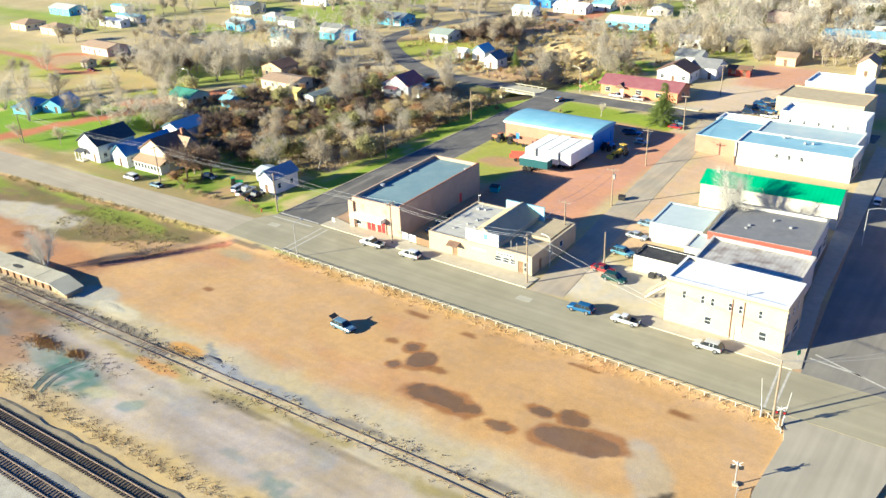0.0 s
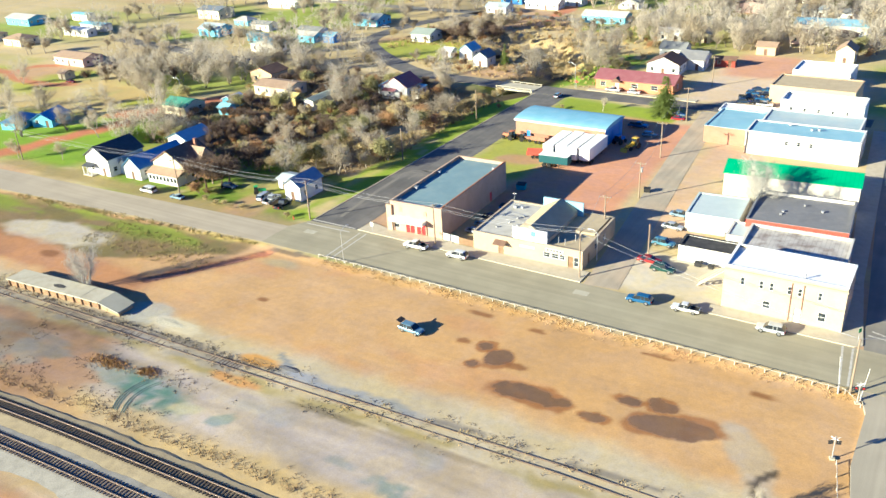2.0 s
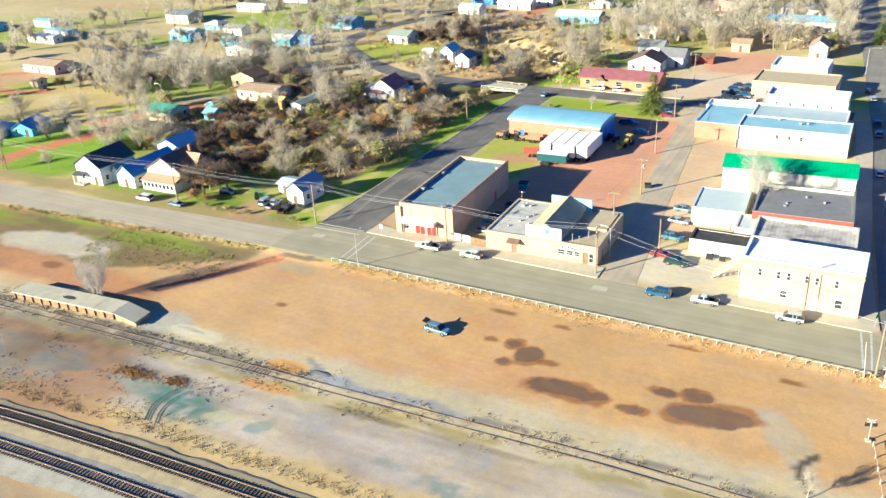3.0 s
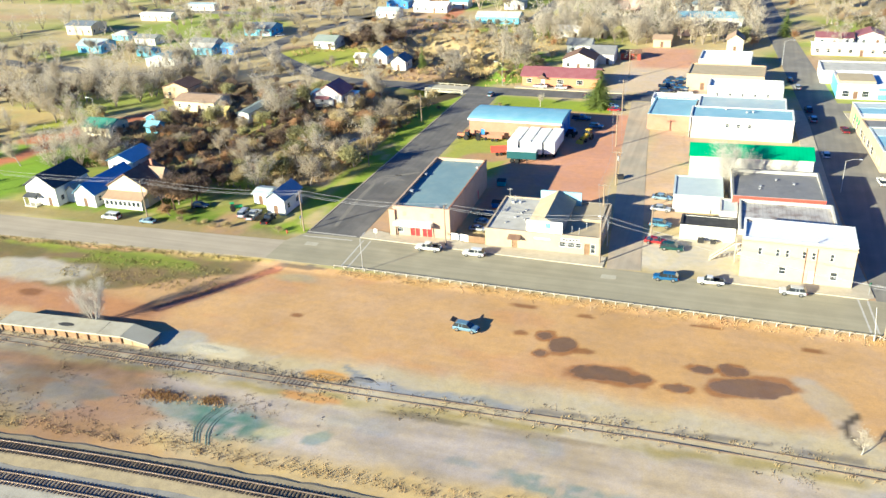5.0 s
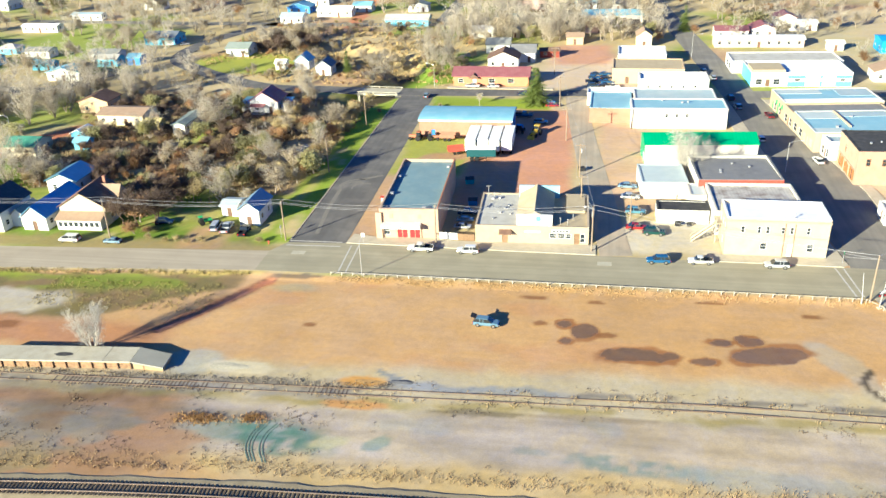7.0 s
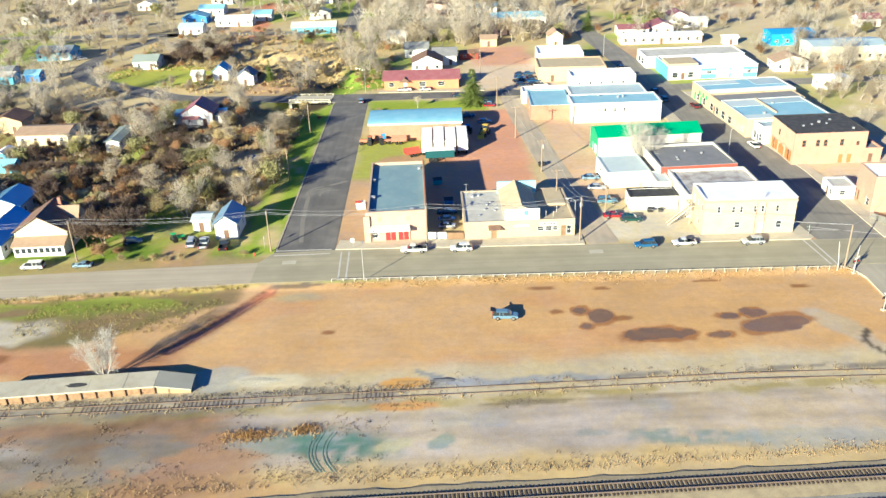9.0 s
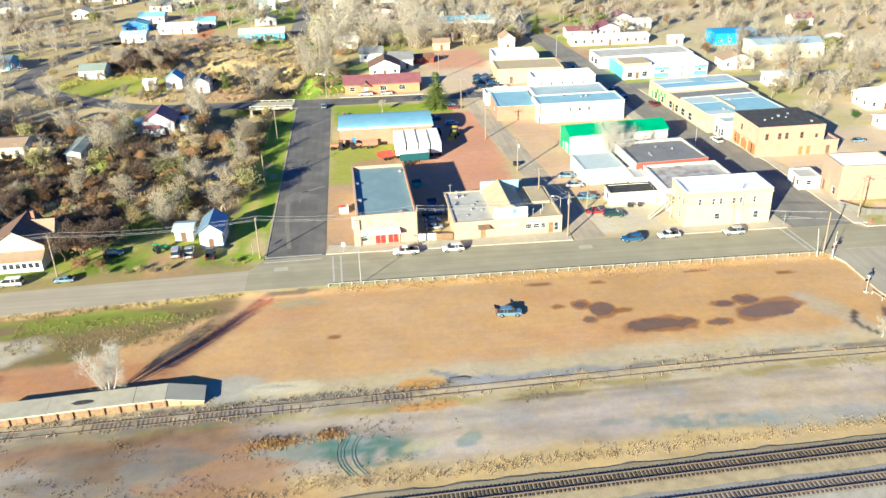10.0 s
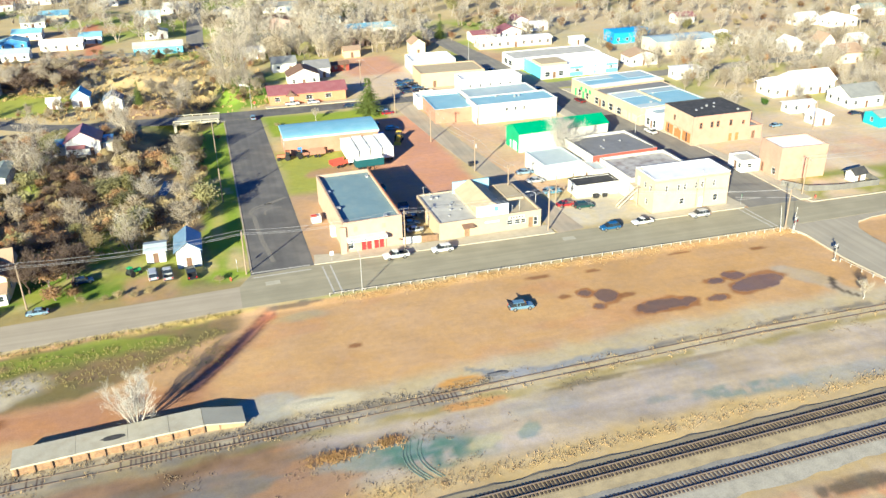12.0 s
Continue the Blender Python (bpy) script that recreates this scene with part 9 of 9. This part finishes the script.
# ---- bridge over the creek ----
def bridge():
    root = thing("bridge", "short concrete road bridge with white rails over the creek", "bridge", pose(-140.2, 214.4, 0.04, 0, 0, -4))
    bm = bmesh.new()
    box(bm, 0, 13, 0, 6.6, -0.5, 0.08)
    part("deck", bm, M_CONC_OLD, root)
    for yy in (0.1, 6.3):
        for i in range(6):
            bm = bmesh.new()
            box(bm, 0.2 + i * 2.45, 0.42 + i * 2.45, yy, yy + 0.2, 0.08, 0.5)
            part("rail_post", bm, M_CONC, root)
        bm = bmesh.new()
        box(bm, 0, 13, yy - 0.02, yy + 0.22, 0.5, 0.66)
        part("hand_rail", bm, M_CONC_OLD, root)
    for xx in (0.0, 12.2):
        bm = bmesh.new()
        box(bm, xx, xx + 0.8, 0.1, 6.5, -3.2, -0.501)
        part("abutment", bm, M_CONC_OLD, root)


bridge()
slab("creek_water", "blue pool of still creek water among the trees", [(-143.4, 157.5), (-141.6, 156.6), (-140.4, 160.5), (-139.8, 168.0), (-141.4, 169.0), (-142.6, 164.0)], -1.2, -0.05, mat("creek_water", (0.02, 0.035, 0.05), 0.05, var=0.1, bump=0.02), category="water")

# ---- single trees that stand out ----
tree("spruce", -84.3, 206.6, 10.4, "on the lawn by the restaurant", wide=1.75)
tree("lone", -144.4, 69.0, 8.4, "behind the loading dock", v=1, wide=1.0)
tree("pale", -27.2, 68.6, 4.2, "beside the siding", v=2, wide=1.0)
tree("lone", -46.9, 150.6, 11.0, "between the store roofs", v=0, wide=1.35, z=0)
tree("olive", -145.6, 134.8, 8.6, "behind the small white house", v=0)
tree("olive", -169.6, 191.0, 8.2, "at the edge of the creek", v=1)
tree("olive", -223.0, 165.5, 8.6, "beside a dirt track", v=2)
tree("olive", -230.0, 168.5, 6.6, "beside a dirt track", v=1)
tree("dark", -160.6, 113.6, 10.5, "beside the cream house", v=0, wide=1.25)
tree("dark", -157.2, 115.2, 10.0, "beside the cream house", v=2, wide=1.25)
tree("dark", -162.6, 118.6, 9.5, "beside the cream house", v=1, wide=1.2)
tree("dark", -158.6, 118.8, 10.5, "beside the cream house", v=1, wide=1.3)
tree("dark", -164.4, 114.8, 9.0, "beside the cream house", v=0, wide=1.3)
tree("rust", -161.4, 116.4, 8.6, "beside the cream house", v=1, wide=1.3)
tree("rust", -159.6, 110.6, 4.6, "under the dark shrub", wide=1.7)
tree("rust", -165.6, 135.0, 6.0, "on the lawn behind the small house", wide=1.6)
tree("rust", -162.6, 133.6, 5.6, "on the lawn behind the small house", wide=1.6)
tree("dark", -182.0, 138.0, 8.5, "behind the western houses", v=2, wide=1.1)
tree("rust", -176.4, 143.0, 7.0, "behind the western houses", v=0, wide=1.0)
tree("olive", -148.4, 133.0, 8.8, "behind the small white house", v=1, wide=0.9)
tree("olive", -137.6, 168.0, 8.0, "at the edge of the creek wood", v=2, wide=0.9)
tree("olive", -150.0, 158.0, 8.6, "in the creek wood", v=0, wide=0.85)
tree("dark", -167.5, 126.5, 7.0, "behind the cream house", v=1, wide=1.1)
tree("rust", -156.4, 110.4, 2.8, "on the lawn by the cream house", wide=1.5)
tree("pale", -134.6, 140.2, 5.0, "on the lawn behind the small house", v=3)
tree("pale", -141.4, 126.4, 4.8, "beside the small white house", v=2)
tree("bare", -224.0, 107.8, 6.4, "on the western lawn", v=0)
tree("bare", -211.4, 112.0, 5.8, "on the western lawn", v=1)
tree("pale", -218.5, 128.5, 8.0, "beside the red dirt track", v=1)
tree("bare", -226.5, 134.0, 7.5, "beside the red dirt track", v=2)
tree("bare", -204.0, 144.5, 9.0, "behind the western houses", v=3)
tree("pale", -196.0, 142.0, 8.5, "behind the western houses", v=0)
tree("dark", -186.7, 146.0, 9.5, "behind the western houses", v=1)
tree("pale", -152.6, 203.0, 10.5, "at the creek bank", v=2, wide=0.8)
tree("fan", -124.4, 248.6, 15.0, "behind the bridge", v=0, wide=0.8)
tree("fan", -117.7, 254.0, 14.0, "behind the restaurant", v=1, wide=0.8)
tree("fan", -153.9, 207.0, 12.5, "at the creek bank", v=2, wide=0.8)
tree("fan", -200.0, 139.0, 10.0, "behind the western houses", v=1, wide=1.1)
tree("rust", -128.2, 194.5, 2.0, "on the grass strip", wide=1.6)
tree("straw", -111.2, 201.0, 1.7, "on the corner lawn", wide=1.9)
tree("pale", -100.4, 203.4, 4.4, "on the corner lawn", v=1)
tree("rust", -82.0, 262.5, 4.0, "beside a white house")
tree("green", -111.8, 226.0 + 8, 5.5, "beside the restaurant", v=0)
tree("green", -118.5, 246.0, 4.0, "behind the restaurant", v=1)
tree("spruce", -34.6, 304.0, 10.0, "beside the main street", wide=1.1)
tree("olive", -48.5, 288.5, 8.5, "beside the main street", v=1)
tree("rust", -31.6, 297.0, 5.5, "beside the main street", wide=1.2)
tree("spruce", -82.0, 316.0, 8.0, "beside a large white house")
tree("spruce", -106.0, 300.0, 6.0, "beside a large white house")
tree("olive", -54.0, 372.0, 9.0, "at the far end of town", v=0)
tree("spruce", -198.0, 266.5, 6.5, "beside the house at the curve")
tree("spruce", -150.5, 240.0, 7.5, "in the brush by the bridge")
tree("green", 33.6, 262.0, 4.6, "beside the blue store", v=2)
tree("green", 62.0, 178.0, 4.4, "on a green lawn", v=0)
tree("green", 26.8, 173.0, 4.0, "beside a white house", v=1)
tree("olive", 73.0, 206.0, 7.5, "among white houses", v=2)
for x, y in ((-151.6, 107.6), (-149.2, 107.9), (-146.2, 107.6), (-143.8, 107.8), (-155.0, 108.2), (-131.8, 108.4)):
    tree("straw", x, y, 1.9, "in a row along the verge", wide=1.6, group="verge shrubs")


# ---- woods and gardens ----
def free(x, y, m=1.0):
    if any(fx - m < x < fx + fw + m and fy - m < y < fy + fd + m for fx, fy, fw, fd in FOOT):
        return False
    if y > 96 and y < 112 and x > -215:
        return False
    if -127.5 < x < -113 and 105 < y < 224:
        return False
    if -146 < x < -137.5 and 153 < y < 169:
        return False
    if line_dist(np.array(x), np.array(y), [(-147, 188), (-144, 200), (-138, 211), (-132, 222), (-129, 232)]) < 6.0:
        return False
    if -110 < x < -76 and 222 < y < 281:
        return False
    if line_dist(np.array(x), np.array(y), RED_TRACK) < 4.2:
        return False
    if ((x + 187) / 15) ** 2 + ((y - 248) / 11) ** 2 < 1:
        return False
    if 210.5 < y < 223 and -142 < x < 20:
        return False
    if xw(y) - 3 < x < xe(y) + 3 and y > 95:
        return False
    if line_dist(np.array(x), np.array(y), [(-138, 217.5), (-172, 221), (-192, 232), (-209, 245), (-220, 257), (-223, 275), (-217, 300), (-200, 330)]) < 5:
        return False
    return True


def scatter(seed, n, x0, x1, y0, y1, mix, hlo, hhi, where, group, wide=(0.9, 1.2), clump=0.0, keep=None, mass=None):
    r_ = rng(seed)
    made = tries = 0
    spots = []
    kinds = [k for k, c in mix for _ in range(c)]
    while made < n and tries < n * 12:
        tries += 1
        x, y = r_.uniform(x0, x1), r_.uniform(y0, y1)
        if not free(x, y) or (keep and not keep(x, y)):
            continue
        if clump and float(vnoise(np.array(x), np.array(y), 28.0, 77)) < clump:
            continue
        k = r_.choice(kinds)
        h = r_.uniform(hlo, hhi) * (0.62 if k in ("rust", "straw") else 0.8 if k == "dark" else 1.0)
        if mass:
            spots.append((k, x, y, h, r_.uniform(*wide)))
        else:
            tree(k, x, y, h, where, wide=r_.uniform(*wide), group=group)
        made += 1
    if mass:
        tree_mass(mass, where, spots)


def in_wood(x, y):
    return x < -131.5 - max(0.0, 150 - y) * 0.28 and y > 127 + max(0.0, -170 - x) * 0.25


scatter(1, 80, -205, -156, 126, 205, (("dark", 8), ("bare", 1), ("straw", 2), ("rust", 6), ("fan", 1), ("olive", 2)), 5.5, 9.5, "in the creek wood", "creek wood", (1.0, 1.35), keep=in_wood)
scatter(24, 60, -158, -132, 126, 207, (("bare", 3), ("straw", 7), ("rust", 4), ("fan", 1), ("olive", 1)), 5.5, 9.0, "in the creek wood", "creek wood", (1.0, 1.35), keep=in_wood)
scatter(11, 250, -214, -157, 126, 212, (("dark", 8), ("bare", 1), ("straw", 3), ("rust", 6), ("olive", 1)), 2.5, 6.5, "tangled bare and rusty thicket along the creek", "", (1.0, 1.4), keep=in_wood, mass="creek_thicket")
scatter(2, 50, -300, -205, 112, 215, (("bare", 3), ("fan", 7), ("straw", 1)), 6, 11, "in the western gardens", "western gardens", clump=0.45)
scatter(3, 170, -370, -205, 185, 345, (("bare", 3), ("fan", 8), ("straw", 1)), 5.5, 11, "bare trees of the far western gardens", "", clump=0.5, mass="western_trees")
scatter(4, 35, -205, -106, 224, 316, (("straw", 3), ("rust", 2), ("bare", 3), ("fan", 5)), 4.5, 9.5, "in the brush beyond the creek", "creek brush", (1.0, 1.3), clump=0.4)
scatter(14, 300, -205, -100, 224, 325, (("straw", 9), ("rust", 3), ("bare", 3), ("dark", 1)), 2.5, 6.0, "straw coloured brush beyond the creek", "", (1.0, 1.5), clump=0.36, mass="creek_brush")
scatter(5, 34, -125, -42, 240, 300, (("bare", 3), ("fan", 6), ("rust", 1), ("olive", 1)), 5.5, 10, "in the northern gardens", "northern gardens", clump=0.2, keep=lambda x, y: x < -113 or y > 281)
scatter(15, 120, -125, -42, 285, 370, (("bare", 3), ("fan", 8), ("rust", 1)), 7.5, 13, "tall bare trees north of the shops", "", clump=0.25, mass="northern_trees")
scatter(6, 42, 14, 80, 160, 240, (("bare", 3), ("fan", 8), ("rust", 1)), 5.5, 9.5, "in the eastern gardens", "eastern gardens", clump=0.3)
scatter(16, 290, -20, 190, 190, 345, (("bare", 3), ("fan", 10), ("rust", 2), ("straw", 1), ("olive", 1)), 6, 10.5, "pale bare trees of the eastern gardens", "", clump=0.30, keep=lambda x, y: x > 16 or y > 285, mass="eastern_trees")
scatter(7, 600, -460, 230, 335, 520, (("bare", 4), ("fan", 10), ("rust", 2), ("olive", 1)), 7.5, 13.5, "pale leafless trees at the far edge of town", "", clump=0.25, mass="far_trees")
scatter(23, 70, -153, -133, 138, 207, (("straw", 6), ("rust", 3), ("bare", 1)), 5.5, 8.5, "tan and rusty shrubs beside the side street", "", (1.1, 1.5), keep=in_wood, mass="street_side_shrubs")
scatter(21, 34, -196, -172, 266, 292, (("dark", 4), ("bare", 2)), 6, 9, "dark thicket in a hollow among the far gardens", "", (1.1, 1.4), mass="hollow_thicket")
scatter(22, 60, -280, -244, 170, 198, (("dark", 3), ("bare", 4), ("fan", 3)), 5, 9, "dense grey thicket behind the red drive", "", (1.0, 1.3), mass="grey_thicket")

# dry grass: along the siding, below the fence, by the tracks, under the trees
r = rng(8)
sp_ = []
for _ in range(300):
    x = r.uniform(-190, -15)
    sp_.append((x, float(y_spur(x)) + r.choice((-1.0, 1.0, 1.2, -1.3)) + r.gauss(0, 0.35)))
tufts("dry_grass_siding", "tufts of dry straw-coloured grass along the siding", sp_, 0.4, M_STRAW, 6, 0.05, 1)
sp_ = [(r.uniform(-112, -20), 96.9 - abs(r.gauss(0, 1.0))) for _ in range(620)]
tufts("dry_grass_bank", "dry grass on the bank below the guard fence", sp_, 0.35, mat("rusty_dry_grass", (0.36, 0.255, 0.12), 0.95, var=0.3, bump=0), 7, 0.028, 2)
sp_ = []
for _ in range(800):
    x = r.uniform(-150, -20)
    sp_.append((x, float(y_main(x)) + 4.0 + abs(r.gauss(0, 1.2))))
tufts("dry_grass_track", "dry weeds along the foot of the ballast", sp_, 0.32, mat("brown_weeds", (0.27, 0.19, 0.10), 0.95, var=0.35, bump=0), 5, 0.05, 3)
sp_ = [(r.gauss(-119.8, 1.7), r.gauss(54.7, 0.55)) for _ in range(130)] + [(r.gauss(-112.5, 0.9), r.gauss(55.4, 0.6)) for _ in range(80)]
tufts("straw_weeds", "clumps of orange-brown dead weeds on the gravel", sp_, 0.4, mat("orange_weeds", (0.31, 0.19, 0.075), 0.95, var=0.35, bump=0), 9, 0.05, 4)
sp_ = []
while len(sp_) < 2600:
    x, y = r.uniform(-212, -132), r.uniform(126, 211)
    if in_wood(x, y) and free(x, y, 0.3):
        sp_.append((x, y))
tufts("wood_undergrowth", "tangled brown undergrowth on the creek wood floor", sp_, 0.9, mat("brown_undergrowth", (0.27, 0.20, 0.11), 0.95, var=0.4, scale=0.3, bump=0), 6, 0.10, 5)
sp_ = []
while len(sp_) < 2000:
    x, y = r.uniform(-210, -106), r.uniform(224, 318)
    if free(x, y, 0.3):
        sp_.append((x, y))
tufts("brush_grass", "long dry grass in the brush beyond the creek", sp_, 0.8, mat("gold_dry_grass", (0.40, 0.29, 0.13), 0.95, var=0.35, scale=0.2, bump=0), 6, 0.10, 6)
sp_ = [(x, 97.0 + (x + 128) * 0.072 - 0.4 + r.gauss(0, 0.4)) for x in (r.uniform(-200, -129) for _ in range(500))] + [(r.uniform(-165, -132), r.uniform(82, 92)) for _ in range(500)]
tufts("verge_grass", "dry and green tufts on the grass verge", [(x, y) for x, y in sp_], 0.3, mat("olive_verge_grass", (0.24, 0.20, 0.07), 0.95, var=0.35, bump=0), 5, 0.06, 7)

# clods, stones and dead weeds strewn over the railway land
r = rng(77)
sp_ = []
while len(sp_) < 1100:
    x, y = r.uniform(-190, -30), r.uniform(44, 68)
    dsy = y - float(y_spur(x))
    if y > float(y_main(x)) + 4.0 and (abs(dsy) < 4.5 or x < -95) and float(vnoise(np.array(x), np.array(y * 2.0), 8.0, 91)) > 0.56:
        sp_.append((x, y))
tufts("dead_weeds", "dark dead weeds and clods strewn over the railway land", sp_, 0.16, mat("dark_dead_weeds", (0.16, 0.12, 0.075), 0.95, var=0.35, bump=0), 4, 0.09, 9)
sp_ = [(x, float(y_spur(x)) + r.choice((1.6, 1.9, 2.2)) + r.gauss(0, 0.25)) for x in (r.uniform(-175, -95) for _ in range(420))]
tufts("dark_weeds_siding", "dark weeds along the north side of the siding", sp_, 0.25, mat("grey_dead_weeds", (0.17, 0.15, 0.12), 0.95, var=0.35, bump=0), 5, 0.06, 10)
